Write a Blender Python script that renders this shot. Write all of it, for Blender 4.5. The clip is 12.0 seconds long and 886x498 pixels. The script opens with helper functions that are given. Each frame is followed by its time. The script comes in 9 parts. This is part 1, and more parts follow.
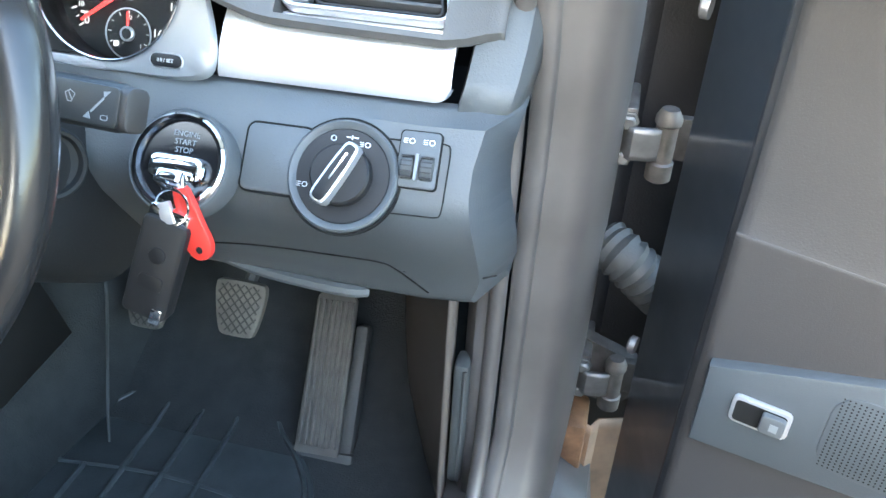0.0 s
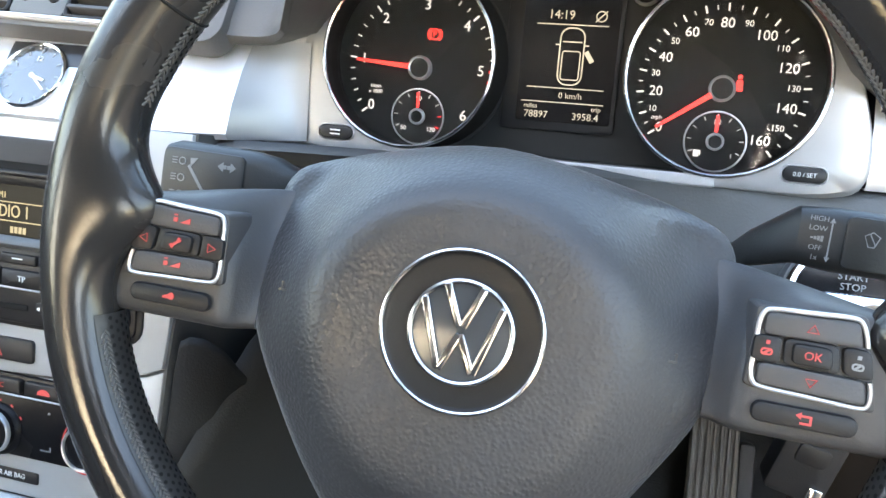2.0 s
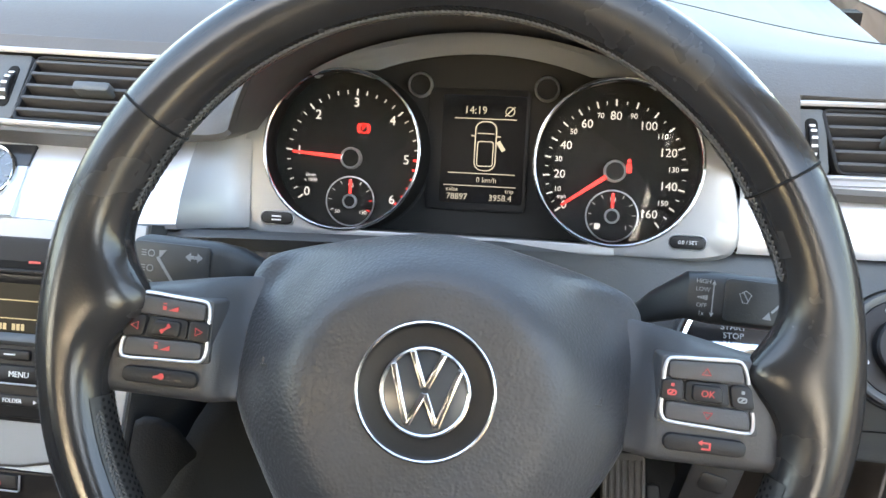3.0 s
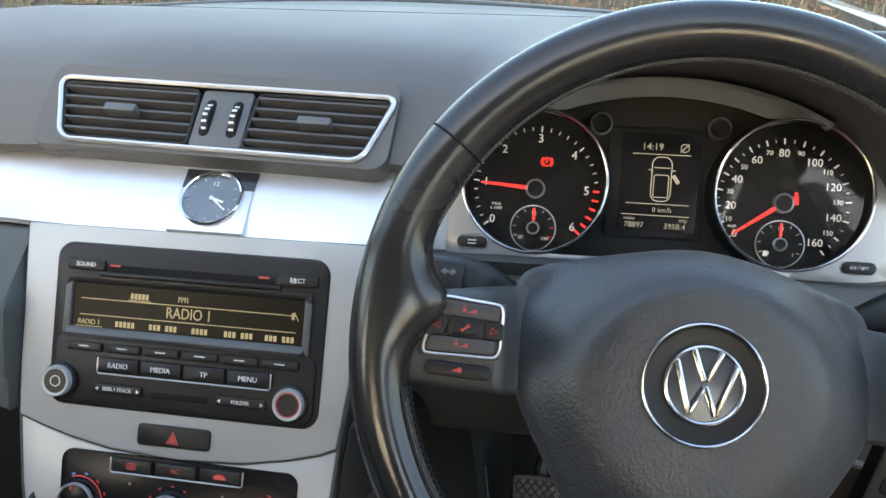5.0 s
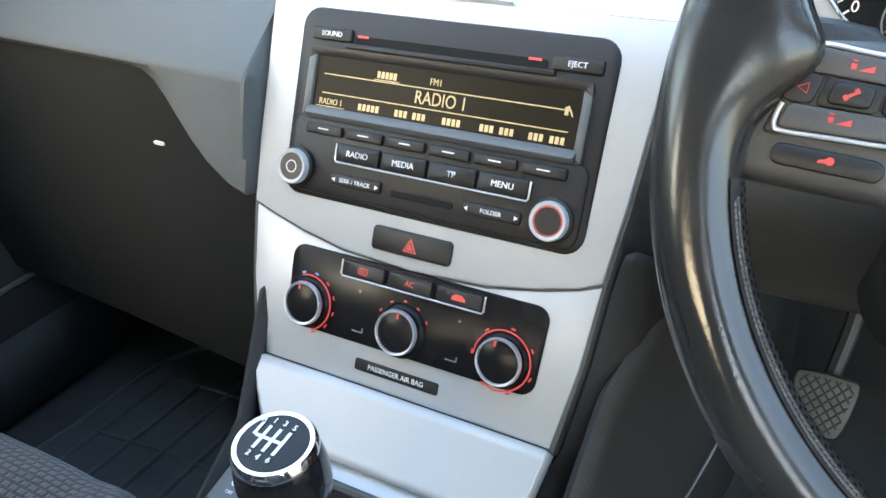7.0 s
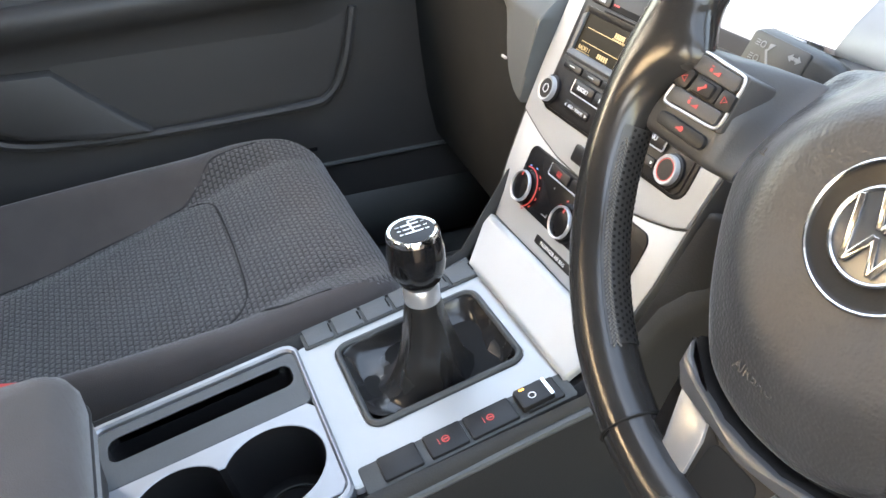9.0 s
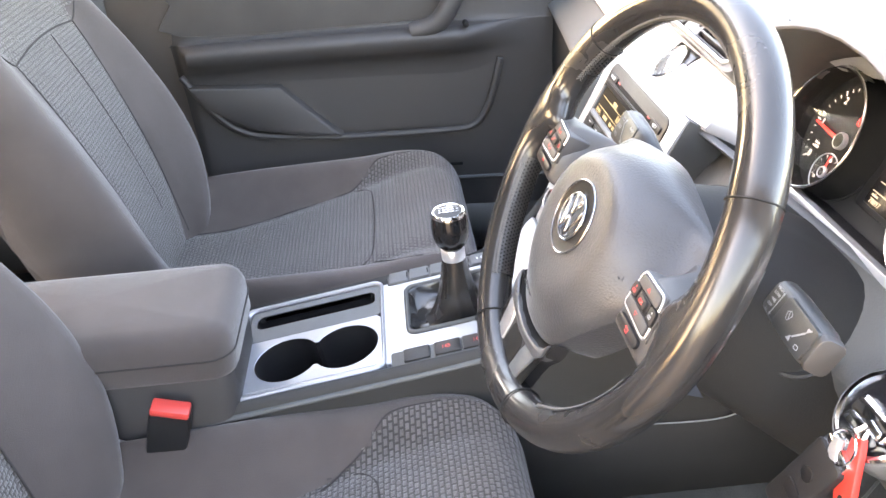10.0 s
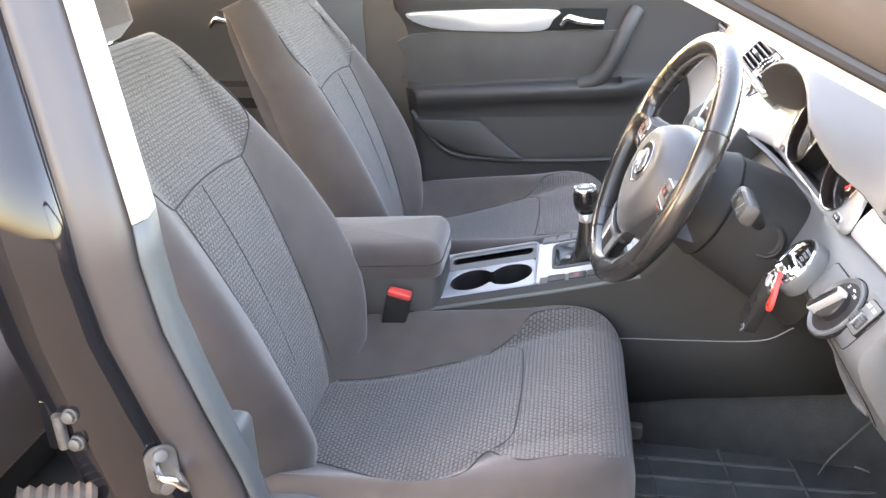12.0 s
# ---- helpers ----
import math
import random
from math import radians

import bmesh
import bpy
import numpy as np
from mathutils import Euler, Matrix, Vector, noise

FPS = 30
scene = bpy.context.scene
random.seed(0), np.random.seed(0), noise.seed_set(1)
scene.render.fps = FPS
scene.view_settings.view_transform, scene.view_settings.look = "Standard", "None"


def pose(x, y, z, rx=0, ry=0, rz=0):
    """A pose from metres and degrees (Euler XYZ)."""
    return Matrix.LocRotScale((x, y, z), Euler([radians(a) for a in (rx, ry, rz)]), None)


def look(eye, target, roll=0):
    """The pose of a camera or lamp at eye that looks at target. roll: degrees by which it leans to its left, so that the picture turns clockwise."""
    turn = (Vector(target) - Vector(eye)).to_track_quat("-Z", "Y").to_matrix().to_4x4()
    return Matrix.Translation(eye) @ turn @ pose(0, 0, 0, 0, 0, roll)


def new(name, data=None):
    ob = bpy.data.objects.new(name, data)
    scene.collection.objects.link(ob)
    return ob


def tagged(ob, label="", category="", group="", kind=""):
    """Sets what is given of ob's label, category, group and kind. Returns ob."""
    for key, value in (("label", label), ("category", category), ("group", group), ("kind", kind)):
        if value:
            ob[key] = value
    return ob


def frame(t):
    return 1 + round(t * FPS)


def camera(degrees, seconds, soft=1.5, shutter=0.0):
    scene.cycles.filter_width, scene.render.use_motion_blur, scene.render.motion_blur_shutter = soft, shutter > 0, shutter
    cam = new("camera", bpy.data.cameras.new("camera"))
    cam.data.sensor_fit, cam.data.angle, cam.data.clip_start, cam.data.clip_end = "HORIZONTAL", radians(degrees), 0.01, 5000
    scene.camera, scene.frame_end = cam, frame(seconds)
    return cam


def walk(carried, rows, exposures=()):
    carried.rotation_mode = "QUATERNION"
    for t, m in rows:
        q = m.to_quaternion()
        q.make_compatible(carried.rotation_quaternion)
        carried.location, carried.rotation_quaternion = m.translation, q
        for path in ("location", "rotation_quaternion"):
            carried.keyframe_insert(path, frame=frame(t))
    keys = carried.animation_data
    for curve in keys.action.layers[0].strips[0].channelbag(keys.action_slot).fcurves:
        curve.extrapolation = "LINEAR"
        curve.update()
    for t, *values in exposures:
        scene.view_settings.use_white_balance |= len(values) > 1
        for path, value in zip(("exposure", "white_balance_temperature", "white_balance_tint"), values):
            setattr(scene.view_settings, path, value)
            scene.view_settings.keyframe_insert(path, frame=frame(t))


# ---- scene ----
cam = camera(57.0, 12.0)
PATH = [
    (0, (0.822, -0.266, 1.126), (0.49, 1.363, 0.014), 3.1),
    (0.5, (0.752, -0.278, 1.127), (0.281, 1.356, 0.075), 2.2),
    (1, (0.632, -0.275, 1.117), (0.096, 1.363, 0.103), 1.3),
    (1.1, (0.606, -0.269, 1.115), (0.08, 1.365, 0.088), 1.4),
    (1.4, (0.532, -0.252, 1.096), (0.022, 1.406, 0.1), 1.4),
    (1.5, (0.517, -0.247, 1.101), (-0.02, 1.397, 0.095), 1.1),
    (2, (0.438, -0.236, 1.107), (-0.079, 1.421, 0.113), -1.5),
    (2.5, (0.422, -0.252, 1.135), (0.08, 1.484, 0.202), -0.4),
    (2.7, (0.424, -0.265, 1.137), (0.121, 1.496, 0.239), -0.2),
    (4.3, (0.414, -0.393, 1.17), (0.162, 1.431, 0.388), 0.0),
    (4.5, (0.382, -0.389, 1.162), (0.13, 1.438, 0.389), 0.1),
    (5, (0.3, -0.372, 1.15), (-0.018, 1.45, 0.389), 0.3),
    (5.5, (0.257, -0.353, 1.127), (-0.207, 1.439, 0.37), -0.2),
    (6, (0.237, -0.343, 1.099), (-0.367, 1.405, 0.336), -0.7),
    (6.5, (0.237, -0.32, 1.069), (-0.51, 1.363, 0.288), -1.0),
    (7, (0.253, -0.282, 1.043), (-0.601, 1.218, 0.032), -2.2),
    (7.5, (0.276, -0.257, 1.033), (-0.665, 1.1, -0.095), -2.5),
    (7.7, (0.288, -0.248, 1.029), (-0.701, 1.049, -0.129), -2.7),
    (9.3, (0.661, -0.257, 1.127), (-0.98, 0.211, 0.084), -0.3),
    (9.5, (0.74, -0.23, 1.153), (-0.929, 0.136, 0.113), -0.5),
    (10, (0.94, -0.147, 1.233), (-0.789, -0.009, 0.237), -0.6),
    (10.5, (1.089, -0.102, 1.281), (-0.663, -0.193, 0.321), -0.8),
    (11, (1.221, -0.088, 1.301), (-0.538, -0.38, 0.397), -0.8),
    (11.5, (1.422, -0.089, 1.296), (-0.354, -0.452, 0.451), -1.1),
    (12, (1.53, -0.109, 1.305), (-0.272, -0.395, 0.486), -1.7),
]
EXPOSURES = [(0, 4.45, 6100, 6), (0.5, 4.55, 6150, 6), (1.0, 4.1, 6500, 9), (1.5, 4.0, 6800, 11), (2.5, 3.92, 7000, 13), (4.5, 3.25, 7300, 12), (5.0, 3.0, 7000, 12), (5.5, 2.5, 7000, 11), (6.0, 3.12, 6350, 8), (6.5, 3.72, 6350, 6), (7.0, 4.0, 7000, 10), (7.5, 4.25, 7500, 11), (9.5, 4.35, 8600, 22), (10.0, 5.08, 8700, 25), (10.5, 4.83, 9000, 25), (11.0, 4.68, 9300, 25), (12, 4.85, 8500, 25)]
walk(cam, [(t, look(eye, target, roll)) for t, eye, target, roll in PATH], EXPOSURES)

# ---- world and light ----
world = bpy.data.worlds.new("sky")
scene.world = world
world.use_nodes = True
wn = world.node_tree.nodes
sky = wn.new("ShaderNodeTexSky")
sky.sky_type, sky.sun_disc = "NISHITA", False
sky.sun_elevation, sky.sun_rotation = radians(22), radians(196)
sky.air_density, sky.dust_density, sky.ozone_density = 1.2, 2.0, 1.0
world.node_tree.links.new(sky.outputs["Color"], wn["Background"].inputs["Color"])
wn["Background"].inputs["Strength"].default_value = 0.15
sun_data = bpy.data.lights.new("sun", "SUN")
sun_data.energy, sun_data.angle, sun_data.color = 0.03, radians(10), (1.0, 0.88, 0.74)
sun = new("sun", sun_data)
sun.matrix_world = look((-1.8, -6.0, 2.53), (0, 0, 0))

# ---- materials ----


def mat(name, color, rough=0.5, metal=0.0, grain=0.0, grain_size=0.002, vary=0.12, vary_size=0.08, coat=0.0, spec=0.5, emit=None, power=0.0, wear=0.0, sheen=0.0):
    """A procedural surface: base colour with slow variation, fine relief, uneven gloss."""
    m = bpy.data.materials.new(name)
    m.use_nodes = True
    nt = m.node_tree
    b = nt.nodes["Principled BSDF"]
    b.inputs["Metallic"].default_value = metal
    b.inputs["Coat Weight"].default_value = coat
    b.inputs["Coat Roughness"].default_value = 0.08
    b.inputs["Specular IOR Level"].default_value = spec
    b.inputs["Sheen Weight"].default_value = sheen
    tc = nt.nodes.new("ShaderNodeTexCoord")
    slow = nt.nodes.new("ShaderNodeTexNoise")
    slow.inputs["Scale"].default_value, slow.inputs["Detail"].default_value = 1.0 / vary_size, 5.0
    nt.links.new(tc.outputs["Object"], slow.inputs["Vector"])
    ramp = nt.nodes.new("ShaderNodeMapRange")
    ramp.inputs["From Min"].default_value, ramp.inputs["From Max"].default_value = 0.3, 0.7
    ramp.inputs["To Min"].default_value, ramp.inputs["To Max"].default_value = 1 - vary, 1 + vary
    nt.links.new(slow.outputs["Fac"], ramp.inputs["Value"])
    mul = nt.nodes.new("ShaderNodeVectorMath")
    mul.operation = "SCALE"
    mul.inputs[0].default_value = color
    nt.links.new(ramp.outputs["Result"], mul.inputs["Scale"])
    nt.links.new(mul.outputs["Vector"], b.inputs["Base Color"])
    rr_ = nt.nodes.new("ShaderNodeMapRange")
    rr_.inputs["From Min"].default_value, rr_.inputs["From Max"].default_value = 0.3, 0.7
    rr_.inputs["To Min"].default_value, rr_.inputs["To Max"].default_value = max(0.02, rough - 0.05 - wear), min(1.0, rough + 0.05)
    nt.links.new(slow.outputs["Fac"], rr_.inputs["Value"])
    nt.links.new(rr_.outputs["Result"], b.inputs["Roughness"])
    if grain:
        fine = nt.nodes.new("ShaderNodeTexNoise")
        fine.inputs["Scale"].default_value, fine.inputs["Detail"].default_value = 1.0 / grain_size, 3.0
        nt.links.new(tc.outputs["Object"], fine.inputs["Vector"])
        bump = nt.nodes.new("ShaderNodeBump")
        bump.inputs["Strength"].default_value, bump.inputs["Distance"].default_value = grain, grain_size * 0.5
        nt.links.new(fine.outputs["Fac"], bump.inputs["Height"])
        nt.links.new(bump.outputs["Normal"], b.inputs["Normal"])
    if emit:
        b.inputs["Emission Color"].default_value = (*emit, 1)
        b.inputs["Emission Strength"].default_value = power
    return m


def leather_mat(name, color, rough, cell, relief=0.45):
    """Grained leather or soft moulded skin: pebbled cells in relief."""
    m = mat(name, color, rough, vary=0.15, vary_size=0.05, wear=0.1)
    nt = m.node_tree
    tc = next(n for n in nt.nodes if n.type == "TEX_COORD")
    vor = nt.nodes.new("ShaderNodeTexVoronoi")
    vor.feature = "SMOOTH_F1"
    vor.inputs["Scale"].default_value = 1 / cell
    nt.links.new(tc.outputs["Object"], vor.inputs["Vector"])
    bump = nt.nodes.new("ShaderNodeBump")
    bump.inputs["Strength"].default_value, bump.inputs["Distance"].default_value = relief, cell * 0.35
    bump.invert = True
    nt.links.new(vor.outputs["Distance"], bump.inputs["Height"])
    nt.links.new(bump.outputs["Normal"], nt.nodes["Principled BSDF"].inputs["Normal"])
    return m


def cloth_mat(name, light, dark, cell_w, cell_h, axes="XY", depth=0.0016):
    """Woven seat cloth: staggered raised cells in a darker ground, with thread noise."""
    m = bpy.data.materials.new(name)
    m.use_nodes = True
    nt = m.node_tree
    b = nt.nodes["Principled BSDF"]
    b.inputs["Roughness"].default_value = 0.9
    b.inputs["Sheen Weight"].default_value = 0.25
    b.inputs["Specular IOR Level"].default_value = 0.25
    tc = nt.nodes.new("ShaderNodeTexCoord")
    vec = tc.outputs["Object"]
    if axes == "XZ":
        sep, com = nt.nodes.new("ShaderNodeSeparateXYZ"), nt.nodes.new("ShaderNodeCombineXYZ")
        nt.links.new(vec, sep.inputs[0])
        nt.links.new(sep.outputs[0], com.inputs[0])
        nt.links.new(sep.outputs[2], com.inputs[1])
        vec = com.outputs[0]
    brick = nt.nodes.new("ShaderNodeTexBrick")
    brick.inputs["Color1"].default_value = (*light, 1)
    brick.inputs["Color2"].default_value = (*[c * 0.8 for c in light], 1)
    brick.inputs["Mortar"].default_value = (*dark, 1)
    brick.inputs["Scale"].default_value = 1.0
    brick.inputs["Mortar Size"].default_value = cell_h * 0.30
    brick.inputs["Mortar Smooth"].default_value = 0.7
    brick.inputs["Brick Width"].default_value = cell_w
    brick.inputs["Row Height"].default_value = cell_h
    nt.links.new(vec, brick.inputs["Vector"])
    thread = nt.nodes.new("ShaderNodeTexNoise")
    thread.inputs["Scale"].default_value, thread.inputs["Detail"].default_value = 900, 4
    nt.links.new(tc.outputs["Object"], thread.inputs["Vector"])
    slow = nt.nodes.new("ShaderNodeTexNoise")
    slow.inputs["Scale"].default_value = 9
    nt.links.new(tc.outputs["Object"], slow.inputs["Vector"])
    amount = nt.nodes.new("ShaderNodeMath")
    amount.operation = "MULTIPLY_ADD"
    amount.inputs[1].default_value, amount.inputs[2].default_value = 0.5, 0.75
    nt.links.new(slow.outputs["Fac"], amount.inputs[0])
    mul = nt.nodes.new("ShaderNodeVectorMath")
    mul.operation = "SCALE"
    nt.links.new(brick.outputs["Color"], mul.inputs[0])
    nt.links.new(amount.outputs[0], mul.inputs["Scale"])
    nt.links.new(mul.outputs["Vector"], b.inputs["Base Color"])
    high = nt.nodes.new("ShaderNodeMath")
    high.operation = "MULTIPLY_ADD"
    high.inputs[1].default_value = -1.0
    nt.links.new(brick.outputs["Fac"], high.inputs[0])
    nt.links.new(thread.outputs["Fac"], high.inputs[2])
    bump = nt.nodes.new("ShaderNodeBump")
    bump.inputs["Strength"].default_value, bump.inputs["Distance"].default_value = 0.8, depth
    nt.links.new(high.outputs[0], bump.inputs["Height"])
    nt.links.new(bump.outputs["Normal"], b.inputs["Normal"])
    return m


def brushed_mat(name, color, rough, metal):
    """Brushed silver trim: fine streaks along x."""
    m = mat(name, color, rough, metal, vary=0.05, vary_size=0.15)
    nt = m.node_tree
    tc = next(n for n in nt.nodes if n.type == "TEX_COORD")
    mp = nt.nodes.new("ShaderNodeMapping")
    mp.inputs["Scale"].default_value = (6, 900, 900)
    nt.links.new(tc.outputs["Object"], mp.inputs["Vector"])
    streak = nt.nodes.new("ShaderNodeTexNoise")
    streak.inputs["Scale"].default_value, streak.inputs["Detail"].default_value = 1.0, 2.0
    nt.links.new(mp.outputs["Vector"], streak.inputs["Vector"])
    bump = nt.nodes.new("ShaderNodeBump")
    bump.inputs["Strength"].default_value, bump.inputs["Distance"].default_value = 0.12, 0.0004
    nt.links.new(streak.outputs["Fac"], bump.inputs["Height"])
    nt.links.new(bump.outputs["Normal"], nt.nodes["Principled BSDF"].inputs["Normal"])
    return m


def glass_mat(name, tint=(0.92, 0.96, 0.95), least=0.04):
    """Thin pane: clear, with a gloss that grows at a grazing angle."""
    m = bpy.data.materials.new(name)
    m.use_nodes = True
    nt = m.node_tree
    nt.nodes.remove(nt.nodes["Principled BSDF"])
    clear, gloss, mix, fr = (nt.nodes.new("ShaderNode" + k) for k in ("BsdfTransparent", "BsdfGlossy", "MixShader", "LayerWeight"))
    rise = nt.nodes.new("ShaderNodeMath")
    rise.operation = "POWER"
    rise.inputs[1].default_value = 4.0
    amount = nt.nodes.new("ShaderNodeMath")
    amount.operation = "MULTIPLY_ADD"
    amount.inputs[1].default_value, amount.inputs[2].default_value = 0.75, least
    nt.links.new(fr.outputs["Facing"], rise.inputs[0])
    nt.links.new(rise.outputs[0], amount.inputs[0])
    clear.inputs["Color"].default_value = (*tint, 1)
    gloss.inputs["Roughness"].default_value = 0.02
    fr.inputs["Blend"].default_value = 0.5
    nt.links.new(amount.outputs[0], mix.inputs[0])
    nt.links.new(clear.outputs[0], mix.inputs[1])
    nt.links.new(gloss.outputs[0], mix.inputs[2])
    nt.links.new(mix.outputs[0], nt.nodes["Material Output"].inputs["Surface"])
    return m


M_PAD = mat("soft_dash_skin", (0.072, 0.069, 0.067), 0.55, grain=0.35, grain_size=0.0016, vary=0.1, vary_size=0.2)
M_LOWER = mat("dark_dash_plastic", (0.070, 0.076, 0.080), 0.50, grain=0.35, grain_size=0.0016, vary=0.12, vary_size=0.15)
# darker copy of the dash plastic, with the passenger side's shade coloured in
M_FACIA = mat("shaded_grained_facia_plastic", (0.052, 0.059, 0.060), 0.50, grain=0.35, grain_size=0.0016, vary=0.1, vary_size=0.15)
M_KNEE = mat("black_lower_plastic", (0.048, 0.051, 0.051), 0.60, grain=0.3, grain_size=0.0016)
# driver's kick panel: warm reflected light is put into the brown-grey colour
M_KICK = mat("warm_lit_kick_plastic", (0.095, 0.078, 0.066), 0.65, grain=0.3, grain_size=0.0016)
M_HINGECOVER = mat("pale_grey_hinge_plastic", (0.22, 0.22, 0.22), 0.5, grain=0.2, grain_size=0.0016)
M_CONSIDE = mat("black_console_plastic", (0.024, 0.024, 0.024), 0.62, spec=0.35, grain=0.3, grain_size=0.0016)
# glovebox lid: shade under the overhang is put into this near-black colour
M_GLOVE = mat("shade_dark_glovebox_plastic", (0.013, 0.015, 0.016), 0.8, spec=0.15, grain=0.3, grain_size=0.0016, vary=0.1, vary_size=0.1)
M_SHROUD = mat("column_shroud_plastic", (0.015, 0.016, 0.017), 0.65, spec=0.3, grain=0.35, grain_size=0.0016, vary=0.1, vary_size=0.1)
# dark reflection on the clock's silver plate, given as a colour
M_CLOCKTOP = mat("clock_plate_dark_reflection", (0.030, 0.031, 0.033), 0.20, 0.3)
M_TRIM = brushed_mat("brushed_silver_trim", (0.64, 0.65, 0.67), 0.38, 0.7)
M_POD = mat("satin_grey_instrument_paint", (0.33, 0.34, 0.35), 0.38, 0.5, vary=0.04)
M_SILVER = mat("satin_silver_paint", (0.37, 0.385, 0.39), 0.42, 0.2, vary=0.04)
M_GLOSS = mat("gloss_black_plastic", (0.010, 0.010, 0.011), 0.16, vary=0.1, wear=0.04)
M_BLACK = mat("satin_black_plastic", (0.014, 0.014, 0.015), 0.42, spec=0.28, grain=0.2, grain_size=0.0012)
M_DIALFACE = mat("matt_black_dial_print", (0.018, 0.018, 0.018), 0.75, spec=0.3, vary=0.05)
M_VOID = mat("black_recess", (0.010, 0.010, 0.010), 0.8, spec=0.15)
M_LEATHER = leather_mat("worn_black_leather", (0.019, 0.0185, 0.0185), 0.26, 0.0013, 0.08)
M_PERF = leather_mat("perforated_leather", (0.022, 0.021, 0.021), 0.45, 0.0036, 0.30)
M_AIRBAG = leather_mat("pebbled_airbag_skin", (0.033, 0.034, 0.037), 0.46, 0.0016, 0.48)
M_AIRBAG.node_tree.nodes["Principled BSDF"].inputs["Sheen Weight"].default_value = 0.18
M_AIRBAG.node_tree.nodes["Principled BSDF"].inputs["Sheen Roughness"].default_value = 0.35
M_CHROME = mat("chrome", (0.86, 0.87, 0.88), 0.10, 1.0, vary=0.03)
M_DIMCHROME = mat("dull_chrome", (0.46, 0.47, 0.49), 0.20, 1.0, vary=0.05, vary_size=0.01)
M_ALU = mat("matt_aluminium", (0.58, 0.59, 0.61), 0.32, 0.75, vary=0.04)
M_CLOTH = mat("plain_seat_cloth", (0.060, 0.050, 0.047), 0.92, grain=0.8, grain_size=0.0012, vary=0.12, vary_size=0.06, sheen=0.3, spec=0.2)
M_WEAVE = cloth_mat("woven_seat_cloth", (0.106, 0.095, 0.091), (0.034, 0.031, 0.029), 0.0092, 0.0068)
M_WEAVE_UP = cloth_mat("woven_back_cloth", (0.104, 0.093, 0.087), (0.042, 0.038, 0.035), 0.0086, 0.0062, "XZ")
M_SEAM = mat("seam_thread", (0.026, 0.023, 0.022), 0.9)
M_SLAT = mat("dark_grey_slat_plastic", (0.043, 0.042, 0.043), 0.5, grain=0.2, grain_size=0.0012)
M_RADIO = mat("deep_black_radio_plastic", (0.009, 0.009, 0.010), 0.42, spec=0.3, grain=0.15, grain_size=0.0012)
M_STITCH = mat("pale_stitching", (0.10, 0.095, 0.09), 0.8)
M_PILLAR = mat("light_pillar_trim", (0.60, 0.55, 0.50), 0.75, grain=0.3, grain_size=0.002)
M_HEAD = mat("headliner_cloth", (0.42, 0.40, 0.37), 0.95, grain=0.5, grain_size=0.002)
M_BTRIM = mat("grey_pillar_plastic", (0.062, 0.068, 0.069), 0.55, grain=0.3, grain_size=0.0016)
M_DOOR = mat("door_panel_plastic", (0.032, 0.030, 0.030), 0.62, grain=0.35, grain_size=0.0016, vary=0.1, vary_size=0.2)
M_DOORGRILLE = mat("blue_grey_door_plastic", (0.050, 0.058, 0.064), 0.6, grain=0.3, grain_size=0.0016, vary=0.08, vary_size=0.1)
M_DOORCLOTH = mat("door_panel_cloth", (0.058, 0.053, 0.050), 0.92, grain=0.7, grain_size=0.0014, sheen=0.2, spec=0.2)
M_PAINT = mat("brown_grey_car_paint", (0.115, 0.098, 0.088), 0.32, 0.55, vary=0.06, coat=0.6)
M_PAINTDULL = mat("dusty_jamb_paint", (0.116, 0.106, 0.101), 0.42, 0.35, vary=0.14, vary_size=0.06)
M_BODYBLACK = mat("gloss_black_pillar_paint", (0.008, 0.008, 0.0095), 0.07, vary=0.08, spec=0.40)
M_RUBBER = mat("black_rubber_seal", (0.018, 0.018, 0.020), 0.62, grain=0.3, grain_size=0.003)
M_CARPET = mat("black_carpet", (0.036, 0.039, 0.040), 0.97, grain=0.9, grain_size=0.0025, vary=0.14, vary_size=0.03, spec=0.15)
M_MAT = mat("rubber_floor_mat", (0.050, 0.057, 0.060), 0.40, grain=0.4, grain_size=0.002, vary=0.25, vary_size=0.04)
M_PEDAL = mat("worn_pedal_rubber", (0.10, 0.095, 0.085), 0.6, grain=0.4, grain_size=0.002, vary=0.2, vary_size=0.02)
M_PEDALRIB = mat("pedal_rib_rubber", (0.035, 0.034, 0.032), 0.65)
M_STEEL = mat("zinc_steel", (0.20, 0.20, 0.20), 0.5, 0.8, vary=0.2, vary_size=0.015)
M_DULLSTEEL = mat("dull_dirty_steel", (0.11, 0.102, 0.095), 0.55, 0.6, vary=0.3, vary_size=0.012)
M_BELLOWS = mat("grey_bellows_rubber", (0.042, 0.045, 0.046), 0.6, grain=0.3, grain_size=0.003)
# driver's door edge: the sky's bluish reflection is put into the base colour
M_DOORSTEEL = mat("sky_tinted_door_edge_paint", (0.020, 0.025, 0.031), 0.36, 0.2, vary=0.12, vary_size=0.06, coat=0.3)
M_ORANGEBASE = mat("orange_brown_sill_paint", (0.26, 0.17, 0.11), 0.6, vary=0.3, vary_size=0.04)
M_ENDCAP = mat("brown_grey_button_plastic", (0.030, 0.028, 0.027), 0.5)
M_BRIDGE = mat("dark_satin_bridge_paint", (0.12, 0.125, 0.135), 0.34, 0.6, vary=0.04)
M_SPOKE = mat("satin_grey_spoke_paint", (0.30, 0.31, 0.33), 0.36, 0.65, vary=0.04)
M_STALK = mat("black_stalk_plastic", (0.020, 0.021, 0.021), 0.45, grain=0.2, grain_size=0.0012)
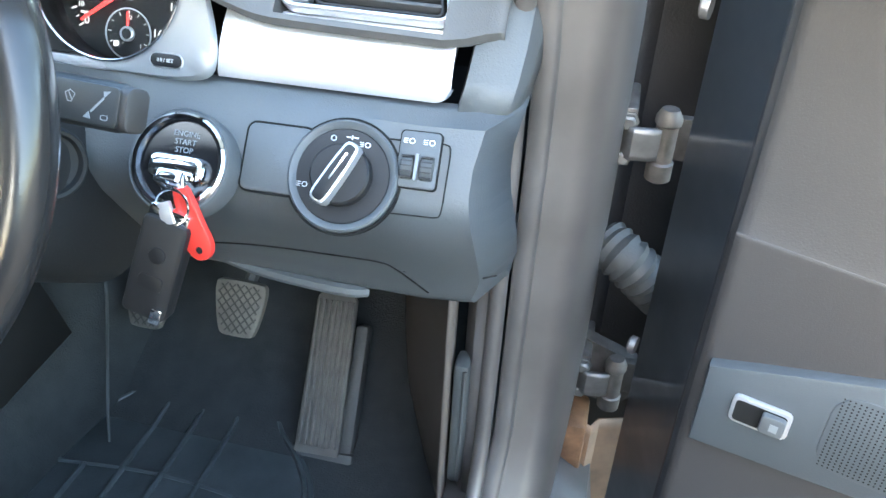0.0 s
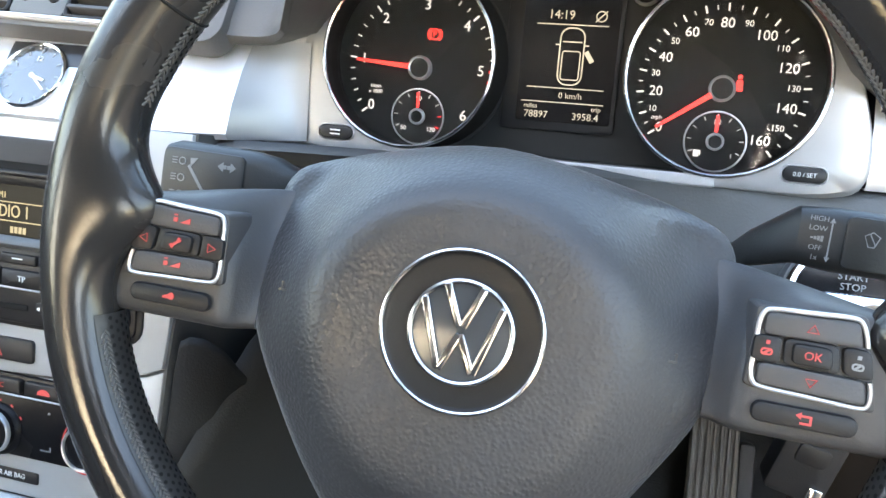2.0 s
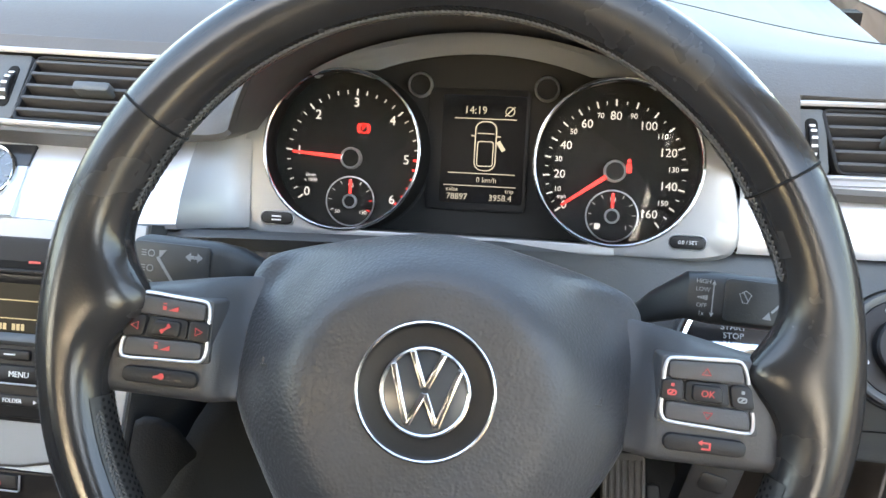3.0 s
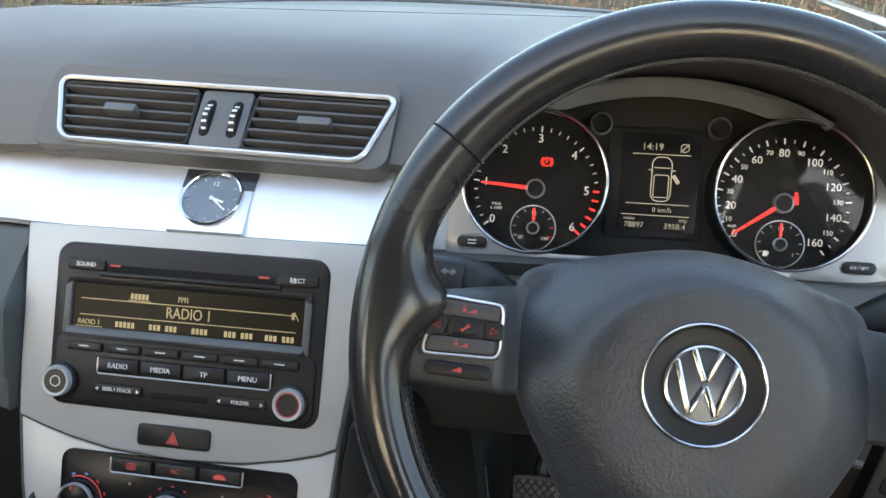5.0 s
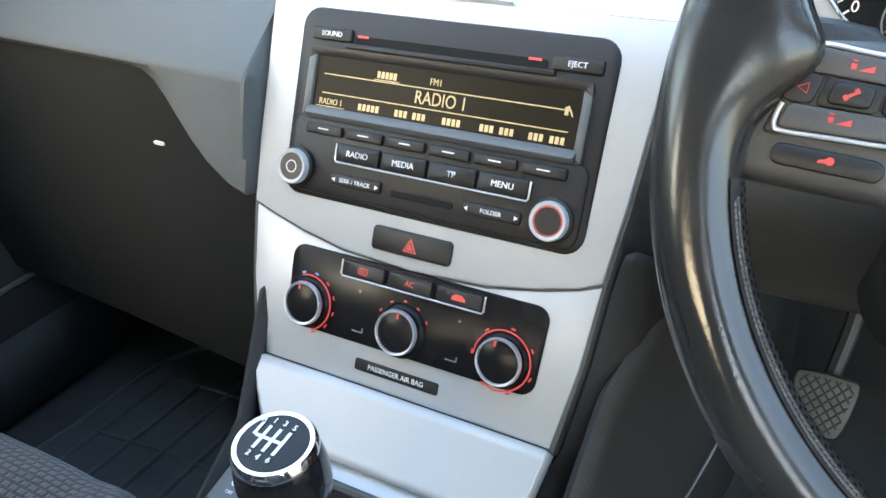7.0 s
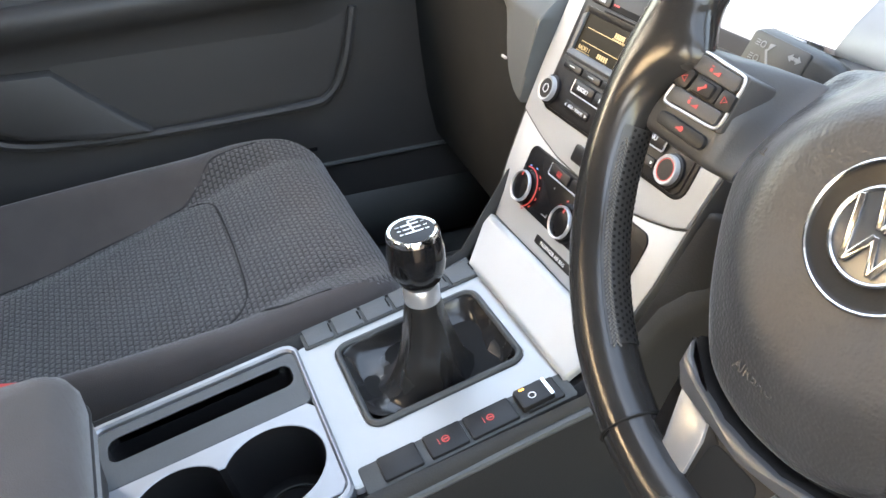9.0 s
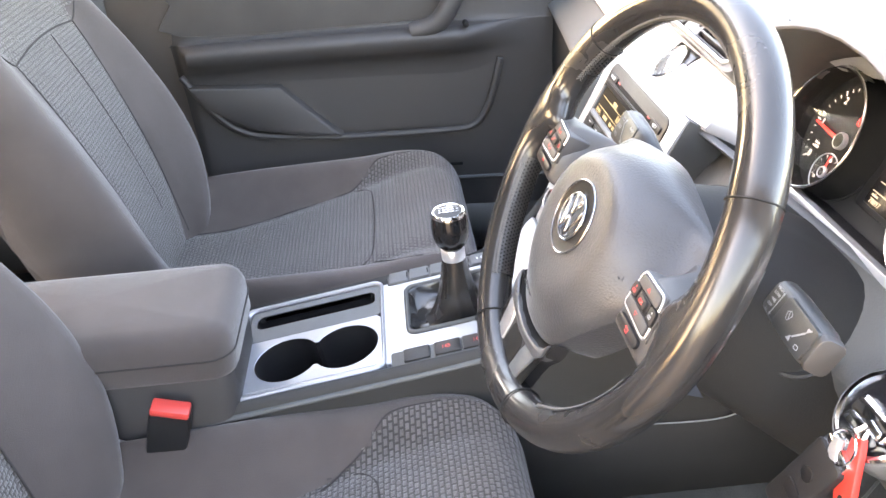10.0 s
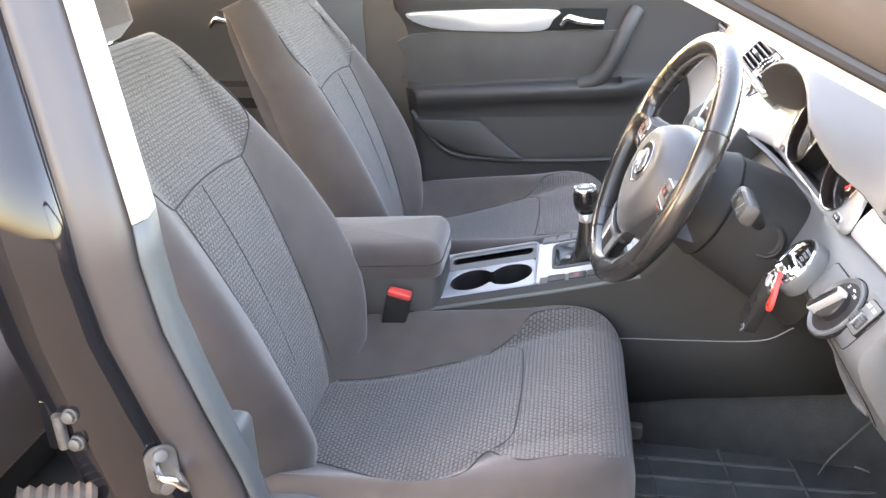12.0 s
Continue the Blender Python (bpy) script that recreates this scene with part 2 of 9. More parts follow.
M_HEAT = mat("piano_black_heater_plastic", (0.008, 0.008, 0.009), 0.26, spec=0.12, vary=0.1)
M_SEALTRIM = mat("dull_brown_grey_seal", (0.036, 0.031, 0.031), 0.45, vary=0.1, vary_size=0.08)
M_ORANGEMETAL = mat("orange_brown_hinge_metal", (0.24, 0.13, 0.07), 0.62, 0.3, grain=0.5, grain_size=0.004, vary=0.4, vary_size=0.02)
M_BROWNRUB = mat("dusty_brown_rubber", (0.075, 0.055, 0.044), 0.75, vary=0.3, vary_size=0.02)
M_BADGE = mat("grey_badge_lacquer", (0.055, 0.060, 0.065), 0.2, 0.2)
M_RED = mat("red_plastic", (0.55, 0.035, 0.025), 0.35, vary=0.05)
M_BUCKLE = mat("red_buckle_button", (0.62, 0.06, 0.05), 0.38)
M_REDLIT = mat("backlit_red_mark", (0.30, 0.04, 0.04), 0.5, emit=(1.0, 0.10, 0.09), power=0.028)
M_WARN = mat("lit_red_warning", (0.4, 0.02, 0.02), 0.5, emit=(1.0, 0.04, 0.03), power=0.20)
M_NEEDLE = mat("lit_red_needle", (0.5, 0.02, 0.02), 0.4, emit=(1.0, 0.05, 0.04), power=0.15)
M_AMBER = mat("lit_amber_segment", (0.3, 0.24, 0.12), 0.5, emit=(1.0, 0.76, 0.42), power=0.026)
M_CREAM = mat("lit_cream_segment", (0.3, 0.27, 0.2), 0.5, emit=(1.0, 0.85, 0.64), power=0.034)
M_WHITELIT = mat("lit_white_mark", (0.45, 0.44, 0.42), 0.5, emit=(1.0, 0.95, 0.86), power=0.07)
M_PRINT = mat("pale_print", (0.66, 0.67, 0.68), 0.5)
M_GREYPRINT = mat("grey_print", (0.19, 0.20, 0.21), 0.5)
M_SCREEN = mat("dark_amber_screen", (0.010, 0.009, 0.007), 0.35, spec=0.08, vary=0.1, emit=(0.5, 0.38, 0.10), power=0.0010)
M_CLOCKFACE = mat("mirrored_clock_face", (0.17, 0.175, 0.18), 0.10, 0.7)
M_GLASS = glass_mat("clear_glass")
# dark tint added to weaken the light coming in from behind
M_TINT = glass_mat("light_dimming_rear_glass", (0.24, 0.26, 0.27))
M_LENS = glass_mat("gauge_lens", (0.97, 0.97, 0.97), 0.012)
M_ORANGE = mat("lit_orange_mark", (0.4, 0.2, 0.05), 0.5, emit=(1.0, 0.45, 0.08), power=0.2)
M_BLUELIT = mat("backlit_blue_mark", (0.05, 0.12, 0.3), 0.5, emit=(0.15, 0.4, 1.0), power=0.06)

# ---- builders ----


def thing(name, label, category, m=None, kind="", group=""):
    ob = new(name)
    ob.empty_display_size = 0.02
    if m is not None:
        ob.matrix_basis = m
    return tagged(ob, label, category, group, kind)


def part(name, bm, material, parent, label="", smooth=True, sharp=40):
    me = bpy.data.meshes.new(name)
    bmesh.ops.recalc_face_normals(bm, faces=bm.faces)
    bm.to_mesh(me)
    bm.free()
    me.materials.append(material)
    if smooth:
        me.shade_smooth()
        me.set_sharp_from_angle(angle=radians(sharp))
    ob = new(name, me)
    ob.parent = parent
    if label:
        ob["label"] = label
    return ob


def solo(name, bm, material, label, category, kind="", m=None, group=""):
    """A thing that is one mesh."""
    ob = part(name, bm, material, None, "", True)
    if m is not None:
        ob.matrix_basis = m
    return tagged(ob, label, category, group, kind)


def face_m(origin, tilt, roll=0.0, yaw=0.0):
    """A frame on a face that leans forward by tilt: x across, y up the face, z out of it."""
    t = radians(tilt)
    m = Matrix(((1, 0, 0), (0, math.sin(t), -math.cos(t)), (0, math.cos(t), math.sin(t)))).to_4x4()
    return Matrix.Translation(origin) @ Matrix.Rotation(radians(yaw), 4, "Z") @ m @ Matrix.Rotation(radians(roll), 4, "Z")


def rr(w, h, r, n=5, cx=0.0, cy=0.0):
    """Loop of a rounded rectangle, counter-clockwise."""
    r = min(r, w / 2 - 1e-5, h / 2 - 1e-5)
    pts = []
    for sx, sy, a0 in ((1, 1, 0), (-1, 1, 90), (-1, -1, 180), (1, -1, 270)):
        for k in range(n):
            a = radians(a0 + 90 * k / (n - 1))
            pts.append((cx + sx * (w / 2 - r) + r * math.cos(a), cy + sy * (h / 2 - r) + r * math.sin(a)))
    return pts


def circle(r, n=40, cx=0.0, cy=0.0, a0=0.0, a1=360.0):
    full = abs(a1 - a0) >= 360
    return [(cx + r * math.cos(radians(a0 + (a1 - a0) * k / (n if full else n - 1))), cy + r * math.sin(radians(a0 + (a1 - a0) * k / (n if full else n - 1)))) for k in range(n)]


def inset(loop, d):
    """A loop moved inward by d (counter-clockwise loops)."""
    n, res = len(loop), []
    for k in range(n):
        a, b, c = Vector(loop[k - 1]), Vector(loop[k]), Vector(loop[(k + 1) % n])
        e, f = (b - a), (c - b)
        if e.length < 1e-9:
            e = f
        if f.length < 1e-9:
            f = e
        e, f = e.normalized(), f.normalized()
        nn = Vector((-e.y - f.y, e.x + f.x))
        nn = nn.normalized() if nn.length > 1e-6 else Vector((-e.y, e.x))
        k_ = max(0.5, nn.dot(Vector((-e.y, e.x))))
        res.append(tuple(b + nn * d / k_))
    return res


def ccw(loop):
    """The loop itself, or its reverse when it runs clockwise."""
    area = sum(loop[k - 1][0] * loop[k][1] - loop[k][0] * loop[k - 1][1] for k in range(len(loop)))
    return loop if area > 0 else list(loop)[::-1]


def smooth_loop(pts, n=6):
    """Closed loop through pts (Catmull-Rom)."""
    res, m = [], len(pts)
    for k in range(m):
        p = [Vector(pts[(k + j) % m]) for j in (-1, 0, 1, 2)]
        for i in range(n):
            t = i / n
            res.append(tuple(0.5 * (2 * p[1] + (p[2] - p[0]) * t + (2 * p[0] - 5 * p[1] + 4 * p[2] - p[3]) * t * t + (3 * p[1] - p[0] - 3 * p[2] + p[3]) * t ** 3)))
    return res


def smooth_line(pts, n=6):
    """Open line through pts (Catmull-Rom)."""
    pts = [Vector(p) for p in pts]
    ext = [2 * pts[0] - pts[1], *pts, 2 * pts[-1] - pts[-2]]
    res = []
    for k in range(1, len(ext) - 2):
        p = ext[k - 1:k + 3]
        for i in range(n):
            t = i / n
            res.append(0.5 * (2 * p[1] + (p[2] - p[0]) * t + (2 * p[0] - 5 * p[1] + 4 * p[2] - p[3]) * t * t + (3 * p[1] - p[0] - 3 * p[2] + p[3]) * t ** 3))
    res.append(pts[-1])
    return res


def prism(bm, loop, z0, z1, bev=0.0, back=True):
    """A plate with the outline loop from z0 to z1, its front edge rounded by bev."""
    loop = ccw(loop)
    rings = [[(x, y, z0) for x, y in loop]]
    if bev > 0:
        mid = inset(loop, bev * 0.3)
        top = inset(loop, bev)
        s = 1 if z1 > z0 else -1
        rings += [[(x, y, z1 - s * bev) for x, y in loop], [(x, y, z1 - s * bev * 0.3) for x, y in mid], [(x, y, z1) for x, y in top]]
    else:
        rings += [[(x, y, z1) for x, y in loop]]
    vs = [[bm.verts.new(p) for p in r] for r in rings]
    n = len(loop)
    for a, b in zip(vs, vs[1:]):
        for k in range(n):
            bm.faces.new((a[k], a[(k + 1) % n], b[(k + 1) % n], b[k]))
    bm.faces.new(vs[-1])
    if back:
        bm.faces.new(vs[0][::-1])
    return bm


def rim(bm, outer, inner, z0, z1, bev=0.0):
    """A plate with a hole: loops of equal count; front from z0 to z1."""
    flip = ccw(outer) is not outer
    o, i = (outer[::-1], inner[::-1]) if flip else (outer, inner)
    rings = [[(x, y, z0) for x, y in i], [(x, y, z0) for x, y in o]]
    if bev > 0:
        rings += [[(x, y, z1 - bev) for x, y in o], [(x, y, z1) for x, y in inset(o, bev)], [(x, y, z1) for x, y in inset(i, -bev)], [(x, y, z1 - bev) for x, y in i]]
    else:
        rings += [[(x, y, z1) for x, y in o], [(x, y, z1) for x, y in i]]
    vs = [[bm.verts.new(p) for p in r] for r in rings]
    n = len(o)
    for a, b in zip(vs, vs[1:] + vs[:1]):
        for k in range(n):
            bm.faces.new((a[k], a[(k + 1) % n], b[(k + 1) % n], b[k]))
    return bm


def lathe(bm, prof, n=40, cx=0.0, cy=0.0, cap=True):
    """Turned about the z axis: prof is (radius, z)."""
    vs = [[bm.verts.new((cx + r * math.cos(2 * math.pi * k / n), cy + r * math.sin(2 * math.pi * k / n), z)) for k in range(n)] for r, z in prof]
    for a, b in zip(vs, vs[1:]):
        for k in range(n):
            bm.faces.new((a[k], a[(k + 1) % n], b[(k + 1) % n], b[k]))
    if cap:
        bm.faces.new(vs[0][::-1])
        bm.faces.new(vs[-1])
    return bm


def loft(bm, rows, closed=False, cap=False):
    """Quads between rows of equal count."""
    vs = [[bm.verts.new(p) for p in r] for r in rows]
    n = len(rows[0])
    for a, b in zip(vs, vs[1:]):
        for k in range(n if closed else n - 1):
            bm.faces.new((a[k], a[(k + 1) % n], b[(k + 1) % n], b[k]))
    if cap and closed:
        bm.faces.new(vs[0][::-1])
        bm.faces.new(vs[-1])
    return bm


def tube(bm, pts, r, n=8, closed=False, flat=1.0):
    """A round bar along pts; r is a number or one per point."""
    pts = [Vector(p) for p in pts]
    m = len(pts)
    rad = r if isinstance(r, (list, tuple)) else [r] * m
    rows, side = [], None
    for k, p in enumerate(pts):
        d = (pts[(k + 1) % m] - pts[k - 1]) if closed else (pts[min(k + 1, m - 1)] - pts[max(k - 1, 0)])
        d = d.normalized() if d.length > 1e-9 else Vector((0, 0, 1))
        if side is None:
            side = d.orthogonal().normalized()
        side = (side - d * side.dot(d)).normalized()
        up = d.cross(side)
        rows.append([p + (side * math.cos(2 * math.pi * j / n) + up * flat * math.sin(2 * math.pi * j / n)) * rad[k] for j in range(n)])
    if closed:
        rows.append(rows[0])
        loft(bm, rows, True)
        bmesh.ops.remove_doubles(bm, verts=bm.verts, dist=1e-6)
    else:
        loft(bm, rows, True, True)
    return bm


def box(bm, x0, x1, y0, y1, z0, z1, bev=0.0, seg=2):
    """A block, its edges rounded by bev."""
    got = bmesh.ops.create_cube(bm, size=1.0, matrix=Matrix.Translation(((x0 + x1) / 2, (y0 + y1) / 2, (z0 + z1) / 2)) @ Matrix.Diagonal((abs(x1 - x0), abs(y1 - y0), abs(z1 - z0), 1)))
    if bev:
        edges = {e for v in got["verts"] for e in v.link_edges}
        bmesh.ops.bevel(bm, geom=list(edges), offset=bev, segments=seg, affect="EDGES", profile=0.5)
    return bm


def mapped(bm, m):
    bmesh.ops.transform(bm, matrix=m, verts=bm.verts)
    return bm


def words(s, size, cx=0.0, cy=0.0, z=0.0, align="CENTER", wide=1.0, depth=0.0002, turn=0.0):
    """Lettering in the plane of a face."""
    cu = bpy.data.curves.new("text", "FONT")
    cu.body, cu.size, cu.align_x, cu.align_y, cu.extrude, cu.resolution_u = s, size, align, "CENTER", depth, 3
    ob = bpy.data.objects.new("text", cu)
    me = bpy.data.meshes.new_from_object(ob)
    bm = bmesh.new()
    bm.from_mesh(me)
    bpy.data.objects.remove(ob)
    bpy.data.curves.remove(cu)
    bpy.data.meshes.remove(me)
    mapped(bm, Matrix.Translation((cx, cy, z + depth)) @ Matrix.Rotation(radians(turn), 4, "Z") @ Matrix.Diagonal((wide, 1, 1, 1)))
    return bm


def joined(*bms):
    """Several bmeshes as one."""
    res = bmesh.new()
    for b in bms:
        me = bpy.data.meshes.new("join")
        b.to_mesh(me)
        b.free()
        res.from_mesh(me)
        bpy.data.meshes.remove(me)
    return res


def bar(w, h, cx, cy, z, depth=0.0003, turn=0.0):
    """A flat mark: a small plate in the plane of a face."""
    bm = prism(bmesh.new(), [(-w / 2, -h / 2), (w / 2, -h / 2), (w / 2, h / 2), (-w / 2, h / 2)], 0, depth)
    return mapped(bm, Matrix.Translation((cx, cy, z)) @ Matrix.Rotation(radians(turn), 4, "Z"))


def poly(pts, z, depth=0.0003):
    return prism(bmesh.new(), pts, z, z + depth)


def thick(ob, t, offset=-1.0):
    md = ob.modifiers.new("thickness", "SOLIDIFY")
    md.thickness, md.offset = t, offset
    return ob


def lerp(a, b, t):
    return a + (b - a) * t


def ease(t):
    t = min(1.0, max(0.0, t))
    return t * t * (3 - 2 * t)

# ---- ground and surroundings ----


def ground_mat(name, a, b, grit, rough=0.95):
    m = mat(name, a, rough, grain=0.9, grain_size=grit, vary=0.3, vary_size=0.6, spec=0.2)
    nt = m.node_tree
    tc = next(n for n in nt.nodes if n.type == "TEX_COORD")
    vor = nt.nodes.new("ShaderNodeTexVoronoi")
    vor.inputs["Scale"].default_value = 1 / (grit * 3)
    nt.links.new(tc.outputs["Object"], vor.inputs["Vector"])
    mix = nt.nodes.new("ShaderNodeMix")
    mix.data_type = "RGBA"
    mix.inputs["A"].default_value, mix.inputs["B"].default_value = (*a, 1), (*b, 1)
    nt.links.new(vor.outputs["Color"], mix.inputs["Factor"])
    nt.links.new(mix.outputs["Result"], nt.nodes["Principled BSDF"].inputs["Base Color"])
    return m


M_GRAVEL = ground_mat("pale_gravel", (0.27, 0.215, 0.16), (0.14, 0.105, 0.075), 0.006)
M_SOIL = ground_mat("leaf_litter_soil", (0.06, 0.042, 0.026), (0.03, 0.024, 0.014), 0.03)
bm = bmesh.new()
loft(bm, [[(x, y, 0) for x in (-300, -20, 20, 300)] for y in (-300, -20, 5.2)])
tagged(part("ground", bm, M_GRAVEL, None, "", False), "pale gravel drive under and around the car", "ground", kind="structure")


def bank_z(x, y):
    d = max(0.0, y - 5.4)
    return 0.012 + min(2.2, 0.10 * d + 0.012 * d * d) + 0.10 * noise.noise(Vector((x * 0.5, y * 0.5, 0))) * min(1.0, d)


bm = bmesh.new()
ys = [5.2 + 0.35 * k for k in range(44)] + [24, 40, 90, 300]
xs = [-300, -60, -24] + [-14 + 0.5 * k for k in range(57)] + [24, 60, 300]
loft(bm, [[(x, y, bank_z(x, y)) for x in xs] for y in ys])
tagged(part("verge", bm, M_SOIL, None), "rough grassy verge with fallen leaves beyond the drive", "verge", kind="structure")

M_GRASS = mat("dry_green_grass", (0.06, 0.068, 0.022), 0.85, vary=0.4, vary_size=0.3)
M_LEAF = mat("fallen_brown_leaves", (0.13, 0.06, 0.028), 0.8, vary=0.5, vary_size=0.15)
M_STRAW = mat("dead_straw_stems", (0.16, 0.12, 0.065), 0.85, vary=0.3, vary_size=0.2)


def scatter(name, count, material, label, category, maker, seed):
    rng = random.Random(seed)
    vs, fs = [], []
    for _ in range(count):
        x, y = rng.uniform(-6, 8), 5.5 + 10.5 * rng.random() ** 1.2
        a, b = maker(rng, Vector((x, y, bank_z(x, y))))
        fs += [[len(vs) + i for i in f] for f in b]
        vs += a
    me = bpy.data.meshes.new(name)
    me.from_pydata(vs, [], fs)
    me.materials.append(material)
    return tagged(new(name, me), label, category, kind="stuff")


def blade(rng, p):
    a, h = rng.uniform(0, 6.28), rng.uniform(0.08, 0.32)
    s, w = Vector((math.cos(a), math.sin(a), 0)), rng.uniform(0.004, 0.009)
    bend = Vector((rng.uniform(-0.1, 0.1), rng.uniform(-0.1, 0.1), 0))
    return [p - s * w, p + s * w, p + bend * 0.4 + Vector((0, 0, h * 0.6)) + s * w * 0.6, p + bend + Vector((0, 0, h)), p + bend * 0.4 + Vector((0, 0, h * 0.6)) - s * w * 0.6], [(0, 1, 2, 4), (4, 2, 3)]


def dead_leaf(rng, p):
    q = Euler((rng.uniform(-0.6, 0.6), rng.uniform(-0.6, 0.6), rng.uniform(0, 6.28))).to_matrix()
    l, w = rng.uniform(0.04, 0.09), rng.uniform(0.02, 0.045)
    p = p + Vector((0, 0, 0.03))
    return [p + q @ Vector(v) for v in ((-l, 0, 0), (-l * 0.3, -w, 0.012), (l * 0.5, -w * 0.7, 0.006), (l, 0, 0.015), (l * 0.5, w * 0.7, 0.004), (-l * 0.3, w, 0.014), (0.0, 0, -0.004))], [(0, 1, 6), (1, 2, 6), (2, 3, 6), (3, 4, 6), (4, 5, 6), (5, 0, 6)]


def stem(rng, p):
    a, h = rng.uniform(0, 6.28), rng.uniform(0.15, 0.5)
    d = Vector((math.cos(a) * rng.uniform(0.1, 0.7), math.sin(a) * rng.uniform(0.1, 0.7), 1)).normalized() * h
    s = Vector((math.sin(a), -math.cos(a), 0)) * 0.004
    u = Vector((0, 0.004, 0))
    return [p - s, p + s, p + u, p + d - s * 0.4, p + d + s * 0.4, p + d + u], [(0, 1, 4, 3), (1, 2, 5, 4), (2, 0, 3, 5)]


scatter("grass", 9000, M_GRASS, "tufts of short green and yellowing grass", "grass", blade, 3)
scatter("fallen_leaves", 6500, M_LEAF, "fallen brown and russet leaves on the verge", "leaves", dead_leaf, 4)
scatter("dead_stems", 2600, M_STRAW, "dry straw-coloured stems standing in the verge", "stems", stem, 5)

# ---- car shell ----
SHELL = dict(kind="structure")

# floor pan: carpeted, with the toe board rising in front
bm = bmesh.new()
prof = [(-2.3, 0.27), (-0.9, 0.27), (-0.55, 0.29), (0.30, 0.29), (0.46, 0.305), (0.56, 0.36), (0.80, 0.60), (0.84, 0.80)]
loft(bm, [[(x, y, z) for y, z in prof] for x in (-0.78, -0.6, -0.3, 0.0, 0.3, 0.6, 0.775)])
thick(tagged(part("floor", bm, M_CARPET, None), "black carpeted car floor rising to the toe board", "floor", **SHELL), 0.02)
# tunnel between the footwells
bm = bmesh.new()
rows = []
for y, zt, w in ((-1.0, 0.44, 0.13), (0.0, 0.44, 0.14), (0.35, 0.46, 0.16), (0.6, 0.55, 0.19), (0.82, 0.72, 0.22)):
    rows.append([(0.02 + s * w * k, y, z) for s, k, z in ((-1, 1.3, 0.28), (-1, 1.0, zt - 0.07), (-1, 0.75, zt), (1, 0.75, zt), (1, 1.0, zt - 0.07), (1, 1.3, 0.28))])
loft(bm, rows)
thick(tagged(part("tunnel", bm, M_CARPET, None), "carpeted transmission tunnel between the footwells", "tunnel", **SHELL), 0.01)
# bulkhead behind the dashboard
bm = bmesh.new()
box(bm, -0.80, 0.78, 0.82, 0.85, 0.3, 0.97)
tagged(part("bulkhead", bm, M_VOID, None), "dark bulkhead behind the dashboard", "bulkhead", **SHELL)

# roof, headliner and rear closing panels
bm = bmesh.new()
loft(bm, [[(x, y, z + 0.03 * (1 - (x / 0.62) ** 2)) for x in (-0.62, -0.4, -0.2, 0, 0.2, 0.4, 0.62)] for y, z in ((-0.34, 1.385), (-0.8, 1.43), (-1.4, 1.43), (-2.0, 1.36))])
thick(tagged(part("ceiling", bm, M_HEAD, None), "pale cloth headliner under the car roof", "headliner", **SHELL), 0.03, 1.0)
bm = bmesh.new()
loft(bm, [[(x, y, z) for x in (-0.78, 0, 0.78)] for y, z in ((-1.72, 0.955), (-2.25, 0.975), (-2.27, 0.90), (-2.27, 0.26))])
thick(tagged(part("rear_wall", bm, M_DOOR, None), "dark parcel shelf and rear end of the cabin", "panel", **SHELL), 0.02)
# rear window, never in view; its tint is there to limit light
bm = bmesh.new()
loft(bm, [[(x * w, y + 0.10 * x * x, z) for x in (-0.7, -0.45, -0.2, 0, 0.2, 0.45, 0.7)] for y, z, w in ((-2.0, 1.36, 0.90), (-2.13, 1.18, 1.0), (-2.26, 0.98, 1.10))])
tagged(part("rear_window", bm, M_TINT, None), "unseen rear window behind the bench, tinted to dim the light", "window", **SHELL)
# windscreen
bm = bmesh.new()
loft(bm, [[(x * w, y - 0.10 * (x / 0.7) ** 2, z) for x in (-0.7, -0.5, -0.25, 0, 0.25, 0.5, 0.7)] for y, z, w in ((0.98, 0.965, 1.12), (0.55, 1.13, 1.05), (0.1, 1.285, 0.97), (-0.30, 1.395, 0.90))])
ob = tagged(part("windscreen", bm, M_GLASS, None), "clear raked windscreen above the dashboard", "windscreen", **SHELL)
ob.visible_shadow = False
# bonnet beyond the glass
bm = bmesh.new()
loft(bm, [[(x, y, z - 0.05 * (x / 0.7) ** 2) for x in (-0.78, -0.5, -0.2, 0.2, 0.5, 0.78)] for y, z in ((0.99, 0.945), (1.2, 0.94), (1.6, 0.88), (1.95, 0.74), (2.05, 0.5), (2.05, 0.2))])
thick(tagged(part("bonnet", bm, M_PAINT, None), "brown-grey painted bonnet ahead of the windscreen", "bonnet", **SHELL), 0.01)


def pillar_line(t, side):
    """The lower edge of the windscreen pillar, from its base upwards."""
    pts = [(0.815, 0.47, 0.965), (0.80, 0.20, 1.10), (0.785, 0.0, 1.203), (0.74, -0.32, 1.36)]
    k = min(2, int(t * 3))
    u = t * 3 - k
    a, b = Vector(pts[k]), Vector(pts[k + 1])
    p = a.lerp(b, u)
    return Vector((p.x * side, p.y, p.z))


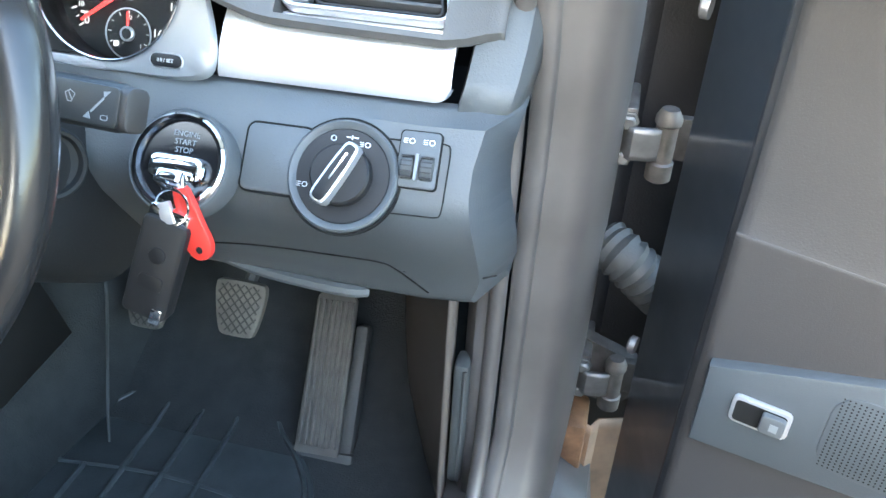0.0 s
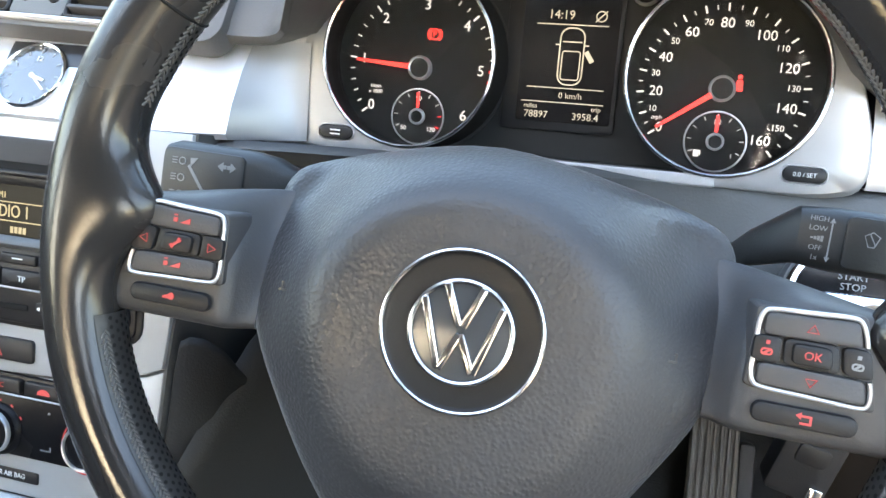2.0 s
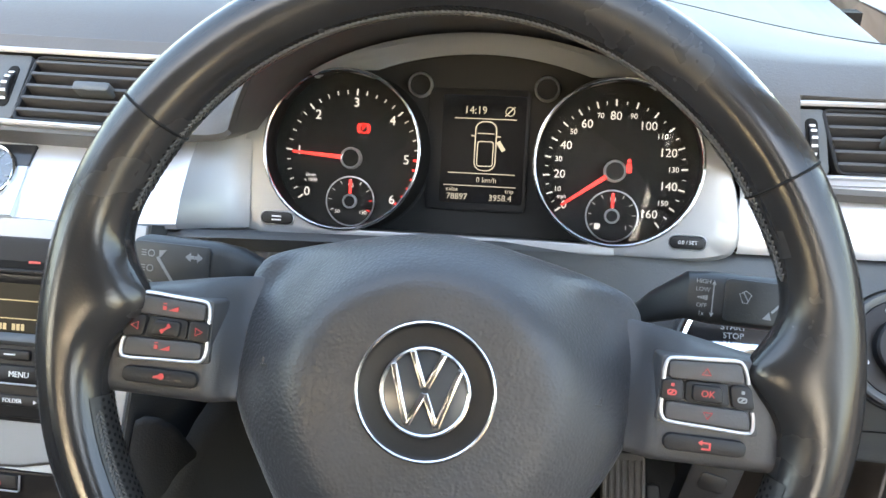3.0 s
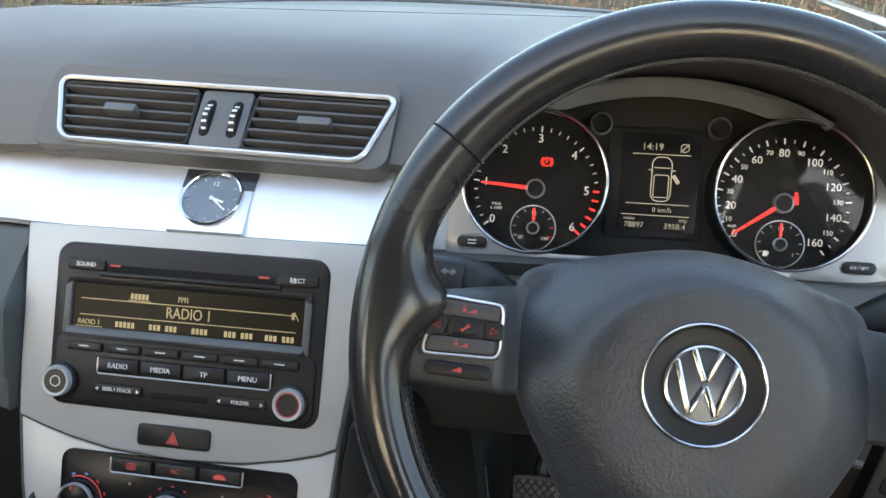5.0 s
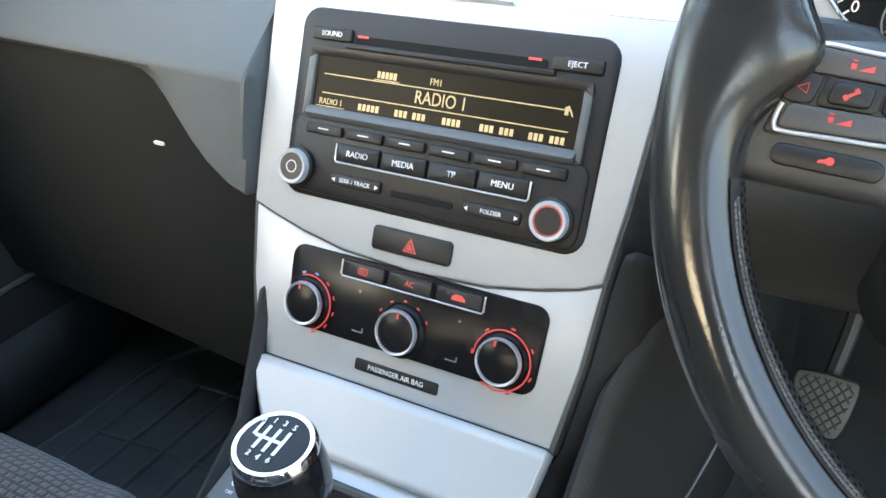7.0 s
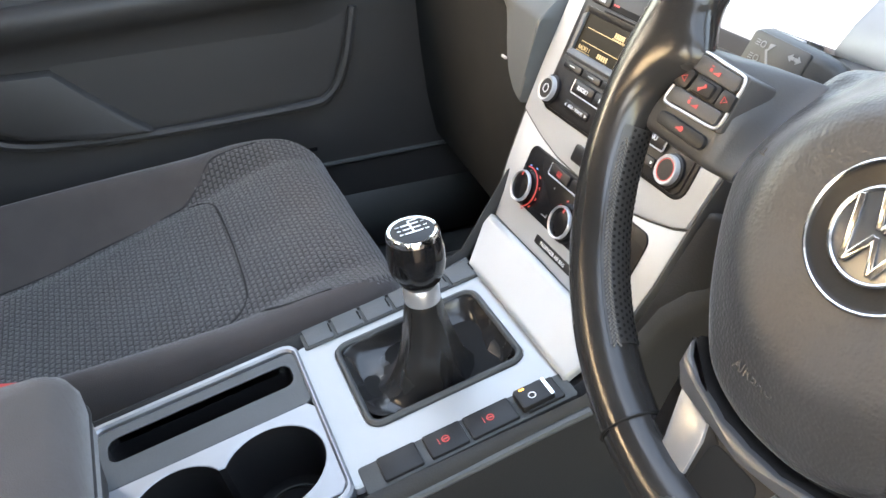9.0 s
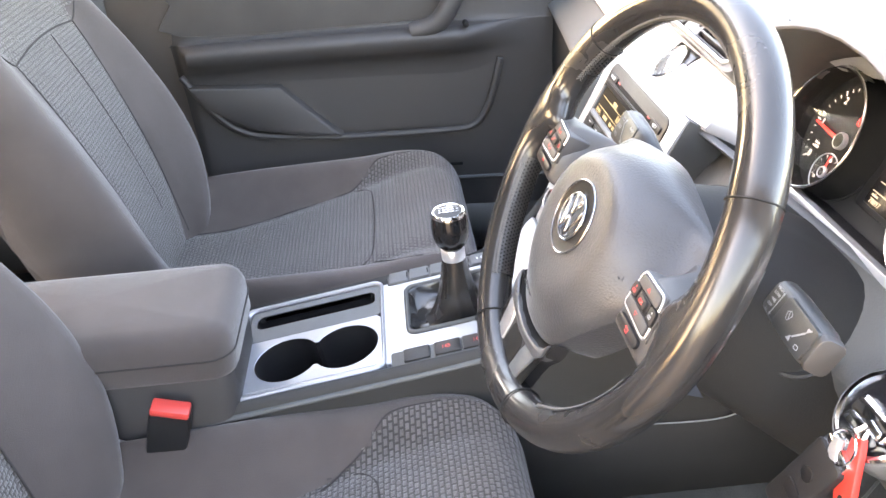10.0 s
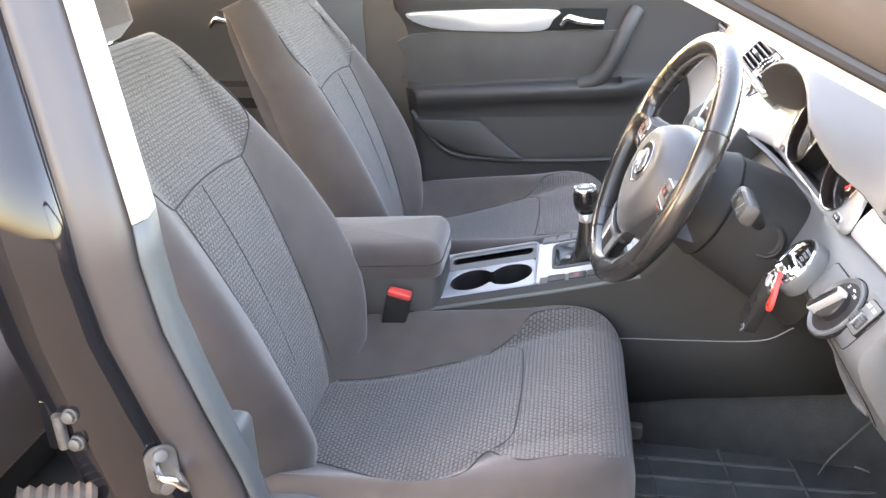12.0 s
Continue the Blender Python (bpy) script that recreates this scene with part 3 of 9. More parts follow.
for side, label in ((1, "pale pillar trim with painted outer beside the open driver's door"), (-1, "pale pillar trim with painted outer on the passenger's side")):
    pil = thing("windscreen_pillar", label, "pillar", kind="structure")
    up, inn = Vector((0, 0.40, 0.90)), Vector((-side, 0, 0))
    rows_t, rows_p, rows_s = [], [], []
    for k in range(13):
        t = k / 12
        p = pillar_line(t, side)
        w = 0.085
        rows_t.append([p + inn * a + up * b for a, b in ((-0.004, 0.014), (0.0, 0.004), (0.010, -0.002), (0.028, 0.006), (0.055, 0.03), (w, 0.062), (w + 0.01, 0.07))])
        rows_p.append([p + inn * a + up * b for a, b in ((-0.004, 0.018), (-0.016, 0.025), (-0.030, 0.055), (-0.032, 0.085), (0.0, 0.105), (0.05, 0.10), (w, 0.085), (w + 0.01, 0.074))])
        rows_s.append(p + inn * -0.008 + up * 0.017)
    thick(part("trim", loft(bmesh.new(), rows_t), M_PILLAR, pil, "pale beige moulded trim"), 0.004)
    thick(part("outer_panel", loft(bmesh.new(), rows_p), M_PAINT, pil, "brown-grey painted metal"), 0.004)
    part("seal", tube(bmesh.new(), rows_s, 0.007, 8), M_RUBBER, pil, "black rubber seal")

# passenger side and rear quarter shell, with window openings
for side in (-1, 1):
    nm = "side_shell"
    bm = bmesh.new()
    xx = 0.80 * side
    loft(bm, [[(xx, y, z) for z in (0.25, 0.6, 1.0)] for y in (-2.2, -1.55)])
    thick(tagged(part(nm, bm, M_DOOR, None), "dark lower quarter panel beside the rear seat", "panel", **SHELL), 0.03)
    bm = bmesh.new()
    loft(bm, [[Vector((side * x, y, z)) for x, z in ((0.80, 1.0), (0.76, 1.15), (0.66, 1.36), (0.62, 1.40))] for y in (-2.1, -1.60)])
    thick(tagged(part("rear_pillar", bm, M_PILLAR, None), "pale rear roof pillar trim", "pillar", **SHELL), 0.03)
    bm = bmesh.new()
    loft(bm, [[Vector((side * (x + o), y, z)) for x, z, o in ((0.655, 1.385, 0), (0.70, 1.365, 0), (0.72, 1.40, 0), (0.64, 1.44, 0))] for y in (-0.33, -0.9, -1.5, -2.0)])
    thick(tagged(part("roof_rail", bm, M_PILLAR, None), "pale roof rail trim above the doors", "rail", **SHELL), 0.02)

# rear bench
bench = thing("rear_seat", "dark grey cloth rear bench behind the front seats", "seat")
bm = bmesh.new()
box(bm, -0.66, 0.66, -1.55, -1.05, 0.36, 0.56, 0.05, 3)
part("cushion", bm, M_CLOTH, bench)
bm = box(bmesh.new(), -0.66, 0.66, -0.09, 0.09, 0.0, 0.62, 0.05, 3)
mapped(bm, Matrix.Translation((0, -1.55, 0.5)) @ Matrix.Rotation(radians(22), 4, "X"))
part("backrest", bm, M_CLOTH, bench)
bm = box(bmesh.new(), -0.64, 0.64, -1.5, -1.1, 0.27, 0.37, 0.02)
part("base", bm, M_CARPET, bench)

# ---- dashboard ----


def trim_s(x):
    return max(0.0, (min(abs(x), 0.74) - 0.13) / 0.58) ** 0.6


def trim_bottom(x):
    """Lower rear edge of the silver band: the dashboard bows towards the cabin in the middle."""
    s = trim_s(x)
    return 0.180 + 0.077 * s, 0.918 - 0.023 * s


dash = thing("dashboard", "dark grey soft-skinned dashboard with a brushed silver band", "dashboard", kind="structure")


def pad_profile(x):
    a = abs(x)
    s = trim_s(x)
    by, bz = trim_bottom(x)
    drop = 0.085 * ease((a - 0.30) / 0.48)
    ly, lz = lerp(0.216, 0.270, s), lerp(0.970, 0.945, s)
    ty, tz = lerp(0.267, 0.315, s), lerp(1.021, 0.998, s)
    low = 0.013 * ease((x - 0.46) / 0.14)
    lz -= low
    ly -= 0.6 * low
    ty, tz = ty - 0.2 * low, tz - 0.7 * low
    end = ease((a - 0.708) / 0.034)
    tz -= 0.012 * end
    ty += 0.02 * end
    ly += 0.03 * end
    sunk = 0.055 if a < 0.1475 or 0.586 < a < 0.7045 else 0.0
    face = []
    for f in (0.10, 0.5, 0.92):
        o = sunk
        face.append((lerp(ly + 0.003, ty, f) + 0.682 * o, lerp(lz + 0.006, tz, f) - 0.731 * o + (0.0 if o else 0.0012)))
    return [(ly + 0.06, lz - 0.012), (ly + 0.022, lz - 0.010), (ly + 0.004, lz - 0.004), (ly, lz + 0.003), (ly + 0.003, lz + 0.006),
            *face, (ty, tz), (ty + 0.03, tz + 0.016), (ty + 0.08, tz + 0.026 - drop * 0.2), (0.50, 1.050 - drop * 0.75), (0.552, 1.047 - drop * 0.8), (0.556, 1.024 - drop * 0.8), (0.585, 1.032 - drop * 0.8), (0.97, 1.022 - 0.034 * ease(a / 0.8))]


xs_full = [-0.744, -0.740, -0.732, -0.72, -0.7055, -0.7035, -0.66, -0.62, -0.587, -0.585, -0.55, -0.5, -0.42, -0.34, -0.26, -0.2, -0.16, -0.1485, -0.1465, -0.1, -0.05, 0, 0.05, 0.1, 0.1465, 0.1485]
CX = 0.364

def hood_profile(x):
    """Pad over the driver's side: rises into the binnacle hood, then falls to the outer vent."""
    base = pad_profile(x)
    d = (x - CX) / 0.168
    lift = max(0.0, 1 - d * d) ** 0.5 if abs(d) < 1 else 0.0
    return base, lift


xs_drv = [0.1485, 0.156, 0.165, 0.174, 0.183, 0.192, 0.2, 0.212, 0.225, 0.24, 0.26, 0.28, 0.30, 0.33, 0.364, 0.40, 0.43, 0.455, 0.48, 0.50, 0.515, 0.527, 0.536, 0.545, 0.555, 0.565, 0.575, 0.585, 0.587, 0.62, 0.66, 0.7035, 0.7055, 0.72, 0.732, 0.740, 0.744]


def arch(x):
    """Height up the cluster face of the arch over the instruments."""
    d = abs(x - CX) / 0.172
    return max(0.012, -0.012 + 0.096 * max(0.0, 1 - d * d) ** 0.55) if d < 1 else 0.012 - 0.02 * (d - 1)


CL_O, CL_T = Vector((CX - 0.0015, 0.256, 0.952)), 21.0
CL_M = face_m(CL_O, CL_T)

rows = [[(x, y, z) for y, z in pad_profile(x)] for x in xs_full[:-1]]
for x in xs_drv:
    base, lift = hood_profile(x)
    d = abs(x - CX) / 0.172
    if d < 1.24:
        k = ease((1.24 - d) / 0.52)
        v = arch(x)
        lip = CL_M @ Vector((x - CX, v - 0.003, 0.090 * ease((1.30 - d) / 0.5) + 0.004))
        inn = CL_M @ Vector((x - CX, v + 0.002, 0.0))
        head = [(inn.y, inn.z), (lerp(inn.y, lip.y, 0.35), lerp(inn.z, lip.z, 0.35) + 0.004), (lerp(inn.y, lip.y, 0.9), lerp(inn.z, lip.z, 0.9) + 0.001), (lip.y, lip.z + 0.001), (lip.y - 0.0005, lip.z + 0.003), (lip.y + 0.002, lip.z + 0.0062), (lip.y + 0.008, lip.z + 0.0095),
                (lip.y + 0.020, lip.z + 0.0125), (lip.y + 0.05, lip.z + 0.0145), (lip.y + 0.10, lip.z + 0.0130), (lip.y + 0.17, max(lip.z + 0.006, base[10][1]))]
        kt = ease((1.24 - d) / 1.0)
        mix = [k, k, k, k, k, k, lerp(k, kt, 0.3), lerp(k, kt, 0.6), kt, kt, kt]
        prof = []
        for i_, (p, h, m) in enumerate(zip(base[:11], head, mix)):
            if i_ > 6:
                m *= ease((h[1] - p[1] + 0.018) / 0.03)
            prof.append((lerp(p[0], h[0], m), lerp(p[1], h[1], m)))
        prof += base[11:]
    else:
        prof = base
    rows.append([(x, y, z) for y, z in prof])
thick(part("top_pad", loft(bmesh.new(), rows), M_PAD, dash, "soft grained dark grey top pad arching over the instruments"), 0.005)

# dark joint between the pad and the panel behind it, and the lip along the glass
bm = tube(bmesh.new(), [(x, 0.566, 1.0375 - 0.068 * ease((abs(x) - 0.30) / 0.48)) for x in [-0.736 + 0.032 * k for k in range(47)]], 0.0085, 8)
part("pad_joint", bm, M_VOID, dash, "black joint behind the soft pad")
bm = bmesh.new()
loft(bm, [[(x, y, z - 0.034 * ease(abs(x) / 0.8)) for y, z in ((0.90, 1.0245), (0.92, 1.0285), (0.945, 1.027), (0.975, 1.0), (0.98, 0.95))] for x in [-0.77 + 0.07 * k for k in range(23)]])
thick(part("defrost_strip", bm, M_BLACK, dash, "black demister strip"), 0.006)
# silver arch over the instruments, inside the hood
rows = []
for k in range(23):
    dx = -0.121 + 0.011 * k
    o, i = arch(CX + dx) - 0.0015, 0.0725 - 2.3 * dx * dx
    if abs(abs(dx) - 0.0972) < 0.058:
        i = max(i, 0.0008 + math.sqrt(0.0585 ** 2 - (abs(dx) - 0.0972) ** 2))
    i = min(i, o - 0.001)
    rows.append([CL_M @ Vector((dx, v, w)) for v, w in ((o + 0.002, 0.012), (o, 0.004), (lerp(o, i, 0.5), 0.0), (i, -0.0045), (i + 0.001, -0.012))])
part("silver_arch", loft(bmesh.new(), rows), M_POD, dash, "silver arch above the dials")


def band(x0, x1, n, top):
    rows = []
    for k in range(n + 1):
        x = lerp(x0, x1, k / n)
        by, bz = trim_bottom(x)
        s = trim_s(x)
        ty, tz = by + lerp(0.058, 0.024, s), bz + lerp(0.044, 0.052, s) - 0.012 * ease((x - 0.50) / 0.08)
        e = max(0.0, (abs(x) - 0.702) / 0.012)
        e = 0.22 * (1 - math.sqrt(max(0.0, 1 - min(1.0, e) ** 2)))
        by, bz = lerp(by, ty, e), lerp(bz, tz, e)
        rows.append([(x, by + 0.010, bz - 0.007), (x, by + 0.001, bz - 0.0045), (x, by, bz), (x, lerp(by, ty, 0.3) - 0.003, lerp(bz, tz, 0.3) + 0.002), (x, lerp(by, ty, 0.65) - 0.003, lerp(bz, tz, 0.65) + 0.002), (x, ty, tz), (x, ty + 0.02, tz - 0.004)])
    return rows


part("trim_passenger", loft(bmesh.new(), [r for k in (band(-0.714, -0.702, 6, 0), band(-0.70, 0.160, 32, 0)) for r in k]), M_TRIM, dash, "brushed silver band")
# flank leading from the band down to the rev counter's surround
end = [CL_M.inverted() @ Vector(p) for p in band(0.160, 0.160, 1, 0)[0][:6]]
rows = []
for k in range(7):
    t = k / 6
    rows.append([CL_M @ Vector((lerp(p.x - 0.0005, -0.1655, t), p.y + 0.002 * t, lerp(p.z - 0.0004, 0.0030, 1 - (1 - t) ** 1.6))) for p in end])
part("band_flank", loft(bmesh.new(), rows), M_POD, dash, "satin silver flank beside the rev counter")
part("trim_driver", loft(bmesh.new(), [r for k in (band(0.546, 0.70, 8, 0), band(0.702, 0.714, 6, 0)) for r in k]), M_TRIM, dash, "brushed silver band")


def end_roll(a):
    """How far the dashboard's end rolls away from the cabin."""
    return 0.006 * ease((a - 0.70) / 0.04) + 0.050 * max(0.0, (a - 0.744) / 0.016) ** 3


def end_x(x, z):
    """The end of the dashboard stands further out towards its foot, and is rounded at the lowest corner."""
    k = max(0.0, (abs(x) - 0.60) / 0.16)
    return x + math.copysign(k * (lerp(-0.012, 0.010, ease((0.94 - z) / 0.16)) - 0.013 * ease((0.748 - z) / 0.035)), x)


# end caps: the dark side frame of the dashboard
for s in (1, -1):
    rows = []
    for k, x in enumerate((0.7145, 0.716, 0.730, 0.742, 0.750, 0.756, 0.760)):
        by, bz = trim_bottom(x)
        o = end_roll(x) + (0.004 if k == 0 else 0.0)
        rows.append([(end_x(s * x, z), y + o, z) for y, z in ((by - 0.001, bz - 0.009), (by + 0.014, bz + 0.009), (by + 0.029, bz + 0.028), (by + 0.044, bz + 0.047), (by + 0.060, bz + 0.062), (0.40, 0.966))])
    thick(part("end_cap", loft(bmesh.new(), rows), M_LOWER, dash), 0.005)

# driver's lower panel with the light switch, and its rolled lower edge
rows = []
for k in range(25):
    x = lerp(0.145, 0.760, (k / 24) ** 0.8)
    by, bz = trim_bottom(x)
    b = lerp(-0.012, 0.0, ease((x - 0.2) / 0.3))
    end = end_roll(x)
    rows.append([(end_x(x, z), y + end, z) for y, z in ((by + 0.006, bz - 0.006), (by - 0.001, bz - 0.009), (0.232 + b, 0.884), (0.214 + b, 0.862), (0.203 + b, 0.846), (0.1985 + b, 0.836), (0.1985 + b, 0.826), (0.205 + b, 0.808), (0.222 + b, 0.780), (0.240 + b, 0.752), (0.250 + b, 0.736), (0.254 + b, 0.722), (0.264 + b, 0.712), (0.30 + b, 0.706), (0.42, 0.69))])
thick(part("lower_panel", loft(bmesh.new(), rows), M_LOWER, dash, "charcoal grained lower panel"), 0.006)
# hinged knee flap under it
gap = [(0.50, 0.248, 0.738), (0.52, 0.2435, 0.746), (0.574, 0.2355, 0.758), (0.638, 0.2325, 0.763), (0.672, 0.2320, 0.764), (0.684, 0.2375, 0.755), (0.694, 0.246, 0.741), (0.706, 0.2525, 0.727)]
part("panel_gap", tube(bmesh.new(), smooth_line(gap, 5), 0.0007, 6), M_VOID, dash, "dark joint line")
part("panel_gap", tube(bmesh.new(), smooth_line([(0.688, 0.2385, 0.7545), (0.715, 0.2430, 0.7535), (0.745, 0.2475, 0.7530), (0.760, 0.257, 0.7525)], 5), 0.0006, 6), M_VOID, dash, "dark joint line")
part("grab_edge", tube(bmesh.new(), smooth_line([(0.520, 0.262, 0.722), (0.56, 0.258, 0.716), (0.60, 0.257, 0.713), (0.635, 0.258, 0.711), (0.65, 0.266, 0.708)], 5), 0.0060, 8), M_LOWER, dash)

# passenger's side: sloping panel down to a crease, a fin beside the stack, and the glovebox lid


def glove_rows(x):
    """Crease and lower edge of the panel at x: the edge drops into a fin towards the stack."""
    by, bz = trim_bottom(x)
    yc, zc = by - 0.056, bz - 0.056
    fin = ease((x + 0.290) / 0.165)
    return by, bz, yc, zc, fin, lerp(yc + 0.007, 0.112, fin), lerp(zc - 0.008, 0.781, fin)


rows, lid_rows = [], []
for k in range(47):
    x = lerp(-0.765, -0.155, k / 30) if k < 31 else lerp(-0.155, -0.115, (k - 30) / 16)
    by, bz, yc, zc, fin, yb, zb = glove_rows(min(x, -0.131))
    rows.append([(x, by + 0.006, bz - 0.006), (x, by - 0.001, bz - 0.009), (x, by - 0.009, bz - 0.016), (x, by - 0.030, bz - 0.034), (x, yc + 0.005, zc + 0.005), (x, yc + 0.001, zc + 0.001), (x, yc, zc - 0.002), (x, lerp(yc, yb, 0.30), lerp(zc, zb, 0.34)), (x, lerp(yc, yb, 0.68), lerp(zc, zb, 0.68)), (x, yb, zb + 0.002), (x, yb + 0.002, zb - 0.001), (x, yb + 0.008, zb)])
    lid_rows.append([(x, yb + 0.010, zb + 0.002), (x, yc + 0.012, zb - 0.004), (x, yc + 0.012, zb - 0.014), (x, yc + 0.014, min(bz - 0.15, zb - 0.03)), (x, yc + 0.022, bz - 0.24), (x, yc + 0.034, bz - 0.33), (x, yc + 0.050, bz - 0.40), (x, yc + 0.095, bz - 0.43), (x, 0.42, 0.46)])
# both run in behind the slanting edge of the stack
rows, lid_rows = [[[(x, y + 0.035 * ease((x - lerp(-0.1345, -0.1415, (z - 0.78) / 0.13)) / 0.008), z) for x, y, z in r] for r in part_rows] for part_rows in (rows, lid_rows)]
thick(part("glovebox_surround", loft(bmesh.new(), rows), M_FACIA, dash, "charcoal grained panel above the glovebox, coloured darker for shade", sharp=30), 0.004)
# the lid's shade comes from its dark colour
thick(part("glovebox_lid", loft(bmesh.new(), lid_rows), M_GLOVE, dash, "glovebox lid coloured near black for its shade"), 0.006)
part("glovebox_catch", prism(bmesh.new(), rr(0.011, 0.003, 0.001), 0, 0.002), M_PRINT, dash).matrix_basis = face_m((-0.275, 0.1655, 0.778), -8)

# ---- air vents ----


def vent(name, label, m, w, h, slant, tabs, louvre_at, cells, group="dashboard vents", taper=0.0):
    """A framed outlet: bright rim, black well, slats with a sliding tab, thumb wheel."""
    v = thing(name, label, "air vent", m, group=group)
    def lean(pts):
        return [(x * (1 + taper * y / h) + slant * (y / h), y) for x, y in pts]

    outer = lean(rr(w, h, 0.012, 6))
    part("frame", rim(bmesh.new(), outer, inset(outer, 0.0042), -0.006, 0.0045, 0.0015), M_ALU, v, "bright satin silver rim")
    mid = inset(outer, 0.0042)
    part("well", joined(loft(bmesh.new(), [[(x, y, 0.002) for x, y in mid + mid[:1]], [(x * 0.97, y * 0.9, -0.045) for x, y in mid + mid[:1]]]), poly([(x * 0.97, y * 0.9) for x, y in mid], -0.0455)), M_VOID, v, "black well")
    for cx, cw in cells:
        cell = lean(rr(cw, h - 0.0095, 0.006, 5, cx))
        part("cell_frame", rim(bmesh.new(), cell, inset(cell, 0.0028), -0.006, 0.0015, 0.001), M_BLACK, v)
        for k in range(5):
            y = (k - 2) * (h - 0.014) / 5
            f = 1 + taper * y / h
            bm = box(bmesh.new(), (-cw / 2 + 0.002) * f, (cw / 2 - 0.002) * f, -0.0015, 0.0015, -0.008, 0.008, 0.0008, 2)
            mapped(bm, Matrix.Translation((cx * f + slant * y / h, y, -0.006)) @ Matrix.Rotation(radians(-14), 4, "X"))
            part("slat", bm, M_SLAT, v)
    for tx, bright in tabs:
        bm = prism(bmesh.new(), rr(0.028, 0.0075, 0.0025), -0.004, 0.007, 0.0015)
        bm = mapped(bm, Matrix.Translation((tx, 0.0, 0.002)))
        t = part("tab", bm, M_LOWER, v, "sliding louvre tab")
        if bright:
            part("inlay", prism(bmesh.new(), rr(0.026, 0.0035, 0.0015, 4, tx, 0.0005), 0.008, 0.0098, 0.0005), M_CHROME, t, "bright inlay")
    for lx in louvre_at:
        bm = mapped(lathe(bmesh.new(), [(0.0165, -0.0028), (0.0172, -0.0020), (0.0172, 0.0020), (0.0165, 0.0028)], 28), Matrix.Translation((lx, 0, -0.0125)) @ Matrix.Rotation(radians(90), 4, "Y"))
        wheel_ = part("thumb_wheel", bm, M_BLACK, v, "ridged thumb wheel")
        for k in range(5):
            a = radians(-38 + 19 * k)
            part("mark", mapped(box(bmesh.new(), -0.0020, 0.0020, -0.0009, 0.0009, -0.0003, 0.0008), Matrix.Translation((lx, 0.0172 * math.sin(a), -0.0125 + 0.0172 * math.cos(a))) @ Matrix.Rotation(-a, 4, "X")), M_PRINT, wheel_)
    return v


CV = vent("air_vent", "wide twin central air vent with silver rim and black slats", face_m((0.0050, 0.2395, 0.9947), 46, -1.6), 0.281, 0.0635, 0.0, ((-0.081, False), (0.086, False)), (-0.0065, 0.0170), ((-0.0775, 0.119), (0.0830, 0.108)), taper=0.145)
bm = joined(prism(bmesh.new(), rr(0.045, 0.0545, 0.004, 4, 0.0053), -0.010, 0.0005, 0.002))
part("centre_bridge", bm, M_LOWER, CV, "grey bridge with two slots")
part("surround", rim(bmesh.new(), [(x - 0.004, y + 0.0045) for x, y in rr(0.306, 0.080, 0.014, 6)], [(x * (1 + 0.145 * y / 0.0635), y) for x, y in rr(0.281, 0.0635, 0.012, 6)], -0.020, 0.0006, 0.0004), M_PAD, CV, "soft skin round the vent")
RV = vent("air_vent", "outer air vent with silver rim beside the driver's door", face_m((0.642, 0.2920, 0.9635), 41, -1.0, 4.0), 0.126, 0.060, -0.010, ((0.012, True),), (-0.048,), ((0.0100, 0.0935),))
bm = prism(bmesh.new(), rr(0.020, 0.050, 0.004, 4, -0.047), -0.010, 0.0005, 0.002)
part("wheel_bridge", bm, M_LOWER, RV)
for v in (CV, RV):
    for ch in v.children:
        if ch.name.startswith("thumb_wheel"):
            ch.location.z = 0.0012
for v, xs_ in ((CV, (-0.0065, 0.0170)), (RV, (-0.048,))):
    for lx in xs_:
        part("wheel_slot", prism(bmesh.new(), rr(0.0088, 0.034, 0.0042, 6, lx), -0.002, 0.0012, 0.0004), M_VOID, v, "black slot round the thumb wheel")
for sgn, hx in ((-1, -0.645),):
    vent("air_vent", "outer air vent with silver rim on the passenger's side", face_m((hx, 0.2945, 0.9740), 41, 1.0), 0.128, 0.062, 0.004, ((-0.012, True),), (), ((0.0, 0.108),))

# ---- dashboard clock ----
ck = thing("clock", "round analogue clock with a mirrored dial set in the silver band", "clock", face_m((0.0145, 0.2015, 0.9372), 53))
part("plate", prism(bmesh.new(), [(-0.0300, -0.0300), (0.0330, -0.0300), (0.0315, 0.010), (-0.0290, 0.010)], -0.008, 0.0030, 0.0004), M_TRIM, ck, "silver plate")
# separate dark piece standing for the reflection on the upper silver plate
part("upper_plate", prism(bmesh.new(), [(-0.0290, 0.0103), (0.0315, 0.0103), (0.0315, 0.028), (-0.0290, 0.028)], -0.008, 0.0030, 0.0004), M_CLOCKTOP, ck, "upper part of the silver plate, coloured as a dark reflection")
part("clock_bezel", lathe(bmesh.new(), [(0.0258, 0.002), (0.0258, 0.0056), (0.0247, 0.0070), (0.0236, 0.0064), (0.0232, 0.0040)], 48, cap=False), M_CHROME, ck, "bright thin bezel")
part("dial", prism(bmesh.new(), circle(0.0234, 48), 0.0030, 0.0044), M_CLOCKFACE, ck, "mirrored dial")
part("hour_hand", bar(0.0020, 0.013, 0.0045, -0.0015, 0.0050, turn=-108), M_PRINT, ck)
part("minute_hand", bar(0.0015, 0.018, 0.0070, -0.0055, 0.0054, turn=-128), M_PRINT, ck)
part("hand_hub", prism(bmesh.new(), circle(0.0018, 16), 0.0048, 0.0060), M_PRINT, ck)
for k in range(12):
    a = radians(30 * k)
    part("hour_mark", bar(0.0011, 0.0034, 0.0196 * math.sin(a), 0.0196 * math.cos(a), 0.0045, turn=-30 * k), M_GREYPRINT, ck)
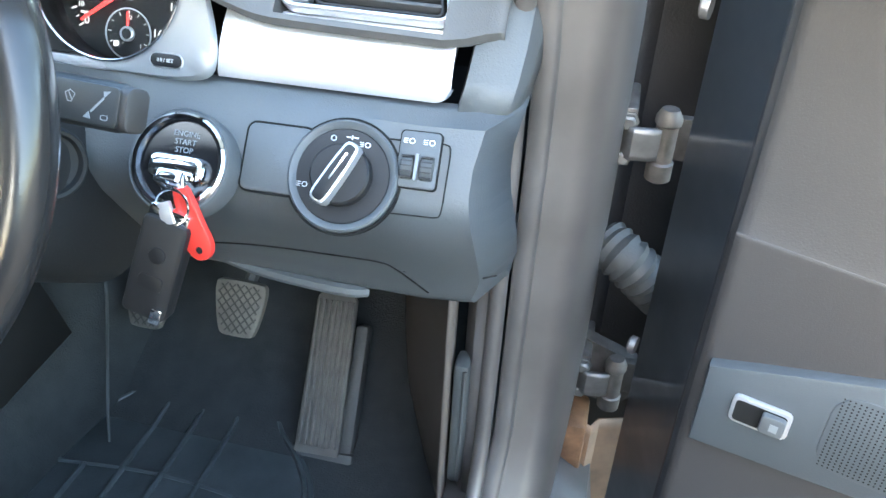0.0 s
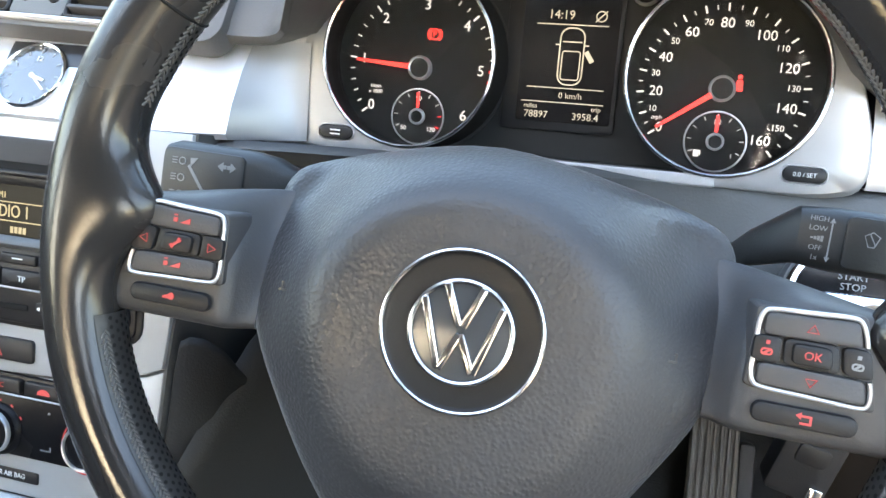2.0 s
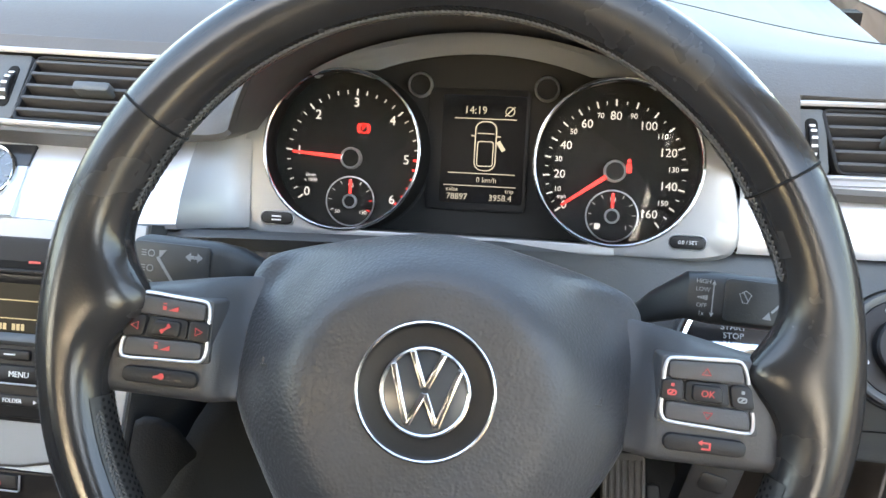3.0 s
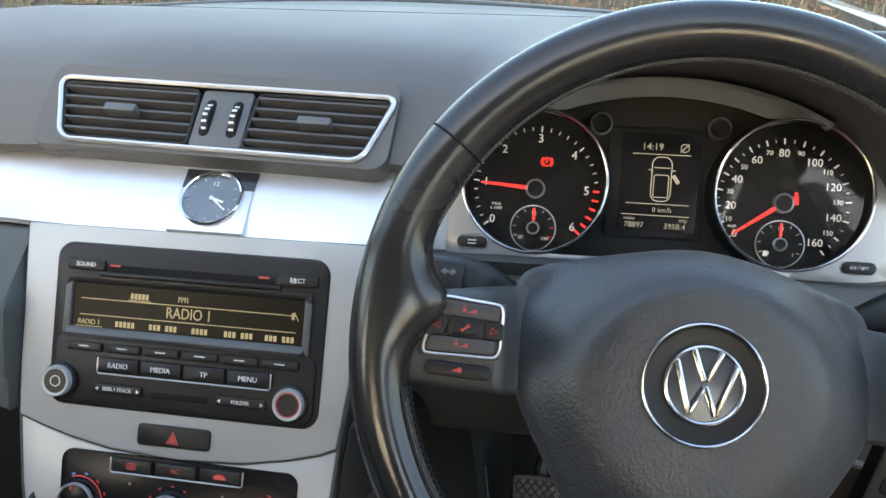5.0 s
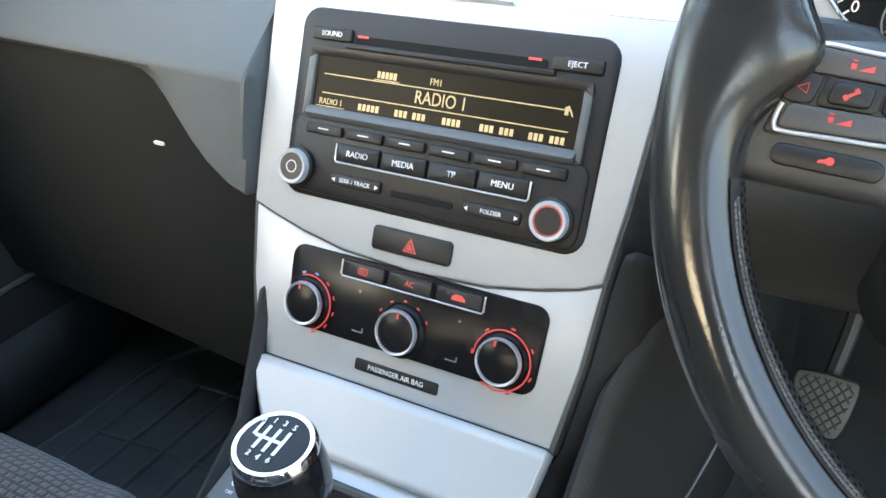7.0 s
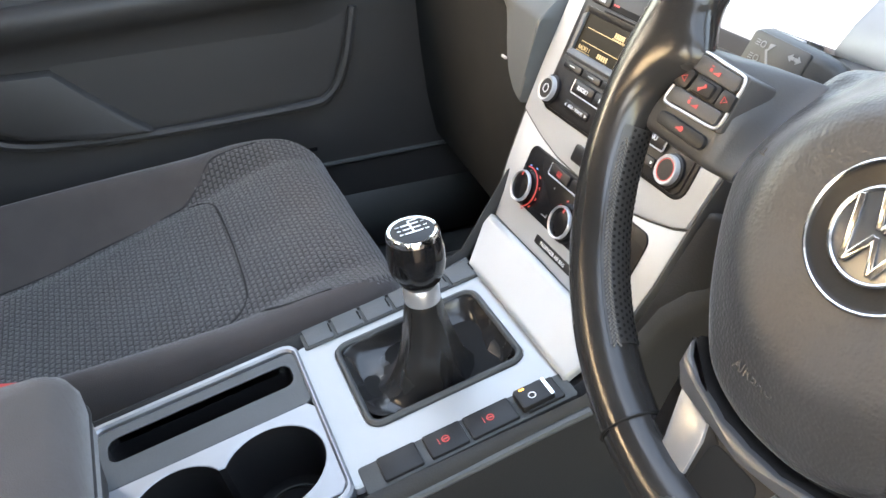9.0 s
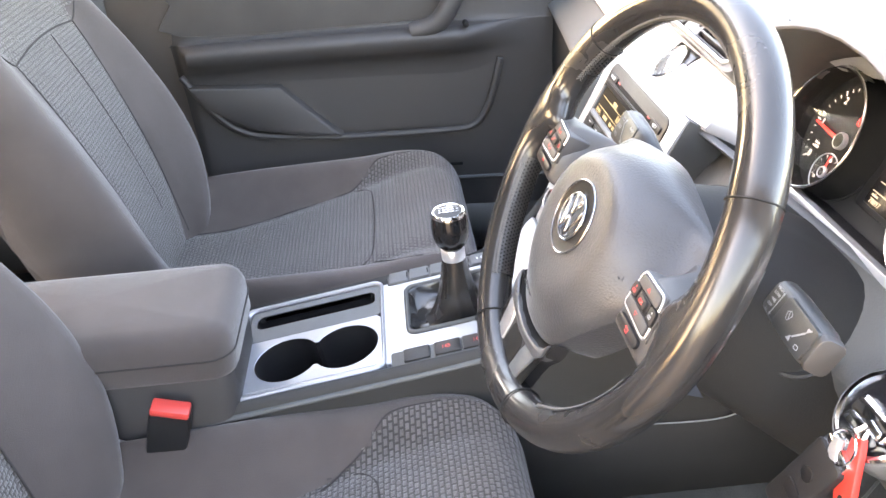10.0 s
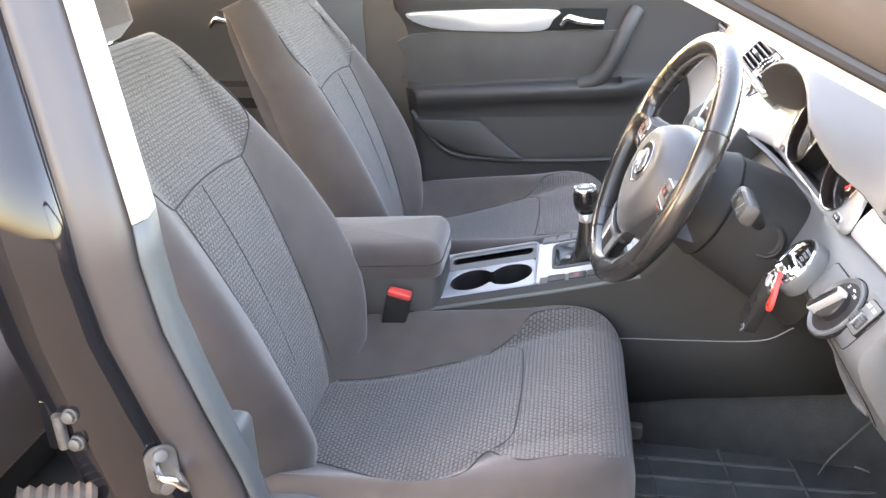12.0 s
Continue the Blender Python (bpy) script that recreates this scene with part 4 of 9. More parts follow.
part("numeral", words("12", 0.0058, 0, 0.0135, 0.0045), M_PRINT, ck)
ob = part("lens", lathe(bmesh.new(), [(0.0236, 0.0060), (0.015, 0.0070), (0.0004, 0.0074)], 40, cap=False), M_LENS, ck)
ob.visible_shadow = False

# ---- instrument cluster ----
clu = thing("instrument_cluster", "twin-dial instrument cluster with chrome rings and amber display", "instruments", CL_M)
RG, GX, WF = 0.0575, 0.0983, -0.030


def tv(cx, r, deg):
    return cx + r * math.cos(radians(deg)), -0.0045 + r * math.sin(radians(deg))


# silver cheeks round the outer halves of the dials
for s in (-1, 1):
    out = smooth_line([(-0.076, 0.0545, 0), (-0.100, 0.0595, 0), (-0.118, 0.0585, 0), (-0.140, 0.050, 0), (-0.163, 0.026, 0), (-0.176, -0.006, 0), (-0.183, -0.036, 0), (-0.180, -0.056, 0), (-0.160, -0.0625, 0), (-0.125, -0.0635, 0), (-0.085, -0.0638, 0)], 4)
    n = len(out)
    inn = [(-GX + RG * math.cos(radians(72 + 216 * k / (n - 1))), 0.0005 + RG * math.sin(radians(72 + 216 * k / (n - 1))), 0) for k in range(n)]
    rows = [[Vector((s * p[0], p[1], -0.012)) for p in inn]]
    rows.append([Vector((s * p[0], p[1], 0.0015)) for p in inn])
    rows.append([Vector((s * lerp(a[0], b[0], 0.5), lerp(a[1], b[1], 0.5), 0.002)) for a, b in zip(inn, out)])
    rows.append([Vector((s * lerp(a[0], b[0], 0.93), lerp(a[1], b[1], 0.93), 0.001)) for a, b in zip(inn, out)])
    rows.append([Vector((s * b[0], b[1], -0.0015)) for b in out])
    rows.append([Vector((s * b[0] * (1.14 if s > 0 and abs(b[0]) > 0.12 else 1.0), b[1] - 0.002, 0.003 if s > 0 and abs(b[0]) > 0.15 else -0.006)) for b in out])
    part("cheek", loft(bmesh.new(), rows), M_POD, clu, "satin silver surround")
# thin silver lip below the black face
part("lower_lip", prism(bmesh.new(), rr(0.20, 0.0075, 0.001, 3, 0, -0.0605), -0.010, 0.002, 0.001), M_POD, clu, "silver lip")
# black centre face between the dials, sunk behind the rings
bm = bmesh.new()
prism(bm, [(-0.150, -0.062), (0.150, -0.062), (0.150, 0.045), (0.10, 0.078), (0.05, 0.092), (0.0, 0.095), (-0.05, 0.092), (-0.10, 0.078), (-0.150, 0.045)], WF - 0.004, WF - 0.0022)
part("centre_face", bm, M_DIALFACE, clu, "matt black face between the dials", smooth=False)
part("lower_wall", loft(bmesh.new(), [[(x, -0.057, z) for x in (-0.10, -0.05, 0, 0.05, 0.10)] for z in (0.001, WF - 0.002)]), M_BLACK, clu)
for k in (-1, 1):
    gx = k * GX
    part("dial_face", prism(bmesh.new(), circle(0.062, 48, gx, 0.0), WF - 0.002, WF), M_DIALFACE, clu, "matt black dial")
    part("dial_wall", lathe(bmesh.new(), [(RG - 0.0008, 0.0015), (RG - 0.001, -0.012), (RG + 0.003, WF)], 64, gx, 0.0005, cap=False), M_VOID, clu, "black dial wall")
    part("dial_ring", mapped(tube(bmesh.new(), [(RG * math.cos(a * math.pi / 36), RG * math.sin(a * math.pi / 36), 0) for a in range(72)], 0.0013, 8, True), Matrix.Translation((gx, 0.0005, 0.0028))), M_DIMCHROME, clu, "chrome dial ring")
    part("dial_lens", prism(bmesh.new(), circle(RG - 0.0012, 48, gx, 0.0005), -0.0065, -0.0060), M_LENS, clu, "clear dial lens").visible_shadow = False
    part("hub", lathe(bmesh.new(), [(0.0082, WF + 0.001), (0.0082, WF + 0.005), (0.0072, WF + 0.0062), (0.0064, WF + 0.0056)], 32, gx, -0.0045, cap=False), M_ALU, clu, "needle hub ring")
    part("hub_cap", prism(bmesh.new(), circle(0.0068, 28, gx, -0.0045), WF + 0.001, WF + 0.0054), M_BLACK, clu)
    sy = -0.0372
    part("small_ring", mapped(tube(bmesh.new(), [(0.0187 * math.cos(a * math.pi / 24), 0.0187 * math.sin(a * math.pi / 24), 0) for a in range(48)], 0.0006, 6, True), Matrix.Translation((gx, sy, WF + 0.001))), M_ALU, clu, "thin ring of the small gauge")
    part("small_hub", lathe(bmesh.new(), [(0.0056, WF + 0.001), (0.0056, WF + 0.0035), (0.0046, WF + 0.0042), (0.0040, WF + 0.0035)], 24, gx, sy, cap=False), M_ALU, clu)
    part("small_hub_cap", prism(bmesh.new(), circle(0.0043, 20, gx, sy), WF + 0.001, WF + 0.0033), M_BLACK, clu)
    part("small_needle", bar(0.0021, 0.0105, gx, sy + 0.0112, WF + 0.0022), M_NEEDLE, clu, "lit red needle")
    for i in range(9):
        a = radians(205 - 230 * i / 8)
        part("small_tick", bar(0.0006, 0.0026, gx + 0.0158 * math.cos(a), sy + 0.0158 * math.sin(a), WF + 0.0004, turn=math.degrees(a) - 90), M_WHITELIT if i < 7 or k > 0 else M_WARN, clu)
    # reset button below the dial
    bx = k * 0.1465 + 0.002
    bt = part("reset_button", prism(bmesh.new(), rr(0.0240, 0.0088, 0.0042, 6, bx, -0.0515), 0.0, 0.0042, 0.0012), M_BLACK, clu, "black oval button")
    part("button_rim", rim(bmesh.new(), rr(0.0262, 0.0110, 0.0053, 6, bx, -0.0515), rr(0.0240, 0.0088, 0.0042, 6, bx, -0.0515), 0.0, 0.0030, 0.0006), M_ALU, clu)
    part("button_print", words("0.0 / SET", 0.0036, bx, -0.0515, 0.0042) if k > 0 else joined(bar(0.007, 0.0010, bx, -0.0502, 0.0042), bar(0.007, 0.0010, bx, -0.0528, 0.0042)), M_PRINT, bt)
    # round chrome-edged knob beside the display
    part("light_sensor", lathe(bmesh.new(), [(0.0093, WF - 0.002), (0.0093, WF + 0.003), (0.0084, WF + 0.0045), (0.0076, WF + 0.0025)], 32, k * 0.0470 - 0.001, 0.0525, cap=False), M_ALU, clu, "thin bright ring")

# rev counter
for i in range(31):
    n = i / 5
    deg = 218 - 43.5 * n
    big = i % 5 == 0
    r = 0.0500
    x, y = tv(-GX, r, deg)
    part("tick", bar(0.0017 if i > 24 else 0.0011 if big else 0.0007, 0.0052 if i > 24 else 0.0048 if big else 0.0032, x, y, WF + 0.0004, turn=deg - 90), M_WARN if i > 24 else M_WHITELIT, clu)
    if big:
        x, y = tv(-GX, 0.0440 if i in (0, 30) else 0.0420, deg)
        part("numeral", words(str(i // 5), 0.0098, x, y, WF + 0.0004), M_WHITELIT, clu)
part("dial_print", joined(words("1/min", 0.0036, -GX - 0.0320, -0.0185, WF + 0.0004), words("x 1000", 0.0036, -GX - 0.0320, -0.0222, WF + 0.0004)), M_WHITELIT, clu)
part("dial_print", words("90", 0.0042, -GX, -0.0250, WF + 0.0004), M_WHITELIT, clu)
part("dial_print", words("130", 0.0042, -GX + 0.0100, -0.0455, WF + 0.0004), M_WHITELIT, clu)
part("dial_print", words("50", 0.0042, -GX - 0.0100, -0.0455, WF + 0.0004), M_WHITELIT, clu)
# speedometer


def speed_deg(mph):
    return 217 - 1.56 * mph if mph <= 80 else 92.2 - 1.765 * (mph - 80)


for i in range(33):
    mph = i * 5
    deg = speed_deg(mph)
    big = i % 2 == 0
    x, y = tv(GX, 0.0495, deg)
    part("tick", bar(0.0011 if big else 0.0006, 0.0046 if big else 0.0026, x, y, WF + 0.0004, turn=deg - 90), M_WHITELIT, clu)
    if big:
        twenty = mph % 20 == 0
        x, y = tv(GX, 0.0440 if mph == 0 else 0.0398 if twenty else 0.0415, deg)
        if mph not in (10,):
            part("numeral", words(str(mph), 0.0086 if twenty else 0.0054, x, y, WF + 0.0004), M_WHITELIT, clu)
part("numeral", words("10", 0.0054, GX - 0.0405, -0.0195, WF + 0.0004), M_WHITELIT, clu)
part("dial_print", words("mph", 0.0038, GX - 0.0372, -0.0248, WF + 0.0004), M_WHITELIT, clu)
part("dial_print", words("1/2", 0.0042, GX, -0.0250, WF + 0.0004), M_WHITELIT, clu)
part("dial_print", words("1", 0.0046, GX + 0.0105, -0.0455, WF + 0.0004), M_WHITELIT, clu)
part("dial_print", joined(bar(0.0034, 0.0042, GX - 0.0105, -0.0452, WF + 0.0004), bar(0.0008, 0.003, GX - 0.0082, -0.0448, WF + 0.0004)), M_WHITELIT, clu)
# needles
for gx, deg in ((-GX, 176), (GX, 215.5)):
    bm = prism(bmesh.new(), [(0.0075, -0.0017), (0.0455, -0.0009), (0.0455, 0.0009), (0.0075, 0.0017)], 0, 0.0012)
    part("needle", mapped(bm, Matrix.Translation((gx, -0.0045, WF + 0.0045)) @ Matrix.Rotation(radians(deg), 4, "Z")), M_NEEDLE, clu, "lit red needle")
# lit warning marks
part("brake_warning", joined(rim(bmesh.new(), circle(0.0038, 24, -GX + 0.0080, 0.0185), circle(0.0030, 24, -GX + 0.0080, 0.0185), WF, WF + 0.0006), words("P", 0.005, -GX + 0.0080, 0.0185, WF + 0.0004), mapped(rim(bmesh.new(), circle(0.0052, 10, 0, 0, 130, 230), circle(0.0045, 10, 0, 0, 130, 230), 0, 0.0005), Matrix.Translation((-GX + 0.0080, 0.0185, WF))), mapped(rim(bmesh.new(), circle(0.0052, 10, 0, 0, -50, 50), circle(0.0045, 10, 0, 0, -50, 50), 0, 0.0005), Matrix.Translation((-GX + 0.0080, 0.0185, WF)))), M_WARN, clu, "lit red parking brake mark")
part("belt_warning", joined(prism(bmesh.new(), circle(0.0014, 14, GX + 0.0100, 0.0035), WF, WF + 0.0006), poly([(GX + 0.0078, -0.0052), (GX + 0.0122, -0.0052), (GX + 0.0118, 0.0015), (GX + 0.0084, 0.0015)], WF)), M_WARN, clu, "lit red seat belt mark")

# display between the dials
DZ = WF + 0.0005
disp = part("display", prism(bmesh.new(), rr(0.075, 0.090, 0.003, 4, -0.003, 0.006), WF - 0.003, DZ, 0.0005), M_BLACK, clu, "trip display with amber segments")
part("display_glass", prism(bmesh.new(), rr(0.062, 0.080, 0.002, 4, 0.001, 0.0065), DZ, DZ + 0.0006), M_GLOSS, disp)
Z2 = DZ + 0.0008
marks = [words("14:19", 0.0078, -0.0055, 0.0352, Z2), bar(0.046, 0.0007, 0.002, 0.0293, Z2), bar(0.050, 0.0007, 0.001, -0.0112, Z2), bar(0.054, 0.0007, 0.000, -0.0205, Z2),
         words("0 km/h", 0.0055, 0.0050, -0.0160, Z2), words("miles", 0.0044, -0.0205, -0.0236, Z2), words("trip", 0.0044, 0.0225, -0.0236, Z2),
         words("78897", 0.0064, -0.0165, -0.0290, Z2), words("3958.4", 0.0064, 0.0160, -0.0290, Z2)]
# round mark with a stroke through it, top corner
marks += [rim(bmesh.new(), circle(0.0036, 20, 0.020, 0.0352), circle(0.0029, 20, 0.020, 0.0352), Z2, Z2 + 0.0003), bar(0.0008, 0.0100, 0.020, 0.0352, Z2, turn=-45)]
# outline of a car with one door open
car = rr(0.0165, 0.037, 0.0065, 6, 0.003, 0.0092)
marks += [rim(bmesh.new(), car, inset(car, 0.0009), Z2, Z2 + 0.0003)]
cabin = rr(0.0125, 0.019, 0.002, 4, 0.003, 0.0035)
marks += [rim(bmesh.new(), cabin, inset(cabin, 0.0008), Z2, Z2 + 0.0003), bar(0.0125, 0.0008, 0.003, 0.0185, Z2), bar(0.0026, 0.0010, -0.0065, 0.0165, Z2), bar(0.0026, 0.0010, 0.0125, 0.0165, Z2), bar(0.0032, 0.0080, 0.0145, 0.0095, Z2, turn=35)]
tagged(part("readout", joined(*marks), M_CREAM, disp, "lit pale amber figures and car outline"), kind="stuff")

# ---- steering wheel ----
SW_C, SW_T, SW_R = Vector((0.3687, 0.0263, 0.9298)), 26.0, 0.1750
COL_M = face_m(SW_C, SW_T, -2.6)
SW_M = COL_M @ Matrix.Rotation(radians(3.8), 4, "Y")
RIM_M = Matrix.Translation((0.0034, 0.0027, 0.0033)) @ Matrix.Rotation(radians(0.7), 4, "Y") @ Matrix.Rotation(radians(0.9), 4, "X")
sw = thing("steering_wheel", "black leather three-spoke steering wheel with silver lower spoke", "steering wheel", SW_M)


def rim_ring(a0, a1, n, bulge=0.0, closed=False):
    """Leather rim between two angles: slightly flattened section, thicker near the grips."""
    rows = []
    for k in range(n + (0 if closed else 1)):
        a = radians(lerp(a0, a1, k / n))
        deg = math.degrees(a) % 360
        grip = sum(math.exp(-(((deg - g + 180) % 360 - 180) / 16) ** 2) for g in (32, 148))
        rw, rd = 0.0164 + 0.0008 * grip + bulge, 0.0166 + 0.0010 * grip + bulge
        side = (deg + 180) % 360 - 180 if abs((deg + 180) % 360 - 180) < 90 else 180 - deg
        flare = 0.0200 * math.exp(-((side - 4) / (7.2 if side > 4 else 7.5)) ** 2)
        row = []
        for j in range(24):
            b = 2 * math.pi * j / 24
            r = SW_R + (rw if math.cos(b) > 0 else rw + flare) * math.cos(b)
            row.append((r * math.cos(a), r * math.sin(a), rd * math.sin(b)))
        rows.append(row)
    if closed:
        rows.append(rows[0])
    return rows


bm = loft(bmesh.new(), rim_ring(0, 360, 240, closed=True), True)
bmesh.ops.remove_doubles(bm, verts=bm.verts, dist=1e-6)
part("rim", mapped(bm, RIM_M), M_LEATHER, sw, "worn smooth black leather rim")
# perforated leather inside of the grips, sewn joints across the rim
for a0, a1 in ((193, 236), (-56, -13), (23, 33.5), (146.5, 157)):
    rows = []
    for k in range(31):
        a = radians(lerp(a0, a1, k / 30))
        rows.append([((SW_R + 0.0172 * math.cos(b)) * math.cos(a), (SW_R + 0.0172 * math.cos(b)) * math.sin(a), 0.0172 * math.sin(b)) for b in [radians(lerp(138, 226, j / 9)) for j in range(10)]])
    part("grip_inset", mapped(loft(bmesh.new(), rows), RIM_M), M_PERF, sw, "perforated leather")
    bm = bmesh.new()
    n = int(radians(a1 - a0) * 0.165 / 0.0040)
    for k in range(n):
        for j in range(7):
            a, b = radians(lerp(a0, a1, (k + 0.5 + 0.5 * (j % 2)) / (n + 0.5))), radians(lerp(160, 222, j / 6))
            d = Vector((math.cos(b) * math.cos(a), math.cos(b) * math.sin(a), math.sin(b)))
            p = Vector((SW_R * math.cos(a), SW_R * math.sin(a), 0)) + d * 0.0175
            bmesh.ops.create_circle(bm, cap_ends=True, radius=0.0010, segments=6, matrix=Matrix.Translation(p) @ d.to_track_quat("Z", "Y").to_matrix().to_4x4())
    tagged(part("perforation", mapped(bm, RIM_M), M_VOID, sw, "rows of punched holes", smooth=False), kind="stuff")
for deg in (34, 146, 250, 290):
    a = radians(deg)
    bm = tube(bmesh.new(), [((SW_R + 0.0171 * math.cos(b)) * math.cos(a), (SW_R + 0.0171 * math.cos(b)) * math.sin(a), 0.0179 * math.sin(b)) for b in [2 * math.pi * j / 24 for j in range(24)]], 0.0007, 6, True)
    part("joint_seam", mapped(bm, RIM_M), M_VOID, sw, "sewn joint across the leather")
vs = []
for k in range(250):
    deg = lerp(20, 160, k / 149) if k < 150 else lerp(196, 236, (k - 150) / 49) if k < 200 else lerp(-56, -16, (k - 200) / 49)
    a = radians(deg)
    for s in (-1, 1):
        b = radians((165 if s > 0 else 172) - (0 if k < 150 else 18))
        p = Vector(((SW_R + 0.0171 * math.cos(b)) * math.cos(a), (SW_R + 0.0171 * math.cos(b)) * math.sin(a), 0.0172 * math.sin(b)))
        vs.append((p, a, s))
bm = bmesh.new()
for p, a, s in vs:
    t = Vector((-math.sin(a), math.cos(a), 0)) * 0.0016 + Vector((0, 0, 0.0014 * s))
    bmesh.ops.create_cube(bm, size=1.0, matrix=Matrix.Translation(p) @ t.to_track_quat("X", "Z").to_matrix().to_4x4() @ Matrix.Diagonal((0.0042, 0.0008, 0.0008, 1)))
tagged(part("stitching", mapped(bm, RIM_M), M_STITCH, sw, "cross stitching along the inside of the rim", smooth=False), kind="stuff")

# airbag cover: a domed shield
COVER = [(0.0, 0.0600), (0.048, 0.0525), (0.086, 0.0425), (0.0985, 0.0335), (0.1015, 0.0180), (0.1000, 0.0), (0.0935, -0.032), (0.076, -0.062), (0.058, -0.090), (0.043, -0.107), (0.020, -0.1155), (0.0, -0.117)]
loop = COVER + [(-x, y) for x, y in COVER[-2:0:-1]]
loop = smooth_loop(loop, 4)[::-1]
cc = Vector((0.0, -0.015))


def skirt_z(y):
    return lerp(0.0010, -0.0060, (y + 0.115) / 0.082) if y < -0.033 else lerp(-0.0060, -0.0350, ease((y + 0.033) / 0.072))


def cover_z(x, y, f):
    """A round hill whose skirt drops away deep at the top and stays high at the bottom."""
    r = math.hypot(x, (y + 0.010) * (1.15 if y > -0.010 else 0.86))
    return lerp(skirt_z(y), 0.0195, ease((0.102 - r) / 0.048)) - 0.0050 * max(0.0, (f - 0.92) / 0.08) ** 2


rows = [[(x, y, -0.044) for x, y in loop]]
for f in (1.0, 0.992, 0.98, 0.965, 0.95, 0.92, 0.88, 0.84, 0.79, 0.74, 0.68, 0.62, 0.55, 0.48, 0.40, 0.30, 0.15):
    ring = [(cc.x + (x - cc.x) * f, cc.y + (y - cc.y) * f) for x, y in loop]
    rows.append([(x, y, cover_z(x, y, f)) for x, y in ring])
bm = loft(bmesh.new(), rows, True, True)
cover = part("airbag_cover", bm, M_AIRBAG, sw, "pebbled dark grey airbag cover", sharp=60)
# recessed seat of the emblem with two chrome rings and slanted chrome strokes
ey = -0.0112
emb = part("emblem_dish", lathe(bmesh.new(), [(0.0312, 0.0160), (0.0316, 0.0202), (0.0306, 0.0208), (0.0296, 0.0202), (0.0285, 0.0198), (0.010, 0.0197), (0.001, 0.0197)], 48, 0, ey, cap=False), M_RADIO, sw, "round satin black dish")
part("outer_ring", mapped(tube(bmesh.new(), [(0.0310 * math.cos(a * math.pi / 32), 0.0310 * math.sin(a * math.pi / 32), 0) for a in range(64)], 0.0010, 8, True), Matrix.Translation((0, ey, 0.0204))), M_DIMCHROME, emb, "dull chrome ring")
part("badge_disc", lathe(bmesh.new(), [(0.0200, 0.0190), (0.0198, 0.0208), (0.010, 0.0216), (0.0005, 0.0218)], 40, 0, ey, cap=False), M_BADGE, emb)
part("badge_ring", mapped(tube(bmesh.new(), [(0.0195 * math.cos(a * math.pi / 28), 0.0195 * math.sin(a * math.pi / 28), 0) for a in range(56)], 0.0013, 8, True), Matrix.Translation((0, ey, 0.0212))), M_DIMCHROME, emb, "dull chrome ring")
for x0, y0, x1, y1 in ((-0.0068, 0.0172, -0.0010, 0.0030), (0.0068, 0.0172, 0.0010, 0.0030), (-0.0148, 0.0108, -0.0070, -0.0140), (0.0148, 0.0108, 0.0070, -0.0140), (-0.0062, -0.0140, -0.0004, -0.0010), (0.0062, -0.0140, 0.0004, -0.0010)):
    d = math.degrees(math.atan2(y1 - y0, x1 - x0))
    l = math.hypot(x1 - x0, y1 - y0)
    bm = prism(bmesh.new(), rr(l + 0.002, 0.0032, 0.0008, 3), 0, 0.0020, 0.0007)
    part("stroke", mapped(bm, Matrix.Translation(((x0 + x1) / 2, ey + (y0 + y1) / 2, 0.0212)) @ Matrix.Rotation(radians(d), 4, "Z")), M_DIMCHROME, emb, "slanted chrome stroke")
# moulded tear marks and embossed word area
for s in (-1, 1):
    part("fold_mark", joined(bar(0.006, 0.0010, s * 0.0770, -0.0105, cover_z(0.0770, -0.0105, 0.8)), bar(0.0010, 0.004, s * 0.0795, -0.0095, cover_z(0.0795, -0.0095, 0.8))), M_AIRBAG, cover)
part("embossing", words("AIRBAG", 0.0070, -0.012, -0.0920, cover_z(0.012, -0.0920, 0.8) + 0.0002), M_AIRBAG, cover, "embossed word")

# side spokes with the button pods


def spoke_row(u, side):
    """One section of a side spoke, from the cover (u = 0) to the rim (u = 1): a level face that rolls back at its top and bottom."""
    x = lerp(0.0930, 0.1675, u)
    ey_, low = lerp(0.0020, 0.0165, ease(u / 0.40)), -0.0325
    top = lerp(0.0285, 0.0175, ease(u) * 0.6 + u * 0.4)
    zt = lerp(-0.0360, -0.0060, u ** 0.8)
    face = lerp(-0.0040, 0.0055, ease(u / 0.16)) - 0.010 * max(0.0, (u - 0.8) / 0.2) ** 2
    pts = [(low + 0.003, -0.044), (low, -0.020), (low, face - 0.006), (low + 0.0012, face - 0.0024), (low + 0.0035, face - 0.0006), (low + 0.007, face), (-0.012, face), (-0.004, face)]
    for k in range(9):
        a = radians(90) * k / 8
        pts.append((lerp(ey_, top, math.sin(a)), lerp(zt, face, math.cos(a))))
    pts.append((top - 0.002, zt - 0.012))
    def settle(y, z):
        """Towards the cover the face sinks to the level of the cover's skirt, most of all at the top."""
        dip = 1.0 - ease(u / lerp(0.14, 0.34, ease((y + 0.006) / 0.02)))
        return z if z < skirt_z(y) else lerp(z, skirt_z(y), dip)

    return [(side * x, y, settle(y, z)) for y, z in pts]


